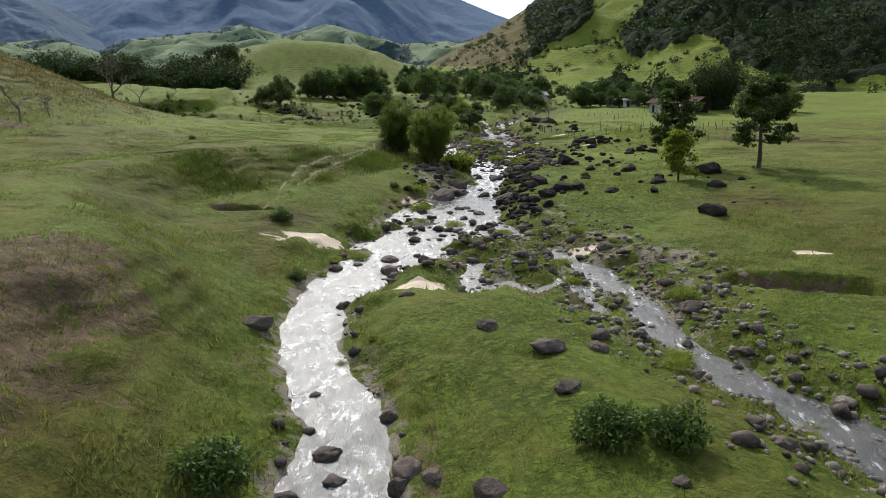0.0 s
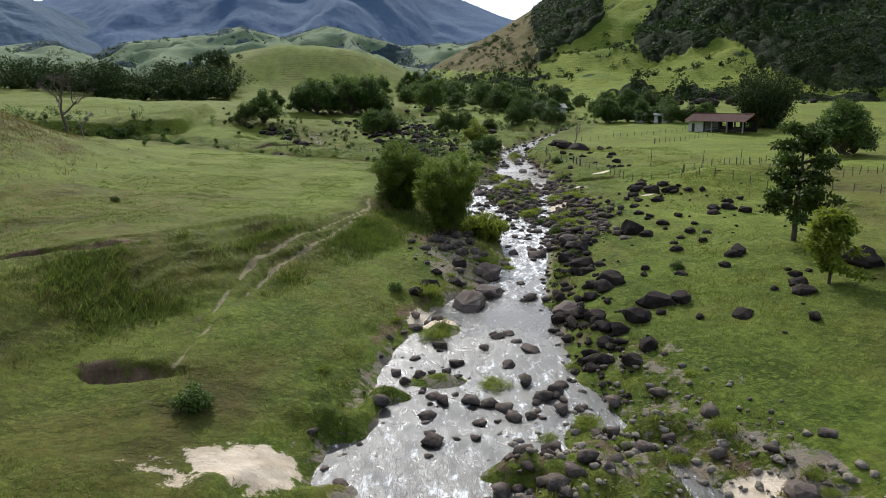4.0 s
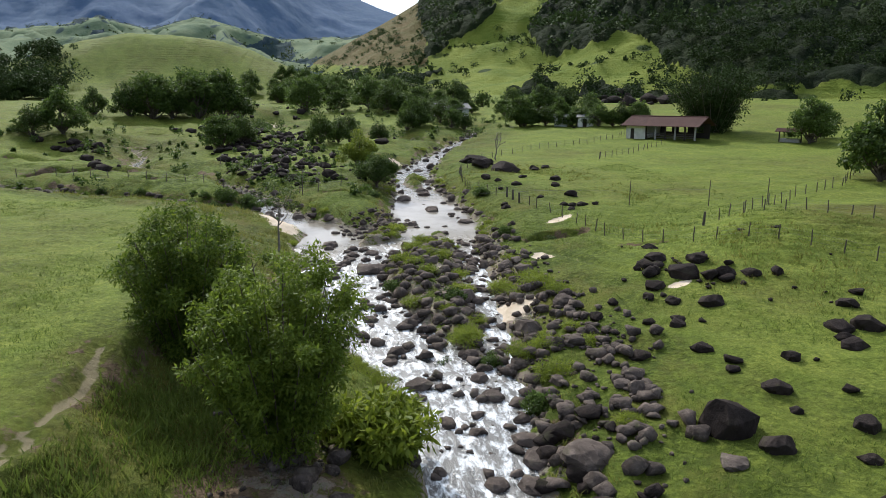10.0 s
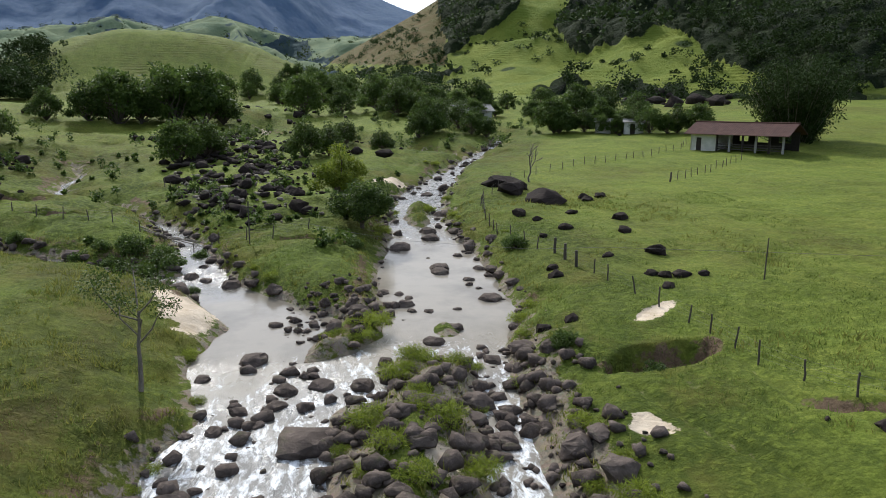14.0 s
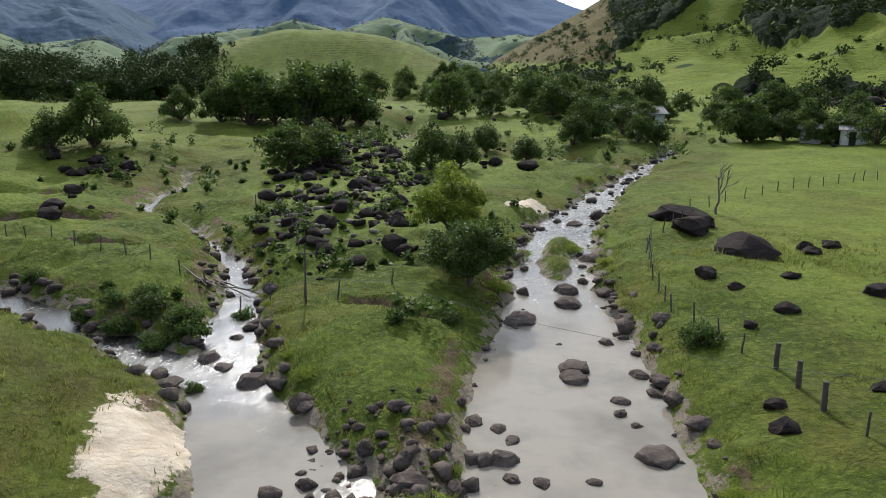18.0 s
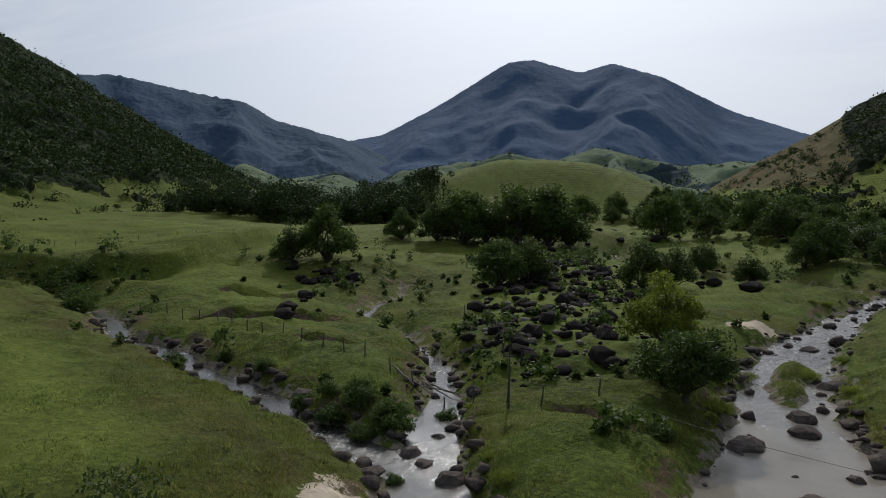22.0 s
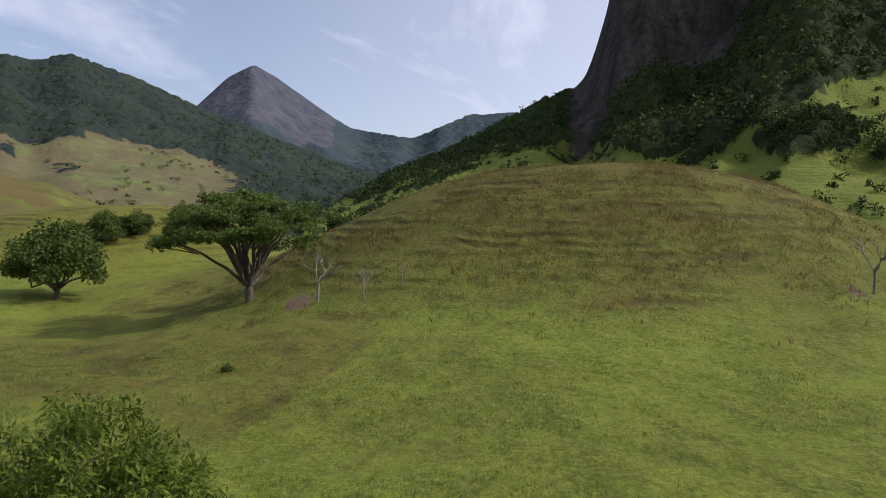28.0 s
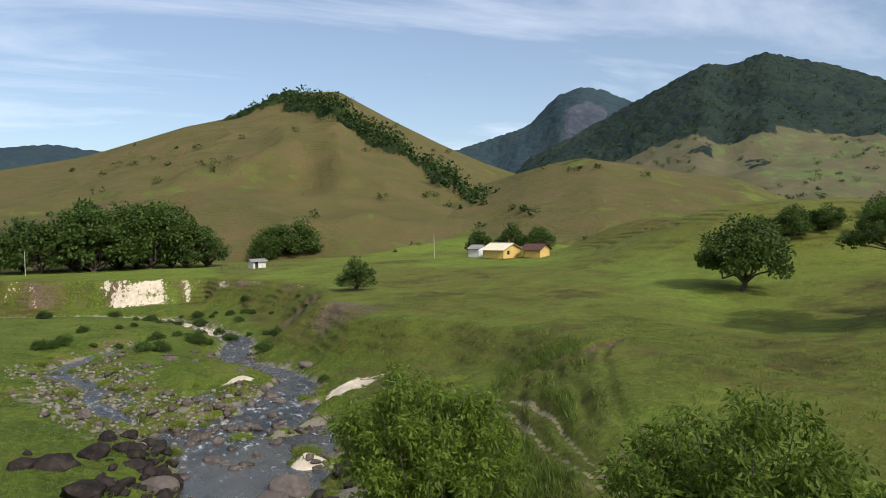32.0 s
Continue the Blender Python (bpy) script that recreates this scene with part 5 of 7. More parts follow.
for x, y, s in strew(22, (-5, 18), (80, 132), in_rapids, 0.7, 2.0, 1, 0.52):
    boulder(x, y, s, RIVER_ROCKS, "rounded brown-grey boulder among rapids", "stream boulders")
for x, y, s in strew(10, (4, 22), (130, 212), lambda x, y: fade(-1.2, -0.2, channel(MAIN, x, y)) * fade(2.0, 0.6, channel(MAIN, x, y)), 0.4, 1.5, 2):
    boulder(x, y, s, RIVER_ROCKS, "rounded grey boulder at the water's edge", "stream boulders")
for x, y, s in strew(6, (-7, 9), (20, 90), lambda x, y: fade(-2.5, 0, channel(MAIN, x, y)) * fade(1.2, 0.2, channel(MAIN, x, y)), 0.35, 1.2, 12):
    boulder(x, y, s, RIVER_ROCKS, "wet dark boulder in shallow water", "stream boulders")
for x, y, s in strew(8, (-0.5, 8), (133.5, 146), lambda x, y: fade(1.6, 0.7, np.hypot((x - 3.8) / 3.4, (y - 139) / 4.5)) * fade(-0.8, 0.2, shore(x, y)), 0.45, 1.5, 14):
    boulder(x, y, s, RIVER_ROCKS, "brown-grey boulder on a stony spit", "stream boulders")
for x, y, s in strew(14, (6, 17), (60, 94), lambda x, y: fade(-0.3, 0.5, channel(MAIN, x, y)) * fade(6.0, 2.0, channel(MAIN, x, y)), 0.6, 2.4, 15, 0.45):
    boulder(x, y, s, FIELD_ROCKS, "dark boulder along the grassy stream bank", "stream boulders")
for x, y, s in strew(6, (9, 36), (60, 122), lambda x, y: fade(4, 7, channel(MAIN, x, y)), 0.35, 1.3, 3, 1.2):
    boulder(x, y, s, FIELD_ROCKS, "small dark boulder in grazed grass", "pasture boulders")
for x, y, s in strew(14, (-24, 8), (158, 236), lambda x, y: fade(1.15, 0.6, np.hypot((x + 4 + 0.22 * (y - 165)) / 9, (y - 196) / 40)) * fade(0.5, 2, shore(x, y)), 1.5, 3.3, 4, 0.6):
    boulder(x, y, s, FIELD_ROCKS, "dark boulder in a jumbled rock field", "rock field boulders", 1.1)


def stones(name, spots, seed, material, label, detail=1):
    """Many small stones as one mesh."""
    rng = np.random.default_rng(seed)
    bases = []
    for k in range(5):
        data = boulder_mesh(seed * 100 + k, detail, 0.95, 14 + 2 * k)
        bases.append((np.array([v.co[:] for v in data.vertices]), np.array([p.vertices[:] for p in data.polygons])))
        bpy.data.meshes.remove(data)
    spots = np.array(spots)
    z = np.maximum(land(spots[:, 0], spots[:, 1]), river_level(spots[:, 0], spots[:, 1]) - 0.1)
    pieces = []
    for (x, y, s), h in zip(spots, z):
        base, faces = bases[rng.integers(5)]
        p = base * np.array([s, s * rng.uniform(0.65, 0.95), s * rng.uniform(0.45, 0.75)])
        a = rng.uniform(0, 6.28)
        p = p @ np.array([[math.cos(a), -math.sin(a), 0], [math.sin(a), math.cos(a), 0], [0, 0, 1]])
        pieces.append((p + np.array([x, y, h + 0.14 * s]), faces))
    ob = part(name, joined(pieces), material, None)
    return tagged(ob, label, "stones", kind="stuff")


def scatter(count, xlim, ylim, rule, low, high, seed):
    rng = np.random.default_rng(seed)
    n = count * 6
    x, y = rng.uniform(*xlim, n), rng.uniform(*ylim, n)
    ok = rule(x, y) > rng.random(n)
    s = low + (high - low) * rng.random(n) ** 2.5
    return np.stack([x, y, s], -1)[ok][:count]


def side_island(x, y):
    d = channel(SIDE, x, y)
    flat = fade(-1, 0.2, d) * fade(6.5, 1.0, d) * fade(14, 24, y) * fade(70, 58, y) * np.where(channel(MAIN, x, y) > -0.6, 1, 0.25)
    return np.maximum(flat, fade(42, 47, y) * fade(63, 57, y) * fade(-7, -4, x) * fade(9, 7, x) * fade(-2.2, 0.2, channel(MAIN, x, y)) * 0.9)


stones("river_stones", np.concatenate([scatter(1500, (-5, 19), (80, 133), in_rapids, 0.22, 1.3, 21),
       scatter(560, (-8, 22), (18, 212), lambda x, y: fade(-0.7, 0.0, channel(MAIN, x, y)) * fade(1.6, 0.4, channel(MAIN, x, y)), 0.2, 1.0, 22),
       scatter(190, (-4, 20), (16, 66), side_island, 0.35, 1.3, 44), scatter(230, (4, 40), (152, 246), lambda x, y: fade(1.6, 0.2, np.abs(channel(MAIN, x, y) + 0.4)), 0.3, 1.9, 50),
       scatter(110, (-7, 9), (44, 79), lambda x, y: fade(0.4, -0.4, channel(MAIN, x, y)) * fade(0.0, 0.25, fbm(x, y, 3.6, 3, 8) + 0.05), 0.3, 1.4, 49),
       scatter(170, (-1, 9), (132, 147), lambda x, y: fade(1.5, 0.7, np.hypot((x - 4.3) / 3.2, (y - 137) / 3.6)), 0.25, 1.1, 24),
       scatter(480, (-50, 0), (140, 172), lambda x, y: fade(-0.3, 0.2, shore(x, y)) * fade(1.6, 0.3, shore(x, y)), 0.25, 1.3, 23)]), 1, MAT_ROCK, "loose grey river stones in and beside the stream")


stones("pale_stones", np.concatenate([scatter(1900, (-5, 22), (14, 70), side_island, 0.12, 0.65, 31),
       scatter(250, (-8, 20), (-30, 20), lambda x, y: fade(3, 0, shore(x, y)), 0.15, 0.8, 32),
       scatter(260, (-26, 8), (158, 236), lambda x, y: fade(1.3, 0.6, np.hypot((x + 4 + 0.22 * (y - 165)) / 9, (y - 196) / 40)), 0.3, 1.2, 33)]), 2, ROCK_PALE, "pale tan stones strewn along a side channel")
for x, y, s in strew(8, (-4, 20), (16, 66), side_island, 0.8, 1.6, 34):
    boulder(x, y, s, PALE_ROCKS if rock_rng.random() < 0.45 else RIVER_ROCKS, "tan and grey boulder beside a side channel", "side channel boulders")


def rock_field(x, y):
    return fade(1.25, 0.7, np.hypot((x + 4 + 0.22 * (y - 165)) / 9.5, (y - 196) / 42) + 0.35 * fbm(x, y, 9, 3, 17)) * fade(0.5, 2, shore(x, y))


stones("field_rocks", np.concatenate([scatter(430, (-30, 12), (156, 240), rock_field, 0.4, 2.6, 35), scatter(70, (9, 36), (60, 122), lambda x, y: fade(4, 7, channel(MAIN, x, y)), 0.35, 1.3, 45),
       scatter(170, (6, 17), (60, 96), lambda x, y: fade(-0.3, 0.5, channel(MAIN, x, y)) * fade(5.0, 1.5, channel(MAIN, x, y)), 0.3, 1.6, 46),
       scatter(40, (-46, -36), (190, 206), lambda x, y: fade(1.1, 0.6, np.hypot((x + 42) / 4, (y - 197) / 5)), 0.8, 2.6, 48), scatter(24, (18, 30), (103, 116), lambda x, y: fade(1.1, 0.5, np.hypot((x - 23.5) / 4.5, (y - 109.5) / 3.5)), 0.4, 1.8, 47), scatter(60, (80, 150), (290, 360), lambda x, y: fade(60, 30, np.hypot(x - 118, y - 330)), 1.6, 8.0, 36),
       scatter(60, (-70, 70), (200, 300), lambda x, y: fade(1, 3, shore(x, y)) * fade(0, 0.4, fbm(x, y, 30, 3, 18)), 0.8, 3.4, 37),
       scatter(60, (-60, -28), (168, 235), lambda x, y: fade(1, 3, shore(x, y)) * fade(0.1, 0.3, fbm(x, y, 14, 3, 19)), 0.8, 2.8, 38)]), 3, ROCK_DARK, "dark angular rocks heaped in rough pasture", 2)

# ---- trees and shrubs ----
def planted(name, m, wood, crown, bark, leaf, label, category="tree", group=""):
    root = thing(name, m, label, category, group)
    if isinstance(wood, list):
        for piece in wood:
            part("cane", piece, bark, root)
    elif wood is not None:
        part("trunk", wood, bark, root)
    if crown is not None:
        part("crown", (crown[0], crown[1], False), leaf, root)
    return root


def broad_tree(seed, height, width, count, leaf_size, low=0.32, clumps=26, flat=0.8):
    """Round-headed tree: trunk, limbs and leaf clumps with gaps."""
    rng = np.random.default_rng(seed)
    fork = np.array([rng.normal(0, 0.03) * height, rng.normal(0, 0.03) * height, low * height * 0.8])
    pieces = [tube(bent(rng, (0, 0, -0.4), fork, 5, 0.04), np.linspace(0.042, 0.030, 5) * height, 8)]
    centres, radii = [], []
    for k in range(clumps):
        a, q = k * 2.4 + rng.normal(0, 0.3), math.sqrt((k + 0.5) / clumps)
        up = low + (1 - low) * (0.30 + 0.60 * rng.random() * (1 - 0.55 * q * q))
        c = np.array([math.cos(a) * q * width * 0.40, math.sin(a) * q * width * 0.40, up * height - 0.16 * q * height * (1 - low)])
        r = width * rng.uniform(0.10, 0.18)
        centres.append(c)
        radii.append((r, r, r * flat * rng.uniform(0.7, 1.0)))
        if k % 2 == 0:
            pieces.append(tube(bent(rng, fork * rng.uniform(0.75, 1.0), c, 5, 0.07), np.linspace(0.018, 0.005, 5) * height, 5))
    return joined(pieces), leaves(rng, centres, radii, count, leaf_size, 0.55)


def umbrella_tree(seed, height, width, count, leaf_size):
    """Low-forked spreading tree with flat layers of leaves."""
    rng = np.random.default_rng(seed)
    fork = np.array([0, 0, height * 0.13])
    pieces = [tube(bent(rng, (0, 0, -0.4), fork, 4, 0.02), np.linspace(0.040, 0.034, 4) * height, 9)]
    centres, radii = [], []
    for k in range(22):
        a = k * 2.4 + rng.normal(0, 0.2)
        q = rng.uniform(0.45, 1.0) if k > 4 else rng.uniform(0.1, 0.4)
        top = np.array([math.cos(a) * q * width * 0.46, math.sin(a) * q * width * 0.46, height * (0.95 - 0.60 * q * q + rng.normal(0, 0.05))])
        knee = fork + (top - fork) * np.array([0.45, 0.45, 0.55])
        pieces.append(tube(np.concatenate([bent(rng, fork, knee, 4, 0.05), bent(rng, knee, top, 4, 0.05)[1:]]), np.linspace(0.020, 0.005, 7) * height, 6))
        for _ in range(8):
            c = top + np.array([*rng.normal(0, width * 0.075, 2), rng.normal(0, height * 0.030)])
            centres.append(c)
            r = width * rng.uniform(0.035, 0.070)
            radii.append((r * 1.25, r * 1.25, r * 0.36))
            pieces.append(tube(bent(rng, knee + (top - knee) * rng.uniform(0.4, 0.9), c, 3, 0.05), np.linspace(0.006, 0.0015, 3) * height, 4))
    return joined(pieces), leaves(rng, centres, radii, count, leaf_size, 0.6, 0.05, 0.3)


def tiered_tree(seed, height, width, count, leaf_size):
    """Upright tree with leaves in separate tiers."""
    rng = np.random.default_rng(seed)
    stem = bent(rng, (0, 0, -0.4), (rng.normal(0, 0.2), rng.normal(0, 0.2), height * 0.94), 9, 0.012)
    pieces = [tube(stem, np.linspace(0.026, 0.006, 9) * height, 8)]
    centres, radii = [], []
    for tier, (up, spread_) in enumerate(((0.30, 0.85), (0.42, 1.0), (0.56, 0.8), (0.70, 0.9), (0.82, 0.7), (0.93, 0.5))):
        n = rng.integers(4, 7)
        for k in range(n):
            a = k * 6.28 / n + tier * 1.1 + rng.normal(0, 0.35)
            q = rng.uniform(0.45, 1.0) * spread_ * width * 0.5
            root = np.array([*stem[min(8, int(up * 9))][:2], up * height * 0.96])
            tip = np.array([root[0] + math.cos(a) * q, root[1] + math.sin(a) * q, up * height + rng.normal(0.1, 0.25)])
            pieces.append(tube(bent(rng, root, tip, 4, 0.06), np.linspace(0.009, 0.003, 4) * height, 5))
            for _ in range(3):
                centres.append(root + (tip - root) * rng.uniform(0.55, 1.05) + rng.normal(0, 0.2, 3))
                r = width * rng.uniform(0.08, 0.15)
                radii.append((r, r, r * 0.38))
    return joined(pieces), leaves(rng, centres, radii, count, leaf_size, 0.6, 0.1, 0.3)


def cane_clump(seed, height, width, count, leaf_size, stems=40, low=0.22, lean=0.55):
    """Bamboo-like clump: many canes that fan out, feathery with narrow leaves."""
    rng = np.random.default_rng(seed)
    pieces, centres, radii = [], [], []
    for k in range(stems):
        a, q = k * 2.4, math.sqrt((k + 0.5) / stems)
        foot = np.array([math.cos(a) * q * width * 0.16, math.sin(a) * q * width * 0.16, -0.2])
        h = height * (1.02 - lean * 0.62 * q * q) * rng.uniform(0.86, 1.06)
        tip = foot + np.array([math.cos(a) * q * width * 0.36, math.sin(a) * q * width * 0.36, h])
        t = np.linspace(0, 0.93, 6)[:, None]
        line = foot + (tip - foot) * t + np.array([math.cos(a), math.sin(a), 0]) * (t ** 3) * width * 0.08
        pieces.append(tube(line, np.linspace(0.006, 0.002, 6) * height, 4))
        for j in range(6):
            u = low + (1 - low) * (j + rng.random()) / 6
            c = foot + (tip - foot) * u + np.array([math.cos(a), math.sin(a), 0]) * u ** 3 * width * 0.08 + rng.normal(0, 0.04 * width, 3)
            centres.append(c)
            r = width * rng.uniform(0.07, 0.12)
            radii.append((r, r, r * 1.0))
    return pieces, leaves(rng, centres, radii, count, leaf_size, 0.34, 0.3, 0.3)


def bare_tree(seed, height, twigs=3, spread_=0.6):
    """Leafless tree: limbs that fork into twigs."""
    rng = np.random.default_rng(seed)
    pieces = []

    def grow(a, way, length, radius, depth):
        b = a + way * length
        pieces.append(tube(bent(rng, a, b, 4, 0.06), np.linspace(radius, radius * 0.62, 4), 6 if depth > 2 else 4))
        if depth:
            for k in range(3 if depth > 1 else 4):
                w = way + rng.normal(0, spread_, 3) * (1.0 if depth < twigs + 1 else 0.8)
                w[2] = abs(w[2]) * 0.8 + 0.12
                w /= np.linalg.norm(w)
                grow(a + way * length * rng.uniform(0.75, 1.0), w, length * rng.uniform(0.55, 0.78), radius * 0.58, depth - 1)

    grow(np.array([0, 0, -0.3]), np.array([rng.normal(0, 0.06), rng.normal(0, 0.06), 1.0]), height * 0.42, height * 0.026, twigs + 1)
    return joined(pieces)


def bush(seed, height, width, count, leaf_size, slim=0.45):
    rng = np.random.default_rng(seed)
    pieces, centres, radii = [], [], []
    for k in range(14):
        a, q = k * 2.4, math.sqrt((k + 0.5) / 14)
        c = np.array([math.cos(a) * q * width * 0.38, math.sin(a) * q * width * 0.38, height * rng.uniform(0.3, 0.8) * (1.1 - 0.5 * q)])
        centres.append(c)
        r = width * rng.uniform(0.13, 0.22)
        radii.append((r, r, r * 0.9 * height / width))
        pieces.append(tube(bent(rng, (0, 0, -0.1), c, 4, 0.08), np.linspace(0.03, 0.008, 4) * height, 4))
    return joined(pieces), leaves(rng, centres, radii, count, leaf_size, slim)


def at(x, y, turn=0.0, size=1.0, sink=0.05):
    return pose(x, y, gh(x, y) - sink, 0, 0, turn) @ Matrix.Diagonal((size, size, size, 1))


# the two clumps on the river bank
wood, crown = cane_clump(3, 8.2, 5.7, 60000, 0.21, 46)
planted("riverside_clump", at(-1.5, 93.4, 20), wood, crown, BARK, LEAF_BAMBOO, "dense bushy green cane clump on a stream bank", "tree", "riverside clumps")
wood, crown = cane_clump(4, 7.6, 6.0, 60000, 0.21, 46, 0.10)
planted("riverside_clump", at(-6.3, 102.4, 80), wood, crown, BARK, LEAF_BAMBOO, "dense dark green cane clump on a terrace edge", "tree", "riverside clumps")
wood, crown = cane_clump(5, 2.6, 3.9, 6000, 0.42, 40, 0.1, 0.8)
planted("reed_clump", at(2.2, 94.8, 0), wood, crown, BARK, LEAF_FRESH, "bright green reed clump at the water's edge", "shrub")

# tiered trees in the pasture
wood, crown = tiered_tree(6, 10.5, 8.0, 9000, 0.36)
planted("pasture_tree", at(35.1, 78.6, 0), wood, crown, BARK, LEAF_MID, "tiered green tree standing alone in pasture", "tree", "pasture trees")
wood, crown = tiered_tree(8, 9.8, 7.6, 9000, 0.36)
planted("pasture_tree", at(27.6, 85.0, 40), wood, crown, BARK, LEAF_MID, "tiered dark green tree among boulders", "tree", "pasture trees")
wood, crown = tiered_tree(9, 5.0, 4.2, 3600, 0.30)
planted("pasture_tree", at(24.6, 73.5, 10), wood, crown, BARK, LEAF_FRESH, "small light green tree beside boulders", "tree", "pasture trees")

# spreading trees below the round hill
wood, crown = umbrella_tree(10, 12.2, 20.5, 26000, 0.36)
planted("spreading_tree", at(-60.5, 76, 30), wood, crown, BARK, LEAF_DARK, "wide spreading dark tree with flat leaf layers", "tree")
wood, crown = broad_tree(11, 11.2, 14.0, 9000, 0.52, 0.14, 30)
planted("round_tree", at(-68, 43.3), wood, crown, BARK, LEAF_MID, "broad low-forked green tree in pasture", "tree")

# thin tree beside the stream and the trees at the pool
rng = np.random.default_rng(40)
wood = joined([tube(bent(rng, (0, 0, -0.2), (0.2, 0.1, 3.6), 6, 0.02), np.linspace(0.12, 0.05, 6), 6)] +
              [tube(bent(rng, (0.15, 0.1, 2.2 + 0.25 * k), (math.cos(k * 2.4) * 1.5, math.sin(k * 2.4) * 1.5, 4.0 + 0.25 * k), 4, 0.08), np.linspace(0.045, 0.012, 4), 4) for k in range(7)])
crown = leaves(rng, [(math.cos(k * 2.4) * 1.3, math.sin(k * 2.4) * 1.3, 3.8 + 0.25 * k) for k in range(9)], [(0.8, 0.8, 0.45)] * 9, 2600, 0.13)
planted("slender_tree", at(-3.9, 125.8), wood, crown, BARK_PALE, LEAF_MID, "thin-leaved slender tree on a grassy bank", "tree")
wood, crown = broad_tree(12, 5.6, 6.0, 14000, 0.21, 0.12, 30)
planted("poolside_tree", at(6.0, 157.0), wood, crown, BARK, LEAF_DARK, "dark leafy tree leaning over a pool", "tree", "poolside trees")
wood, crown = broad_tree(13, 7.2, 5.6, 12000, 0.22, 0.22, 26)
planted("poolside_tree", at(4.0, 164.5), wood, crown, BARK, LEAF_FRESH, "yellow-green tree among dark boulders", "tree", "poolside trees")

# trees in the upper valley: two kinds, copied
MID_TREES = []
for seed, kind in ((20, LEAF_DARK), (21, LEAF_DARK), (22, LEAF_MID)):
    wood, crown = broad_tree(seed, 10.0, 10.5, 5200, 0.55, 0.04, 34)
    MID_TREES.append((wood, crown, kind))
proto = {}


def valley_tree(k, x, y, height, label, group, wide=1.0):
    m = at(x, y, (x * 37 + y * 11) % 360) @ Matrix.Diagonal((height / 10 * wide, height / 10 * wide, height / 10, 1))
    if k not in proto:
        wood_, crown_, kind_ = MID_TREES[k]
        proto[k] = planted("valley_tree", m, wood_, crown_, BARK, kind_, label, "tree", group)
        return proto[k]
    ob = copy_thing(proto[k], m)
    ob.matrix_basis = m
    return tagged(ob, label, "tree", group)


UPPER = [(-19, 200, 7.5), (-16, 203, 6.5), (-1.4, 200, 6.5), (1.5, 203, 5.5), (-6.6, 277, 11.5), (-46, 203, 9), (-50, 200, 6), (-45, 240, 8.5),
         (-40, 243, 12.5), (-37, 246, 9.5), (-31, 249, 13), (-52, 239, 7), (-26, 253, 14.5), (-22.5, 256, 9.5), (-34, 259, 14), (-44, 253, 11), (-39, 345, 13),
         (60.8, 138.7, 9.5), (64, 141, 7), (86, 186, 9), (92, 192, 8), (10, 214, 4.5), (4, 222, 5), (18, 232, 6)]
for k, (x, y, h) in enumerate(UPPER):
    valley_tree(2 if h < 7 else k % 2, x, y, h, "dark green leafy tree in the upper pasture", "upper valley trees", 0.95)
rng = np.random.default_rng(50)
for k in range(44):
    x, y = rng.uniform(12, 62), rng.uniform(236, 300)
    valley_tree(k % 3, x + 4, y - 0.2 * (x - 12), rng.uniform(4, 10), "dark green tree in a thicket round farm buildings", "farmstead trees")
for k in range(10):
    valley_tree(k % 3, 46 + k * 2.6, 236 - k * 1.3 + rng.normal(0, 2), rng.uniform(4, 7.5), "green tree in a thicket round farm buildings", "farmstead trees")
for k in range(34):
    u = k / 33
    valley_tree(k % 2, 8 - u * 30 + rng.normal(0, 9), 300 + u * 70 + rng.normal(0, 14), rng.uniform(6, 11), "dark tree along a wooded gully", "gully trees")
# bamboo behind the barn
wood, crown = cane_clump(30, 14.0, 15.5, 26000, 0.6, 60, 0.12, 0.6)
planted("bamboo_grove", at(79, 208), wood, crown, BARK_PALE, LEAF_FOREST, "tall arching dark green bamboo grove behind a barn", "bamboo")

# dead tree and bare saplings
planted("dead_tree", at(-75.0, 164.5), bare_tree(60, 14.0, 4, 0.55), None, BARK, None, "tall leafless dead tree on a terrace edge", "tree")
for x, y, h in ((-52, 88, 5.6), (-51, 93, 3.6), (-57, 135.4, 5.5), (-53, 96, 2.6)):
    planted("bare_sapling", at(x, y), bare_tree(int(61 + h * 7), h, 2, 0.5), None, BARK_PALE, None, "thin nearly leafless sapling in rough grass", "sapling", "bare saplings")
planted("pollard_stump", at(26.2, 178.4), bare_tree(66, 5.0, 2, 0.45), None, BARK_PALE, None, "thin bare tree beside a large block of rock", "sapling")

# trees round the southern farm
SOUTH = [(34, -112, 17), (27, -118, 19), (20, -112, 22), (13, -120, 20), (6, -114, 23), (0, -122, 22), (-5, -114, 17), (40, -122, 17), (46, -112, 15), (24, -130, 23), (9, -132, 24), (52, -120, 16), (60, -114, 18),
         (-12, -124, 14), (-38, -150, 15), (-46, -148, 17), (-33, -144, 10), (-52, -156, 12), (-75, -190, 8), (-62, -186, 7), (-98, -100, 9), (-106, -92, 11), (-112, -84, 10), (70, -150, 18), (82, -160, 17), (95, -165, 15), (-26, 0.5, 6.4)]
for k, (x, y, h) in enumerate(SOUTH):
    valley_tree(2 if k in (15, 26) else k % 2, x, y, h, "dark spreading tree near a farm meadow", "southern trees", 1.05)
for k in range(14):
    u = k / 13
    valley_tree(k % 3, -88 - 34 * u + rng.normal(0, 2), 22 + 14 * u + rng.normal(0, 3), rng.uniform(3.5, 6.5), "dense green hedgerow tree behind a meadow", "hedgerow trees", 1.1)

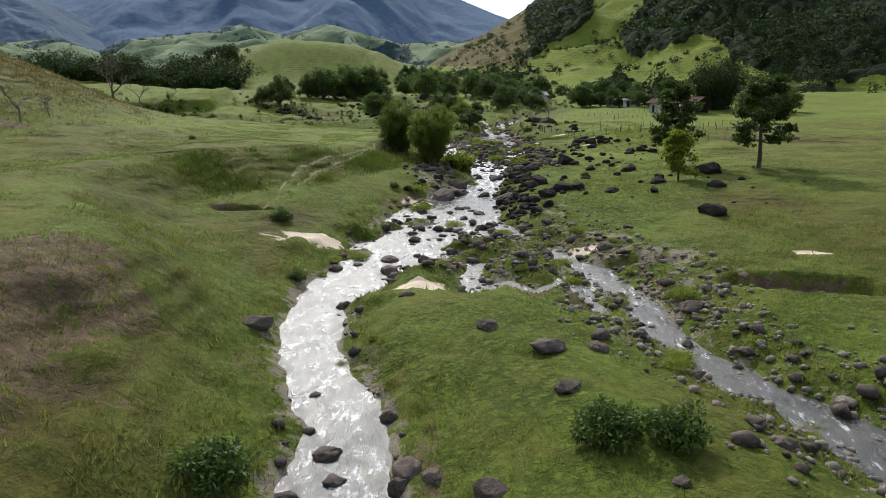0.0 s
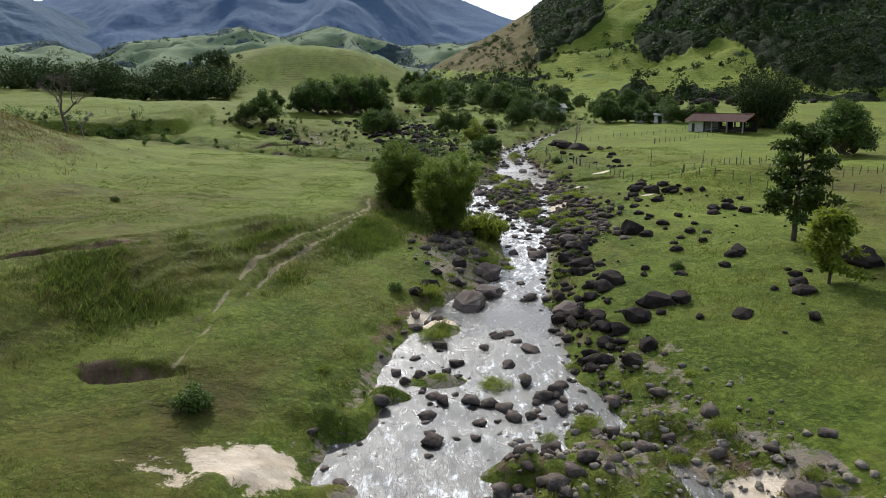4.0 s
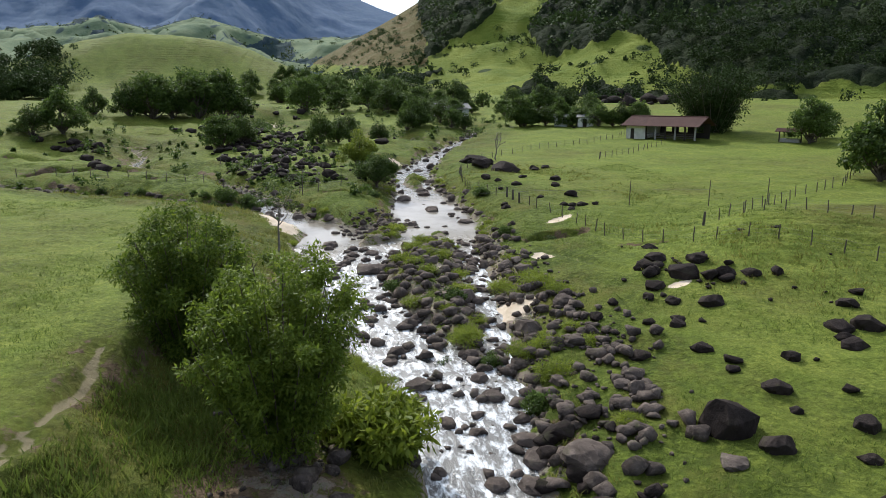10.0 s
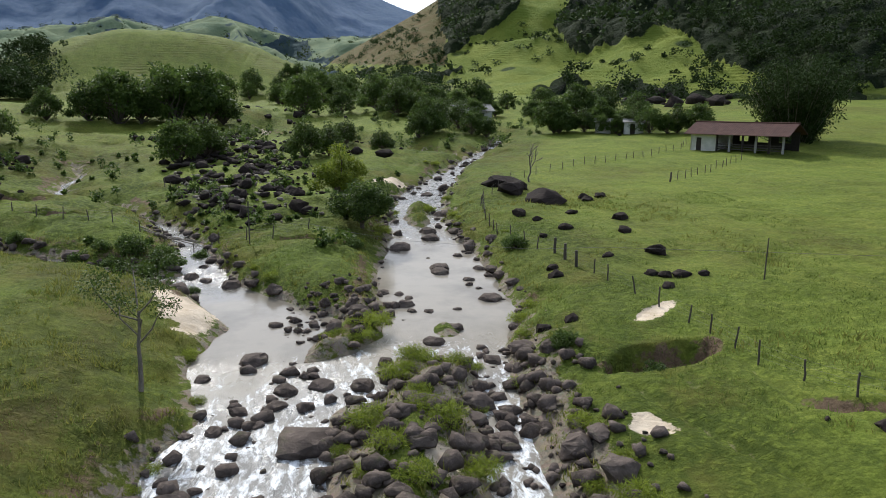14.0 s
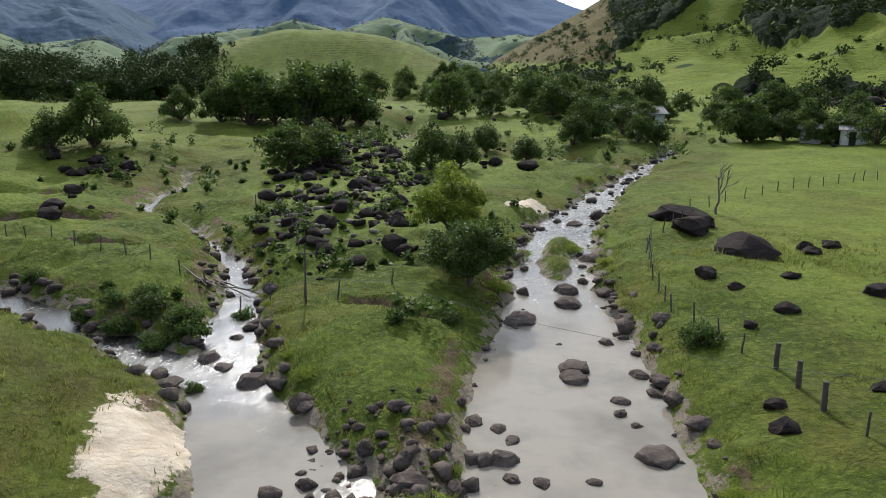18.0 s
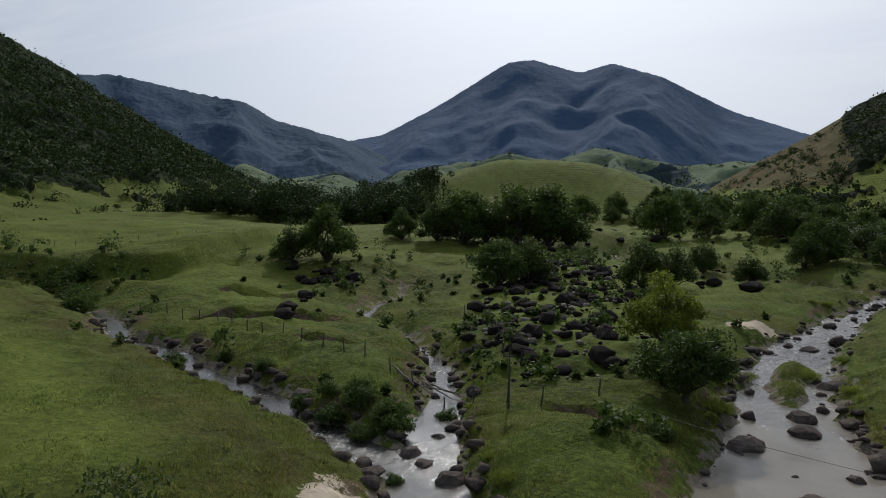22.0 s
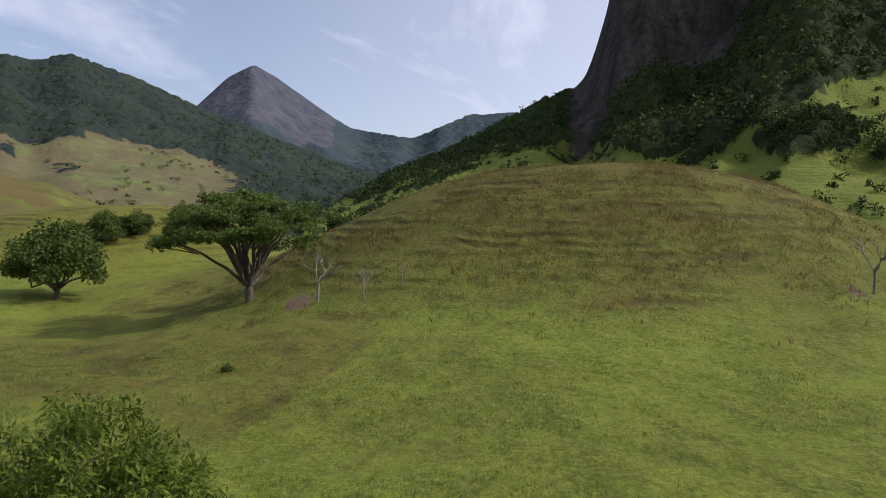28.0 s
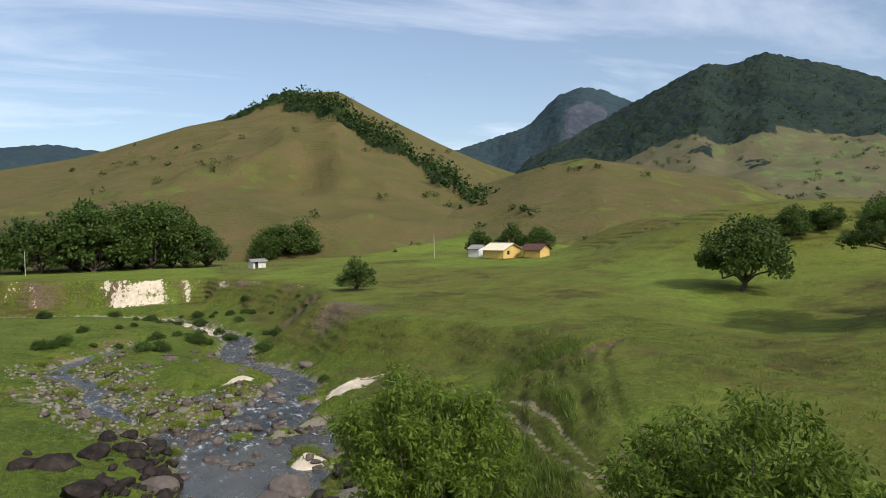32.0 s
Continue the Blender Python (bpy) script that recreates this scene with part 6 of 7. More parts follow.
# shrubs
wood, crown = bush(70, 1.5, 2.0, 2000, 0.16)
shrub = planted("shrub", at(-13.1, 56.6), wood, crown, BARK, LEAF_DARK, "dark rounded shrub in bank grass", "shrub", "bank shrubs")
SHRUBS = [(-12.7, 149.9, 1.0), (-9.8, 148.4, 0.9), (-8.2, 149.2, 1.1), (-11.2, 150.9, 1.2), (-15.6, 151.4, 0.9), (-13.9, 151.6, 0.8), (-31.7, 157.8, 1.0), (-22, 156.2, 0.9), (-27, 158.2, 0.8), (8.8, 103.5, 0.7), (-5.5, 143.6, 0.5), (-7.4, 20.6, 1.5), (5.5, 21.4, 1.3), (7.5, 21.0, 1.2), (-9.5, 44.5, 0.7), (-5.2, 75.5, 0.6), (9.3, 86, 0.8), (9.8, 98, 0.9), (6.2, 104, 0.8), (8.2, 112, 0.9),
          (4.6, 116, 0.8), (-9, 150, 1.2), (-12, 152, 1.1), (-7, 153.5, 0.8), (5.2, 151, 0.9), (7.5, 166, 1.0), (-60, 173, 2.2), (-66, 178, 2.0), (-54, 168, 1.8), (-72, 183, 2.2),
          (17.5, 148, 1.1), (15.5, 128, 0.8), (16, 79, 0.6), (18.5, 124, 0.6), (-32, 91, 0.5)]
for k, (x, y, s) in enumerate(SHRUBS):
    tagged(copy_thing(shrub, at(x, y, k * 77, s)), "green shrub in bank grass")
wood, crown = bush(71, 0.9, 2.4, 1500, 0.30, 0.10)
tuft = planted("grass_clump", at(11.3, 100.5), wood, crown, BARK, LEAF_FRESH, "tall pale green grass clump among stones", "grass clump", "grass clumps")
for k, (x, y, s) in enumerate(strew(70, (-10, 20), (24, 212), lambda x, y: fade(-0.6, 0.3, shore(x, y)) * fade(4.5, 0.8, shore(x, y)) * bare(x, y), 0.35, 1.0, 41)):
    copy_thing(tuft, at(x, y, k * 61, s))
for k, (x, y, s) in enumerate(strew(46, (1, 15), (98, 136), lambda x, y: fade(-0.2, 0.4, shore(x, y)), 0.45, 1.1, 46)):
    copy_thing(tuft, at(x, y, k * 47, s))
for k, (x, y, s) in enumerate(strew(40, (-8, 22), (10, 66), lambda x, y: fade(6, 0.5, channel(SIDE, x, y)), 0.3, 0.9, 42)):
    copy_thing(tuft, at(x, y, k * 53, s))
for k, (x, y, s) in enumerate(strew(50, (-40, 30), (-40, 12), lambda x, y: fade(18, 2, shore(x, y)), 0.6, 1.6, 43)):
    tagged(copy_thing(shrub, at(x, y, k * 53, s)), "brown-green shrub on rough river ground")


# ---- woods and grass as stuff ----
def wood_mass(name, spots, seed, leaf_size, count, label):
    rng_ = np.random.default_rng(seed)
    spots = np.array(spots)
    z = land(spots[:, 0], spots[:, 1])
    centres, radii = [], []
    for (x, y, h), g in zip(spots, z):
        for _ in range(7):
            r = h * rng_.uniform(0.16, 0.26)
            centres.append((x + rng_.normal(0, h * 0.20), y + rng_.normal(0, h * 0.20), g + h * rng_.uniform(0.2, 0.85)))
            radii.append((r, r, r * 0.8))
    ob = part(name, (*leaves(rng_, centres, radii, count, leaf_size, 0.7, 0.1, 0.6), False), LEAF_FOREST if "forest" in label else LEAF_DARK, None)
    return tagged(ob, label, "woodland", kind="stuff")


def belt(x, y):
    """Woods at the mountain's foot."""
    r, a = np.hypot(x - EYE_X, y - EYE_Y), np.degrees(np.arctan2(-(x - EYE_X), y - EYE_Y))
    inner = np.interp(a, [18, 24, 30, 38, 46, 55], [262, 235, 222, 235, 270, 330])
    return fade(inner - 4, inner + 14, r) * fade(inner + 110, inner + 70, r) * fade(22.5, 25, a) * fade(46, 38, a)


far = scatter(430, (-330, -30), (250, 480), belt, 6, 14, 81)
def slope_shrubs():
    rng_ = np.random.default_rng(88)
    centres, radii = [], []
    for x_, y_, z_, h_ in HILL_SHRUBS:
        for _ in range(4):
            r = h_ * rng_.uniform(0.25, 0.4)
            centres.append((x_ + rng_.normal(0, h_ * 0.3), y_ + rng_.normal(0, h_ * 0.3), z_ + h_ * rng_.uniform(0.1, 0.6)))
            radii.append((r, r, r * 0.8))
    ob = part("slope_shrubs", (*leaves(rng_, centres, radii, 90000, 0.85, 0.8, 0.1, 0.6), False), LEAF_FOREST, None)
    tagged(ob, "dark shrubs and small trees strewn over hillsides", "shrubs", kind="stuff")


def slope_trees(name, spots, clumps, count, leaf_size, label):
    """Crowns of the forest on the mountain sides."""
    rng_ = np.random.default_rng(89)
    centres, radii = [], []
    for x_, y_, z_, h_ in spots:
        for _ in range(clumps):
            r = h_ * rng_.uniform(0.20, 0.34)
            centres.append((x_ + rng_.normal(0, h_ * 0.2), y_ + rng_.normal(0, h_ * 0.2), z_ + h_ * rng_.uniform(0.25, 0.85)))
            radii.append((r, r, r * 0.85))
    ob = part(name, (*leaves(rng_, centres, radii, count, leaf_size, 0.85, 0.0, 0.75), False), LEAF_FOREST, None)
    tagged(ob, label, "forest", kind="stuff")


slope_shrubs()
reach = np.array([math.hypot(x_ - EYE_X, y_ - EYE_Y) for x_, y_, _, _ in HILL_TREES])
slope_trees("slope_forest", [t for t, r in zip(HILL_TREES, reach) if r > 340], 3, 200000, 2.0, "dark green forest canopy on the mountain sides")
slope_trees("slope_thicket", [t for t, r in zip(HILL_TREES, reach) if r <= 340], 5, 130000, 0.85, "dark green trees and thickets on the lower slopes")
wood_mass("valley_wood", far, 82, 0.8, 150000, "dark forest belt at the foot of the mountain")


def grove_west(x, y):
    return fade(1.1, 0.8, np.hypot((x + 205) / 46, (y - 215) / 20) + 0.3 * fbm(x, y, 30, 3, 9))


def rough_ground(x, y):
    return fade(0.6, 1.5, shore(x, y)) * np.clip(fade(0.0, 0.35, fbm(x, y, 16, 4, 67)) + 0.8 * fade(4, 1, shore(x, y)) + rock_field(x, y), 0, 1)


wood_mass("rough_scrub", np.concatenate([scatter(230, (-60, 12), (148, 240), rough_ground, 0.4, 2.2, 85), scatter(200, (-60, 60), (215, 320), rough_ground, 0.6, 3.5, 86),
          scatter(90, (-98, -60), (174, 190), lambda x, y: fade(1.2, 0.7, np.abs(y - 182.5) / 5), 0.8, 3.6, 87)]), 88, 0.34, 40000, "low dark scrub among rocks and banks")
wood_mass("west_wood", scatter(90, (-270, -140), (180, 250), grove_west, 3.5, 13, 83), 84, 1.1, 22000, "dark grove on the western slope")


def tufts(name, spots, seed, heights, spread_, blades, material, label):
    """Grass blades, a few to a tuft, as one mesh of thin triangles."""
    rng_ = np.random.default_rng(seed)
    n = len(spots) * blades
    base = np.repeat(spots, blades, 0)
    xy = base[:, :2] + rng_.normal(0, spread_, (n, 2))
    z = land(xy[:, 0], xy[:, 1]) - 0.03
    h = np.repeat(rng_.uniform(*heights, len(spots)) * spots[:, 2], blades) * rng_.uniform(0.6, 1.2, n)
    a = rng_.uniform(0, 6.28, n)
    wide = h * 0.07 + 0.010
    lean = rng_.normal(0, 0.42, (n, 2)) * h[:, None]
    foot = np.stack([xy[:, 0], xy[:, 1], z], -1)
    off = np.stack([np.cos(a) * wide, np.sin(a) * wide, np.zeros(n)], -1)
    tip = foot + np.stack([lean[:, 0], lean[:, 1], h], -1)
    ob = part(name, (np.stack([foot - off, foot + off, tip], 1).reshape(-1, 3), np.arange(n * 3).reshape(-1, 3), False), material, None)
    return tagged(ob, label, "grass", kind="stuff")


GRASS = leaf_material("grass_blades", (0.060, 0.104, 0.018), (0.220, 0.275, 0.056), 0.45)
# long bank grass; its green is darkened to carry the steep slope's shade
GRASS_BANK = leaf_material("bank_grass_blades", (0.052, 0.088, 0.013), (0.150, 0.192, 0.032), 0.42)
GRASS_HILL = leaf_material("brown_grass_blades", (0.098, 0.082, 0.022), (0.185, 0.152, 0.044), 0.4)
GRASS_DRY = leaf_material("dry_grass_blades", (0.13, 0.155, 0.028), (0.27, 0.26, 0.065), 0.45)


def off_track(x, y):
    d = np.full_like(x, 9.0)
    for points in TRACKS:
        d = np.minimum(d, polyline_distance(points, x, y))
    return fade(0.5, 1.0, d)


def turf(x, y):
    return off_track(x, y) * fade(0.4, 1.2, shore(x, y)) * fade(-0.25, 0.3, fbm(x, y, 5, 3, 61)) * bare(x, y)


def rank(x, y):
    d, (step, e) = shore(x, y), terrace_step(x, y)
    slope = fade(-8, -5, e) * fade(1.5, -1, e)
    return off_track(x, y) * bare(x, y) * np.clip(fade(0.3, 0.8, d) * (fade(3.5, 0.8, d) * 0.5 + slope * 0.55 * fade(-0.2, 0.3, fbm(x, y, 4, 3, 63)) + 0.5 * fade(0.0, 0.4, fbm(x, y, 9, 3, 64)) * (x > 9)), 0, 1)


tufts("pasture_grass", scatter(52000, (-42, 42), (17, 165), turf, 0.6, 1.2, 91), 92, (0.10, 0.24), 0.16, 6, GRASS, "short grazed green pasture grass")
tufts("rank_grass", scatter(12000, (-30, 34), (17, 170), rank, 0.6, 1.3, 93), 94, (0.18, 0.40), 0.20, 8, GRASS_DRY, "tall tussocky yellow-green bank grass")


def bank_slope(x, y):
    e = terrace_step(x, y)[1]
    return off_track(x, y) * bare(x, y) * fade(-8, -6, e) * fade(1.0, -1.2, e) * fade(60, 70, y) * fade(104, 96, y) * fade(-0.35, 0.35, fbm(x, y, 5, 4, 62)) * fade(0.3, 0.8, shore(x, y))


tufts("bank_grass", scatter(9000, (-30, 2), (58, 104), bank_slope, 0.6, 1.3, 97), 98, (0.25, 0.55), 0.2, 6, GRASS_BANK, "long green grass on the stream bank, darkened for the slope's shade")
hillside = lambda x, y: np.exp(-(np.hypot((x + 101) / 57, (y - 107) / 50) * 1.15) ** 6) * fade(-0.4, 0.3, fbm(x, y, 6, 3, 66))
tufts("hill_grass", scatter(13000, (-112, -40), (50, 160), hillside, 0.7, 1.4, 95), 96, (0.25, 0.5), 0.3, 5, GRASS_HILL, "tall dry grass over the round hill")

# ---- buildings ----
WALL_WHITE = plain_material("whitewash", (0.62, 0.60, 0.55), 0.85, 0.2, 1.2)
WALL_YELLOW = plain_material("yellow_plaster", (0.62, 0.42, 0.13), 0.8, 0.12, 1.0)
ROOF_RED = plain_material("old_clay_tile", (0.090, 0.044, 0.034), 0.9, 0.4, 1.6)
ROOF_CREAM = plain_material("cream_roof_sheet", (0.62, 0.53, 0.38), 0.6, 0.12, 1.0)
ROOF_GREY = plain_material("grey_fibre_sheet", (0.24, 0.23, 0.22), 0.8, 0.3, 1.2)
DARK_WOOD = plain_material("dark_timber", (0.045, 0.036, 0.03), 0.85, 0.3, 3)
CONCRETE = plain_material("concrete", (0.36, 0.34, 0.31), 0.85, 0.2, 2)
GLASS = plain_material("window_glass", (0.02, 0.025, 0.03), 0.1, 0.1, 2, 0.0, 0.6)


def roof_slope(length, run, rise, pitch_=0.34, thick=0.07, sign=1):
    """One corrugated roof slope from ridge to eave, with thickness."""
    n = int(length / pitch_) * 4
    x = np.linspace(-length / 2, length / 2, n + 1)
    wave = 0.035 * np.sin(x / pitch_ * 2 * np.pi)
    verts, faces = [], []
    for t in (0, 0.34, 0.67, 1):
        verts.append(np.stack([x, np.full(n + 1, sign * run * t), rise * (1 - t) + wave + (0.02 if t in (0.34, 0.67) else 0)], -1))
    top = np.concatenate(verts)
    low = top - np.array([0, 0, thick])
    for r in range(3):
        for k in range(n):
            a = r * (n + 1) + k
            faces.append((a, a + 1, a + n + 2, a + n + 1))
            b = a + 4 * (n + 1)
            faces.append((b + n + 1, b + n + 2, b + 1, b))
    e, s = 3 * (n + 1), 4 * (n + 1)
    for k in range(n):
        faces.append((e + k, e + k + 1, s + e + k + 1, s + e + k))
    for c in (0, n):
        for r in range(3):
            a = r * (n + 1) + c
            faces.append((a, a + n + 1, s + a + n + 1, s + a))
    return np.concatenate([top, low]), np.array(faces)


def wall_with_holes(length, height, thick, holes):
    """A wall along x from 0, with openings (x0, x1, z0, z1) through it."""
    xs = sorted({0, length, *[v for h in holes for v in h[:2]]})
    zs = sorted({0, height, *[v for h in holes for v in h[2:]]})
    bm = bmesh.new()
    for x0, x1 in zip(xs, xs[1:]):
        for z0, z1 in zip(zs, zs[1:]):
            if not any(h[0] <= x0 and x1 <= h[1] and h[2] <= z0 and z1 <= h[3] for h in holes):
                box(bm, (x0, 0, z0), (x1, thick, z1))
    bmesh.ops.remove_doubles(bm, verts=bm.verts, dist=0.0005)
    return bm


def cottage(name, m, size, rise, wall_mat, roof_mat, label, openings, eave=0.6, category="house"):
    """Walls on four sides with openings, gables, a two-slope roof, doors and windows."""
    length, depth, height = size
    root = thing(name, m, label, category)
    sides = {"front": pose(-length / 2, -depth / 2, 0), "back": pose(length / 2, depth / 2, 0, 0, 0, 180),
             "right": pose(length / 2, -depth / 2, 0, 0, 0, 90), "left": pose(-length / 2, depth / 2, 0, 0, 0, -90)}
    for side, place in sides.items():
        span_ = length if side in ("front", "back") else depth
        holes = [o[1:] for o in openings if o[0] == side]
        bm = wall_with_holes(span_, height, 0.18, holes)
        if side in ("left", "right"):
            a = [bm.verts.new(c) for c in ((0, 0, height), (span_, 0, height), (span_ / 2, 0, height + rise))]
            b = [bm.verts.new(c) for c in ((0, 0.18, height), (span_, 0.18, height), (span_ / 2, 0.18, height + rise))]
            for f in ((a[0], a[1], a[2]), (b[2], b[1], b[0]), (a[0], b[0], b[1], a[1]), (a[1], b[1], b[2], a[2]), (a[2], b[2], b[0], a[0])):
                bm.faces.new(f)
        bmesh.ops.transform(bm, matrix=place, verts=bm.verts)
        part("wall", bm, wall_mat, root)
        for x0, x1, z0, z1 in holes:
            is_door = z0 < 0.1
            ob = part("door" if is_door else "window", boxes(((x0, 0.06, z0), (x1, 0.11, z1))), DARK_WOOD if is_door else GLASS, root)
            ob.data.transform(place)
            rim = boxes(((x0 - 0.06, -0.03, z0), (x0, 0.03, z1)), ((x1, -0.03, z0), (x1 + 0.06, 0.03, z1)), ((x0 - 0.06, -0.03, z1), (x1 + 0.06, 0.03, z1 + 0.07)))
            rim_ob = part("frame", rim, DARK_WOOD, ob)
            rim_ob.data.transform(place)
    run, drop = depth / 2 + eave, rise * eave / (depth / 2)
    for sign in (1, -1):
        v, f = roof_slope(length + 2 * eave, run, rise + drop, sign=sign)
        part("roof", (v + np.array([0, 0, height - drop + 0.10]), f, False), roof_mat, root)
    part("ridge", tube([(-length / 2 - eave, 0, height + rise + 0.12), (length / 2 + eave, 0, height + rise + 0.12)], [0.12, 0.12], 8), roof_mat, root)
    return root


def barn():
    """Long open cattle shed with a walled room at one end."""
    x, y = 65.3, 199.4
    root = thing("barn", pose(x, y, gh(x, y) - 0.15, 0, 0, -50), "long old cattle barn with a red-brown tiled roof", "barn")
    length, depth, height = 14.0, 7.0, 2.7
    room = wall_with_holes(4.0, height, 0.2, [(0.9, 1.7, 0.0, 2.0)])
    bmesh.ops.transform(room, matrix=pose(-length / 2, -depth / 2, 0), verts=room.verts)
    part("room_front", room, WALL_WHITE, root)
    part("room_side", boxes(((-length / 2, -depth / 2, 0), (-length / 2 + 0.2, depth / 2, height)), ((-length / 2 + 3.8, -depth / 2 + 0.2, 0), (-length / 2 + 4, depth / 2, height))), WALL_WHITE, root)
    part("door", boxes(((-length / 2 + 0.9, -depth / 2 + 0.06, 0), (-length / 2 + 1.7, -depth / 2 + 0.12, 2.0))), DARK_WOOD, root)
    part("back_wall", wall_shift(wall_with_holes(10.0, height, 0.18, [(1.0, 2.4, 1.3, 2.3), (3.8, 5.6, 1.2, 2.4), (7.0, 8.8, 1.2, 2.4)]), -length / 2 + 4, depth / 2 - 0.2), DARK_WOOD, root)
    for k in range(6):
        px = -length / 2 + 4.1 + k * 1.94
        part("post", boxes(((px - 0.14, -depth / 2, 0), (px + 0.14, -depth / 2 + 0.28, height)), bevel=0.02), CONCRETE if k % 2 else DARK_WOOD, root)
    for k in range(5):
        px = -length / 2 + 4.3 + k * 1.94
        part("rail", boxes(*[((px, -depth / 2 + 0.08, z), (px + 1.6, -depth / 2 + 0.14, z + 0.14)) for z in (0.35, 0.7, 1.05)]), WOOD_OLD, root)
    part("beam", boxes(((-length / 2, -depth / 2, height), (length / 2, -depth / 2 + 0.2, height + 0.2)), ((-length / 2, depth / 2 - 0.2, height), (length / 2, depth / 2, height + 0.2))), DARK_WOOD, root)
    for sign in (1, -1):
        v, f = roof_slope(length + 1.6, depth / 2 + 0.9, 1.7, sign=sign)
        part("roof", (v + np.array([0, 0, height - 0.1]), f, False), ROOF_RED, root)
    part("ridge", tube([(-length / 2 - 0.8, 0, height + 1.63), (length / 2 + 0.8, 0, height + 1.63)], [0.13, 0.13], 8), ROOF_RED, root)


def wall_shift(bm, dx, dy):
    bmesh.ops.translate(bm, vec=(dx, dy, 0), verts=bm.verts)
    return bm


barn()
x, y = 84.0, 188.5
trough = thing("feed_shelter", pose(x, y, gh(x, y), 0, 0, -50), "small roofed cattle feeding trough", "shelter")
for sx_ in (-1.9, 1.9):
    part("post", boxes(((sx_ - 0.1, -0.1, -0.2), (sx_ + 0.1, 0.1, 2.1)), bevel=0.02), DARK_WOOD, trough)
part("trough", boxes(((-1.7, -0.4, 0), (1.7, 0.4, 0.7)), bevel=0.04), CONCRETE, trough)
for sign in (1, -1):
    v, f = roof_slope(4.8, 1.3, 0.6, sign=sign)
    part("roof", (v + np.array([0, 0, 2.0]), f, False), ROOF_RED, trough)

cottage("farmhouse", at(33, 264, 8), (9.0, 5.5, 2.5), 1.1, WALL_WHITE, ROOF_GREY, "white farmhouse with a grey sheet roof among trees", [("front", 1.0, 1.9, 1.0, 1.9), ("front", 3.4, 4.2, 0.0, 2.0), ("front", 6.0, 7.0, 1.0, 1.9), ("left", 2, 3, 1, 1.9)])
cottage("farm_shed", at(59.3, 229, -20), (3.6, 3.0, 2.3), 0.4, WALL_WHITE, ROOF_GREY, "small white flat-roofed farm shed", [("front", 1.2, 2.0, 0.0, 1.9)], 0.3, "shed")
cottage("farm_shed", at(54.6, 233, -20), (3.0, 3.0, 2.3), 0.4, WALL_WHITE, ROOF_GREY, "small grey-white shed behind bushes", [("front", 0.9, 1.7, 0.9, 1.7)], 0.3, "shed")
cottage("yellow_house", at(-82.5, -54, 118 - 180), (6.5, 8.5, 2.4), 1.5, WALL_YELLOW, ROOF_CREAM, "yellow house with a cream gabled roof", [("front", 1.0, 1.9, 0.0, 2.0), ("front", 3.5, 4.5, 1.0, 2.0), ("left", 2.0, 3.0, 1.0, 2.0)], 0.7)
cottage("yellow_annex", at(-89.5, -47.5, 118 - 180), (5.0, 5.0, 2.3), 1.2, WALL_YELLOW, ROOF_RED, "yellow annex with a red-brown tiled roof", [("front", 1.2, 2.4, 0.0, 2.1), ("right", 1.5, 2.4, 1.0, 2.0)], 0.7)
cottage("white_cottage", at(-82, -68, 118 - 180), (3.6, 4.2, 2.5), 0.9, WALL_WHITE, ROOF_GREY, "small white cottage beside a yellow house", [("front", 1.2, 2.0, 0.0, 2.0)], 0.4)
cottage("red_shed", at(-84, -61.5, 118 - 180), (3.6, 3.8, 1.9), 0.8, WALL_WHITE, ROOF_RED, "low shed with a dark red tiled roof", [("front", 1.0, 2.4, 0.0, 1.8)], 0.4, "shed")
cottage("corral_shed", at(-23, -92, 20), (4.2, 3.0, 2.1), 0.5, WALL_WHITE, ROOF_GREY, "small white shed with a pale sheet roof in a corral", [("back", 0.8, 1.6, 0.0, 1.9)], 0.5, "shed")


# ---- fences, poles and wires ----
def post_mesh(height, thick, seed):
    rng_ = np.random.default_rng(seed)
    v, f = tube(bent(rng_, (0, 0, -0.3), (rng_.normal(0, 0.03), rng_.normal(0, 0.03), height), 5, 0.012), np.array([1, 0.95, 0.97, 0.9, 0.86]) * thick, 7)
    cap = len(v)
    v = np.concatenate([v, [[*v[-7:].mean(0)[:2], height + 0.02]]])
    f = np.concatenate([f, [(cap - 7 + k, cap - 7 + (k + 1) % 7, cap, cap) for k in range(7)]])
    data = bpy.data.meshes.new("post")
    bm_ = bmesh.new()
    vs = [bm_.verts.new(c) for c in v]
    for q in f:
        bm_.faces.new([vs[i] for i in dict.fromkeys(q)])
    bm_.to_mesh(data)
    bm_.free()
    data.materials.append(WOOD_OLD)
    return data


POSTS = [post_mesh(0.94 + 0.06 * k, 0.048, 5 + k) for k in range(4)]
STRONG_POST = post_mesh(1.12, 0.115, 19)


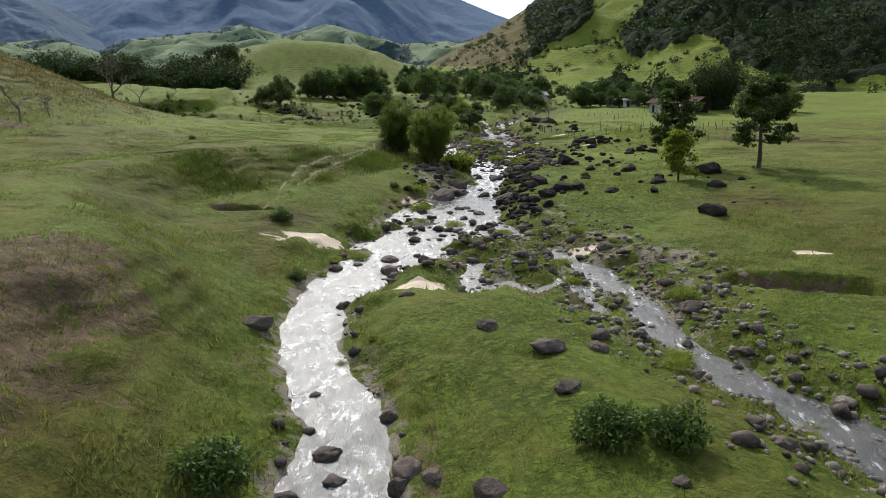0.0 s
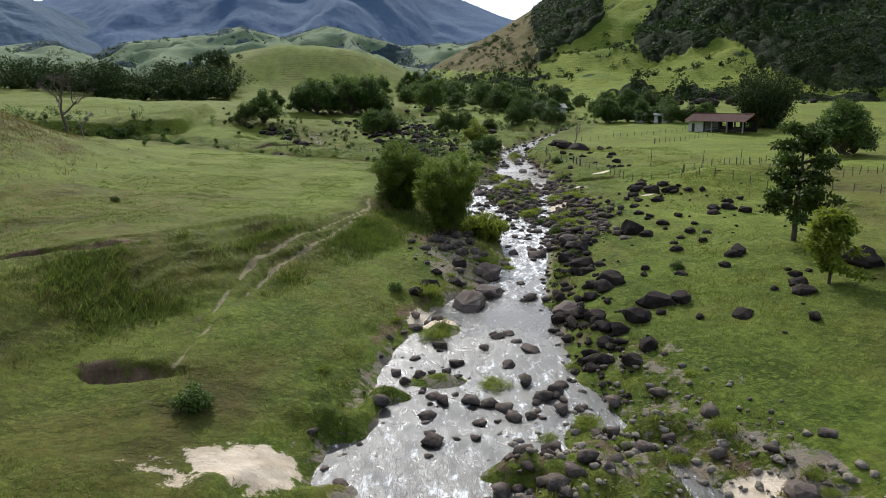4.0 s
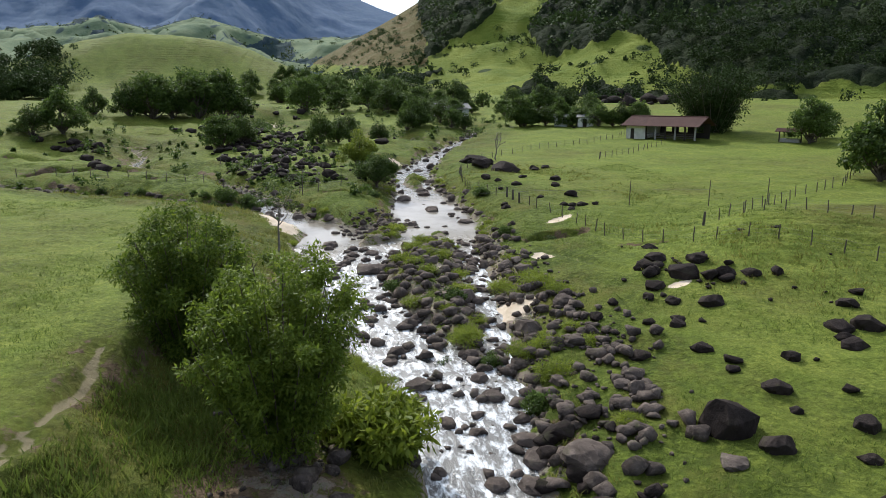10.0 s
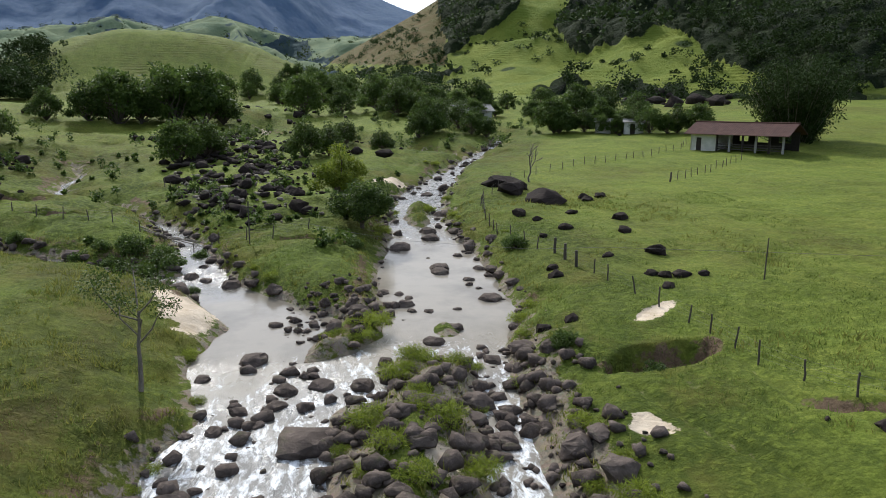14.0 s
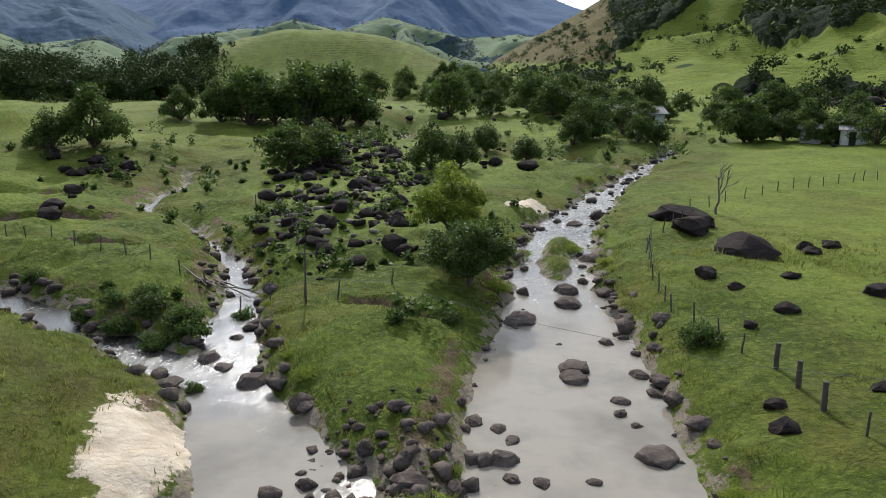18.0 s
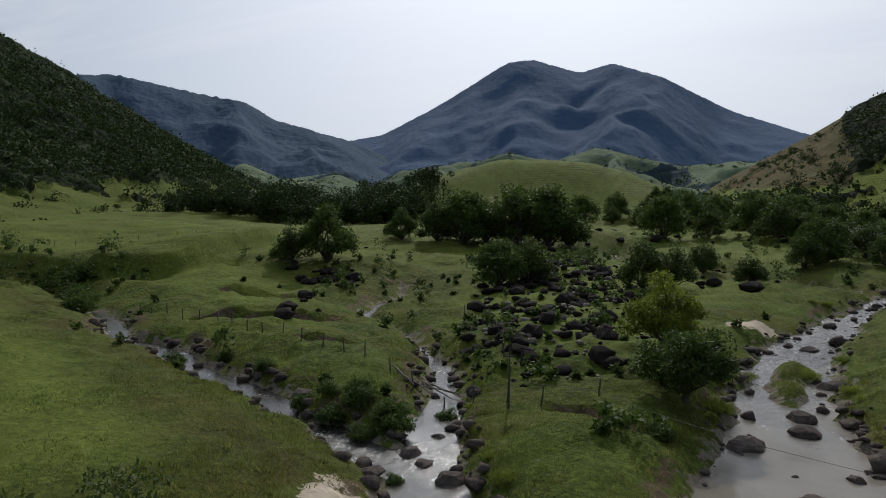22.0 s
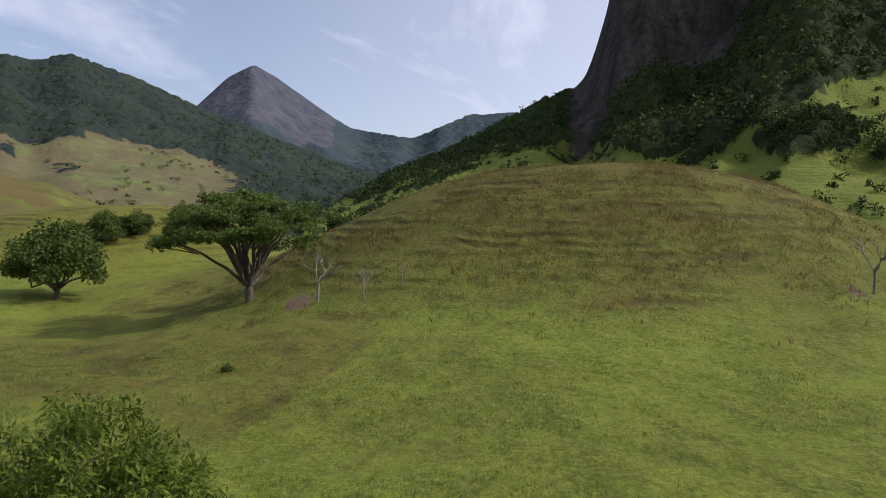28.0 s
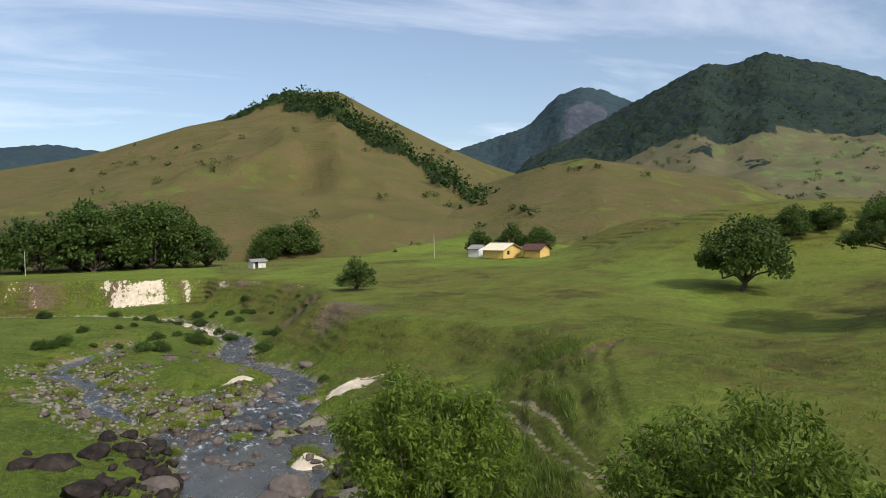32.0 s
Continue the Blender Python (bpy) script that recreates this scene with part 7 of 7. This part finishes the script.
def fence(points, gap, label, wires=3, strong=()):
    """Posts along a line of places, with wires between them."""
    root = thing("fence", pose(points[0][0], points[0][1], 0), label, "fence", "wire fences")
    rng_ = np.random.default_rng(int(abs(points[0][0]) * 10 + 3))
    spots = []
    for (ax, ay), (bx, by) in zip(points, points[1:]):
        n = max(1, round(math.hypot(bx - ax, by - ay) / gap))
        spots += [(ax + (bx - ax) * k / n, ay + (by - ay) * k / n) for k in range(n)]
    spots.append(points[-1])
    tops = []
    for k, (x_, y_) in enumerate(spots):
        x_, y_ = x_ + rng_.normal(0, 0.08), y_ + rng_.normal(0, 0.08)
        near = any(math.hypot(x_ - a, y_ - b) < gap * 0.5 for a, b in strong)
        ob = new("post", STRONG_POST if near else POSTS[k % 4])
        ob.parent = root
        z_ = gh(x_, y_)
        ob.matrix_basis = pose(x_ - points[0][0], y_ - points[0][1], z_, rng_.normal(0, 3), rng_.normal(0, 3), rng_.uniform(0, 360))
        tops.append((x_ - points[0][0], y_ - points[0][1], z_))
    for h in np.linspace(0.32, 0.88, wires):
        part("wire", tube([(a, b, c + h) for a, b, c in tops], [0.0045] * len(tops), 3), WIRE, root)
    return root


fence([(23.5, 176), (19.2, 170), (17.9, 164.7), (17.3, 158.5), (17.2, 152.5), (18.4, 148), (19.6, 144.4), (20.2, 140.4), (20.8, 136.5), (21.3, 133.5), (22.1, 128.5), (22.7, 123), (24.8, 116.5), (29.5, 113.5), (36, 109), (46, 104)], 2.1,
      "wooden post and wire fence along the stream", strong=((19.6, 144.4), (20.2, 141.4)))
fence([(30, 120.5), (34, 121.5), (38.3, 119.5), (41.6, 114), (47, 113), (56, 118)], 1.6, "old post fence of a small corral", strong=((30, 120.5),))
fence([(34, 121.5), (46, 132), (55, 137), (64, 146)], 2.2, "post and wire fence across pasture")
fence([(41.2, 172.5), (47, 177.5), (53, 183), (59, 189)], 1.9, "post and wire fence leading to a barn", strong=((41.2, 172.5),))
fence([(24.5, 181), (28.7, 184.5), (35.2, 189.7), (42.6, 193.7), (50, 198.5), (57, 203.5), (60, 208)], 2.4, "post and wire fence below farm buildings")
fence([(-48, 170), (-35, 166.5), (-25, 162.5), (-17.4, 159.3), (-10.4, 156), (-1.2, 152.8), (1.5, 155)], 2.6, "old post and wire fence along a side stream")
fence([(-6.7, 163.5), (-8.3, 168.2), (-12, 175), (-16.5, 181)], 2.0, "post and wire fence running up a slope")
fence([(-100, 176), (-88, 196), (-72, 214), (-60, 226)], 3.0, "post and wire fence on the far pasture")
fence([(-22, -86), (-13, -88), (-12, -96), (-30, -98), (-33, -88), (-22, -86)], 1.6, "grey timber corral fence", 4)

POLE = plain_material("pale_pole", (0.42, 0.40, 0.37), 0.8, 0.2, 2)
for x, y, h, label in ((-3.0, 152.7, 3.4, "leaning weathered wooden pole holding a wire"), (-75, -84, 7.0, "pale concrete power pole in a meadow"), (36, -100, 6.5, "pale leaning power pole beside trees"),
                       (29.5, 134, 2.5, "thin wooden pole in pasture"), (36.5, 131.5, 2.5, "thin wooden pole in pasture"), (41, 129, 2.5, "thin wooden pole in pasture")):
    root = thing("pole", pose(x, y, gh(x, y) - 0.2, 0, 0, 0), label, "pole")
    part("shaft", tube([(0, 0, 0), (0.02, 0, h / 2), (0.05, 0, h + 0.2)], [0.012 + 0.014 * h, 0.012 + 0.012 * h, 0.010 + 0.011 * h], 8), POLE if h > 4 else WOOD_OLD, root)
    if h > 3:
        part("crossbar", boxes(((-0.35, -0.03, h - 0.3), (0.4, 0.03, h - 0.22))), WOOD_OLD, root)
span_line = [(-3.0, 152.7, gh(-3, 152.7) + 1.6), (1.9, 152.3, 7.45), (5.4, 150.6, 6.95), (9.2, 148.6, 6.65), (13.6, 145.8, 6.75), (17.5, 143, 6.95), (22.1, 140.6, 7.45), (36.5, 131.5, gh(36.5, 131.5) + 1.6)]
tagged(part("span_wire", tube(span_line, [0.010] * 8, 4), WIRE, None), "thin pale wire strung across the stream", "wire")
# cut poles lying beside the brook
rng = np.random.default_rng(77)
for k in range(6):
    x, y = -11.5 + 0.5 * k, 156.8 + 0.25 * k
    ob = part("cut_pole", tube(bent(rng, (-2.2, 0, 0.1), (2.2, 0, 0.16), 5, 0.01), [0.05, 0.05, 0.045, 0.04, 0.03], 6), BARK_PALE, None)
    ob.matrix_basis = pose(x, y, gh(x, y) + 0.15 + 0.04 * k, 0, 6, -35 + rng.normal(0, 9))
    tagged(ob, "pale cut pole lying on grass", "pole", "cut poles")
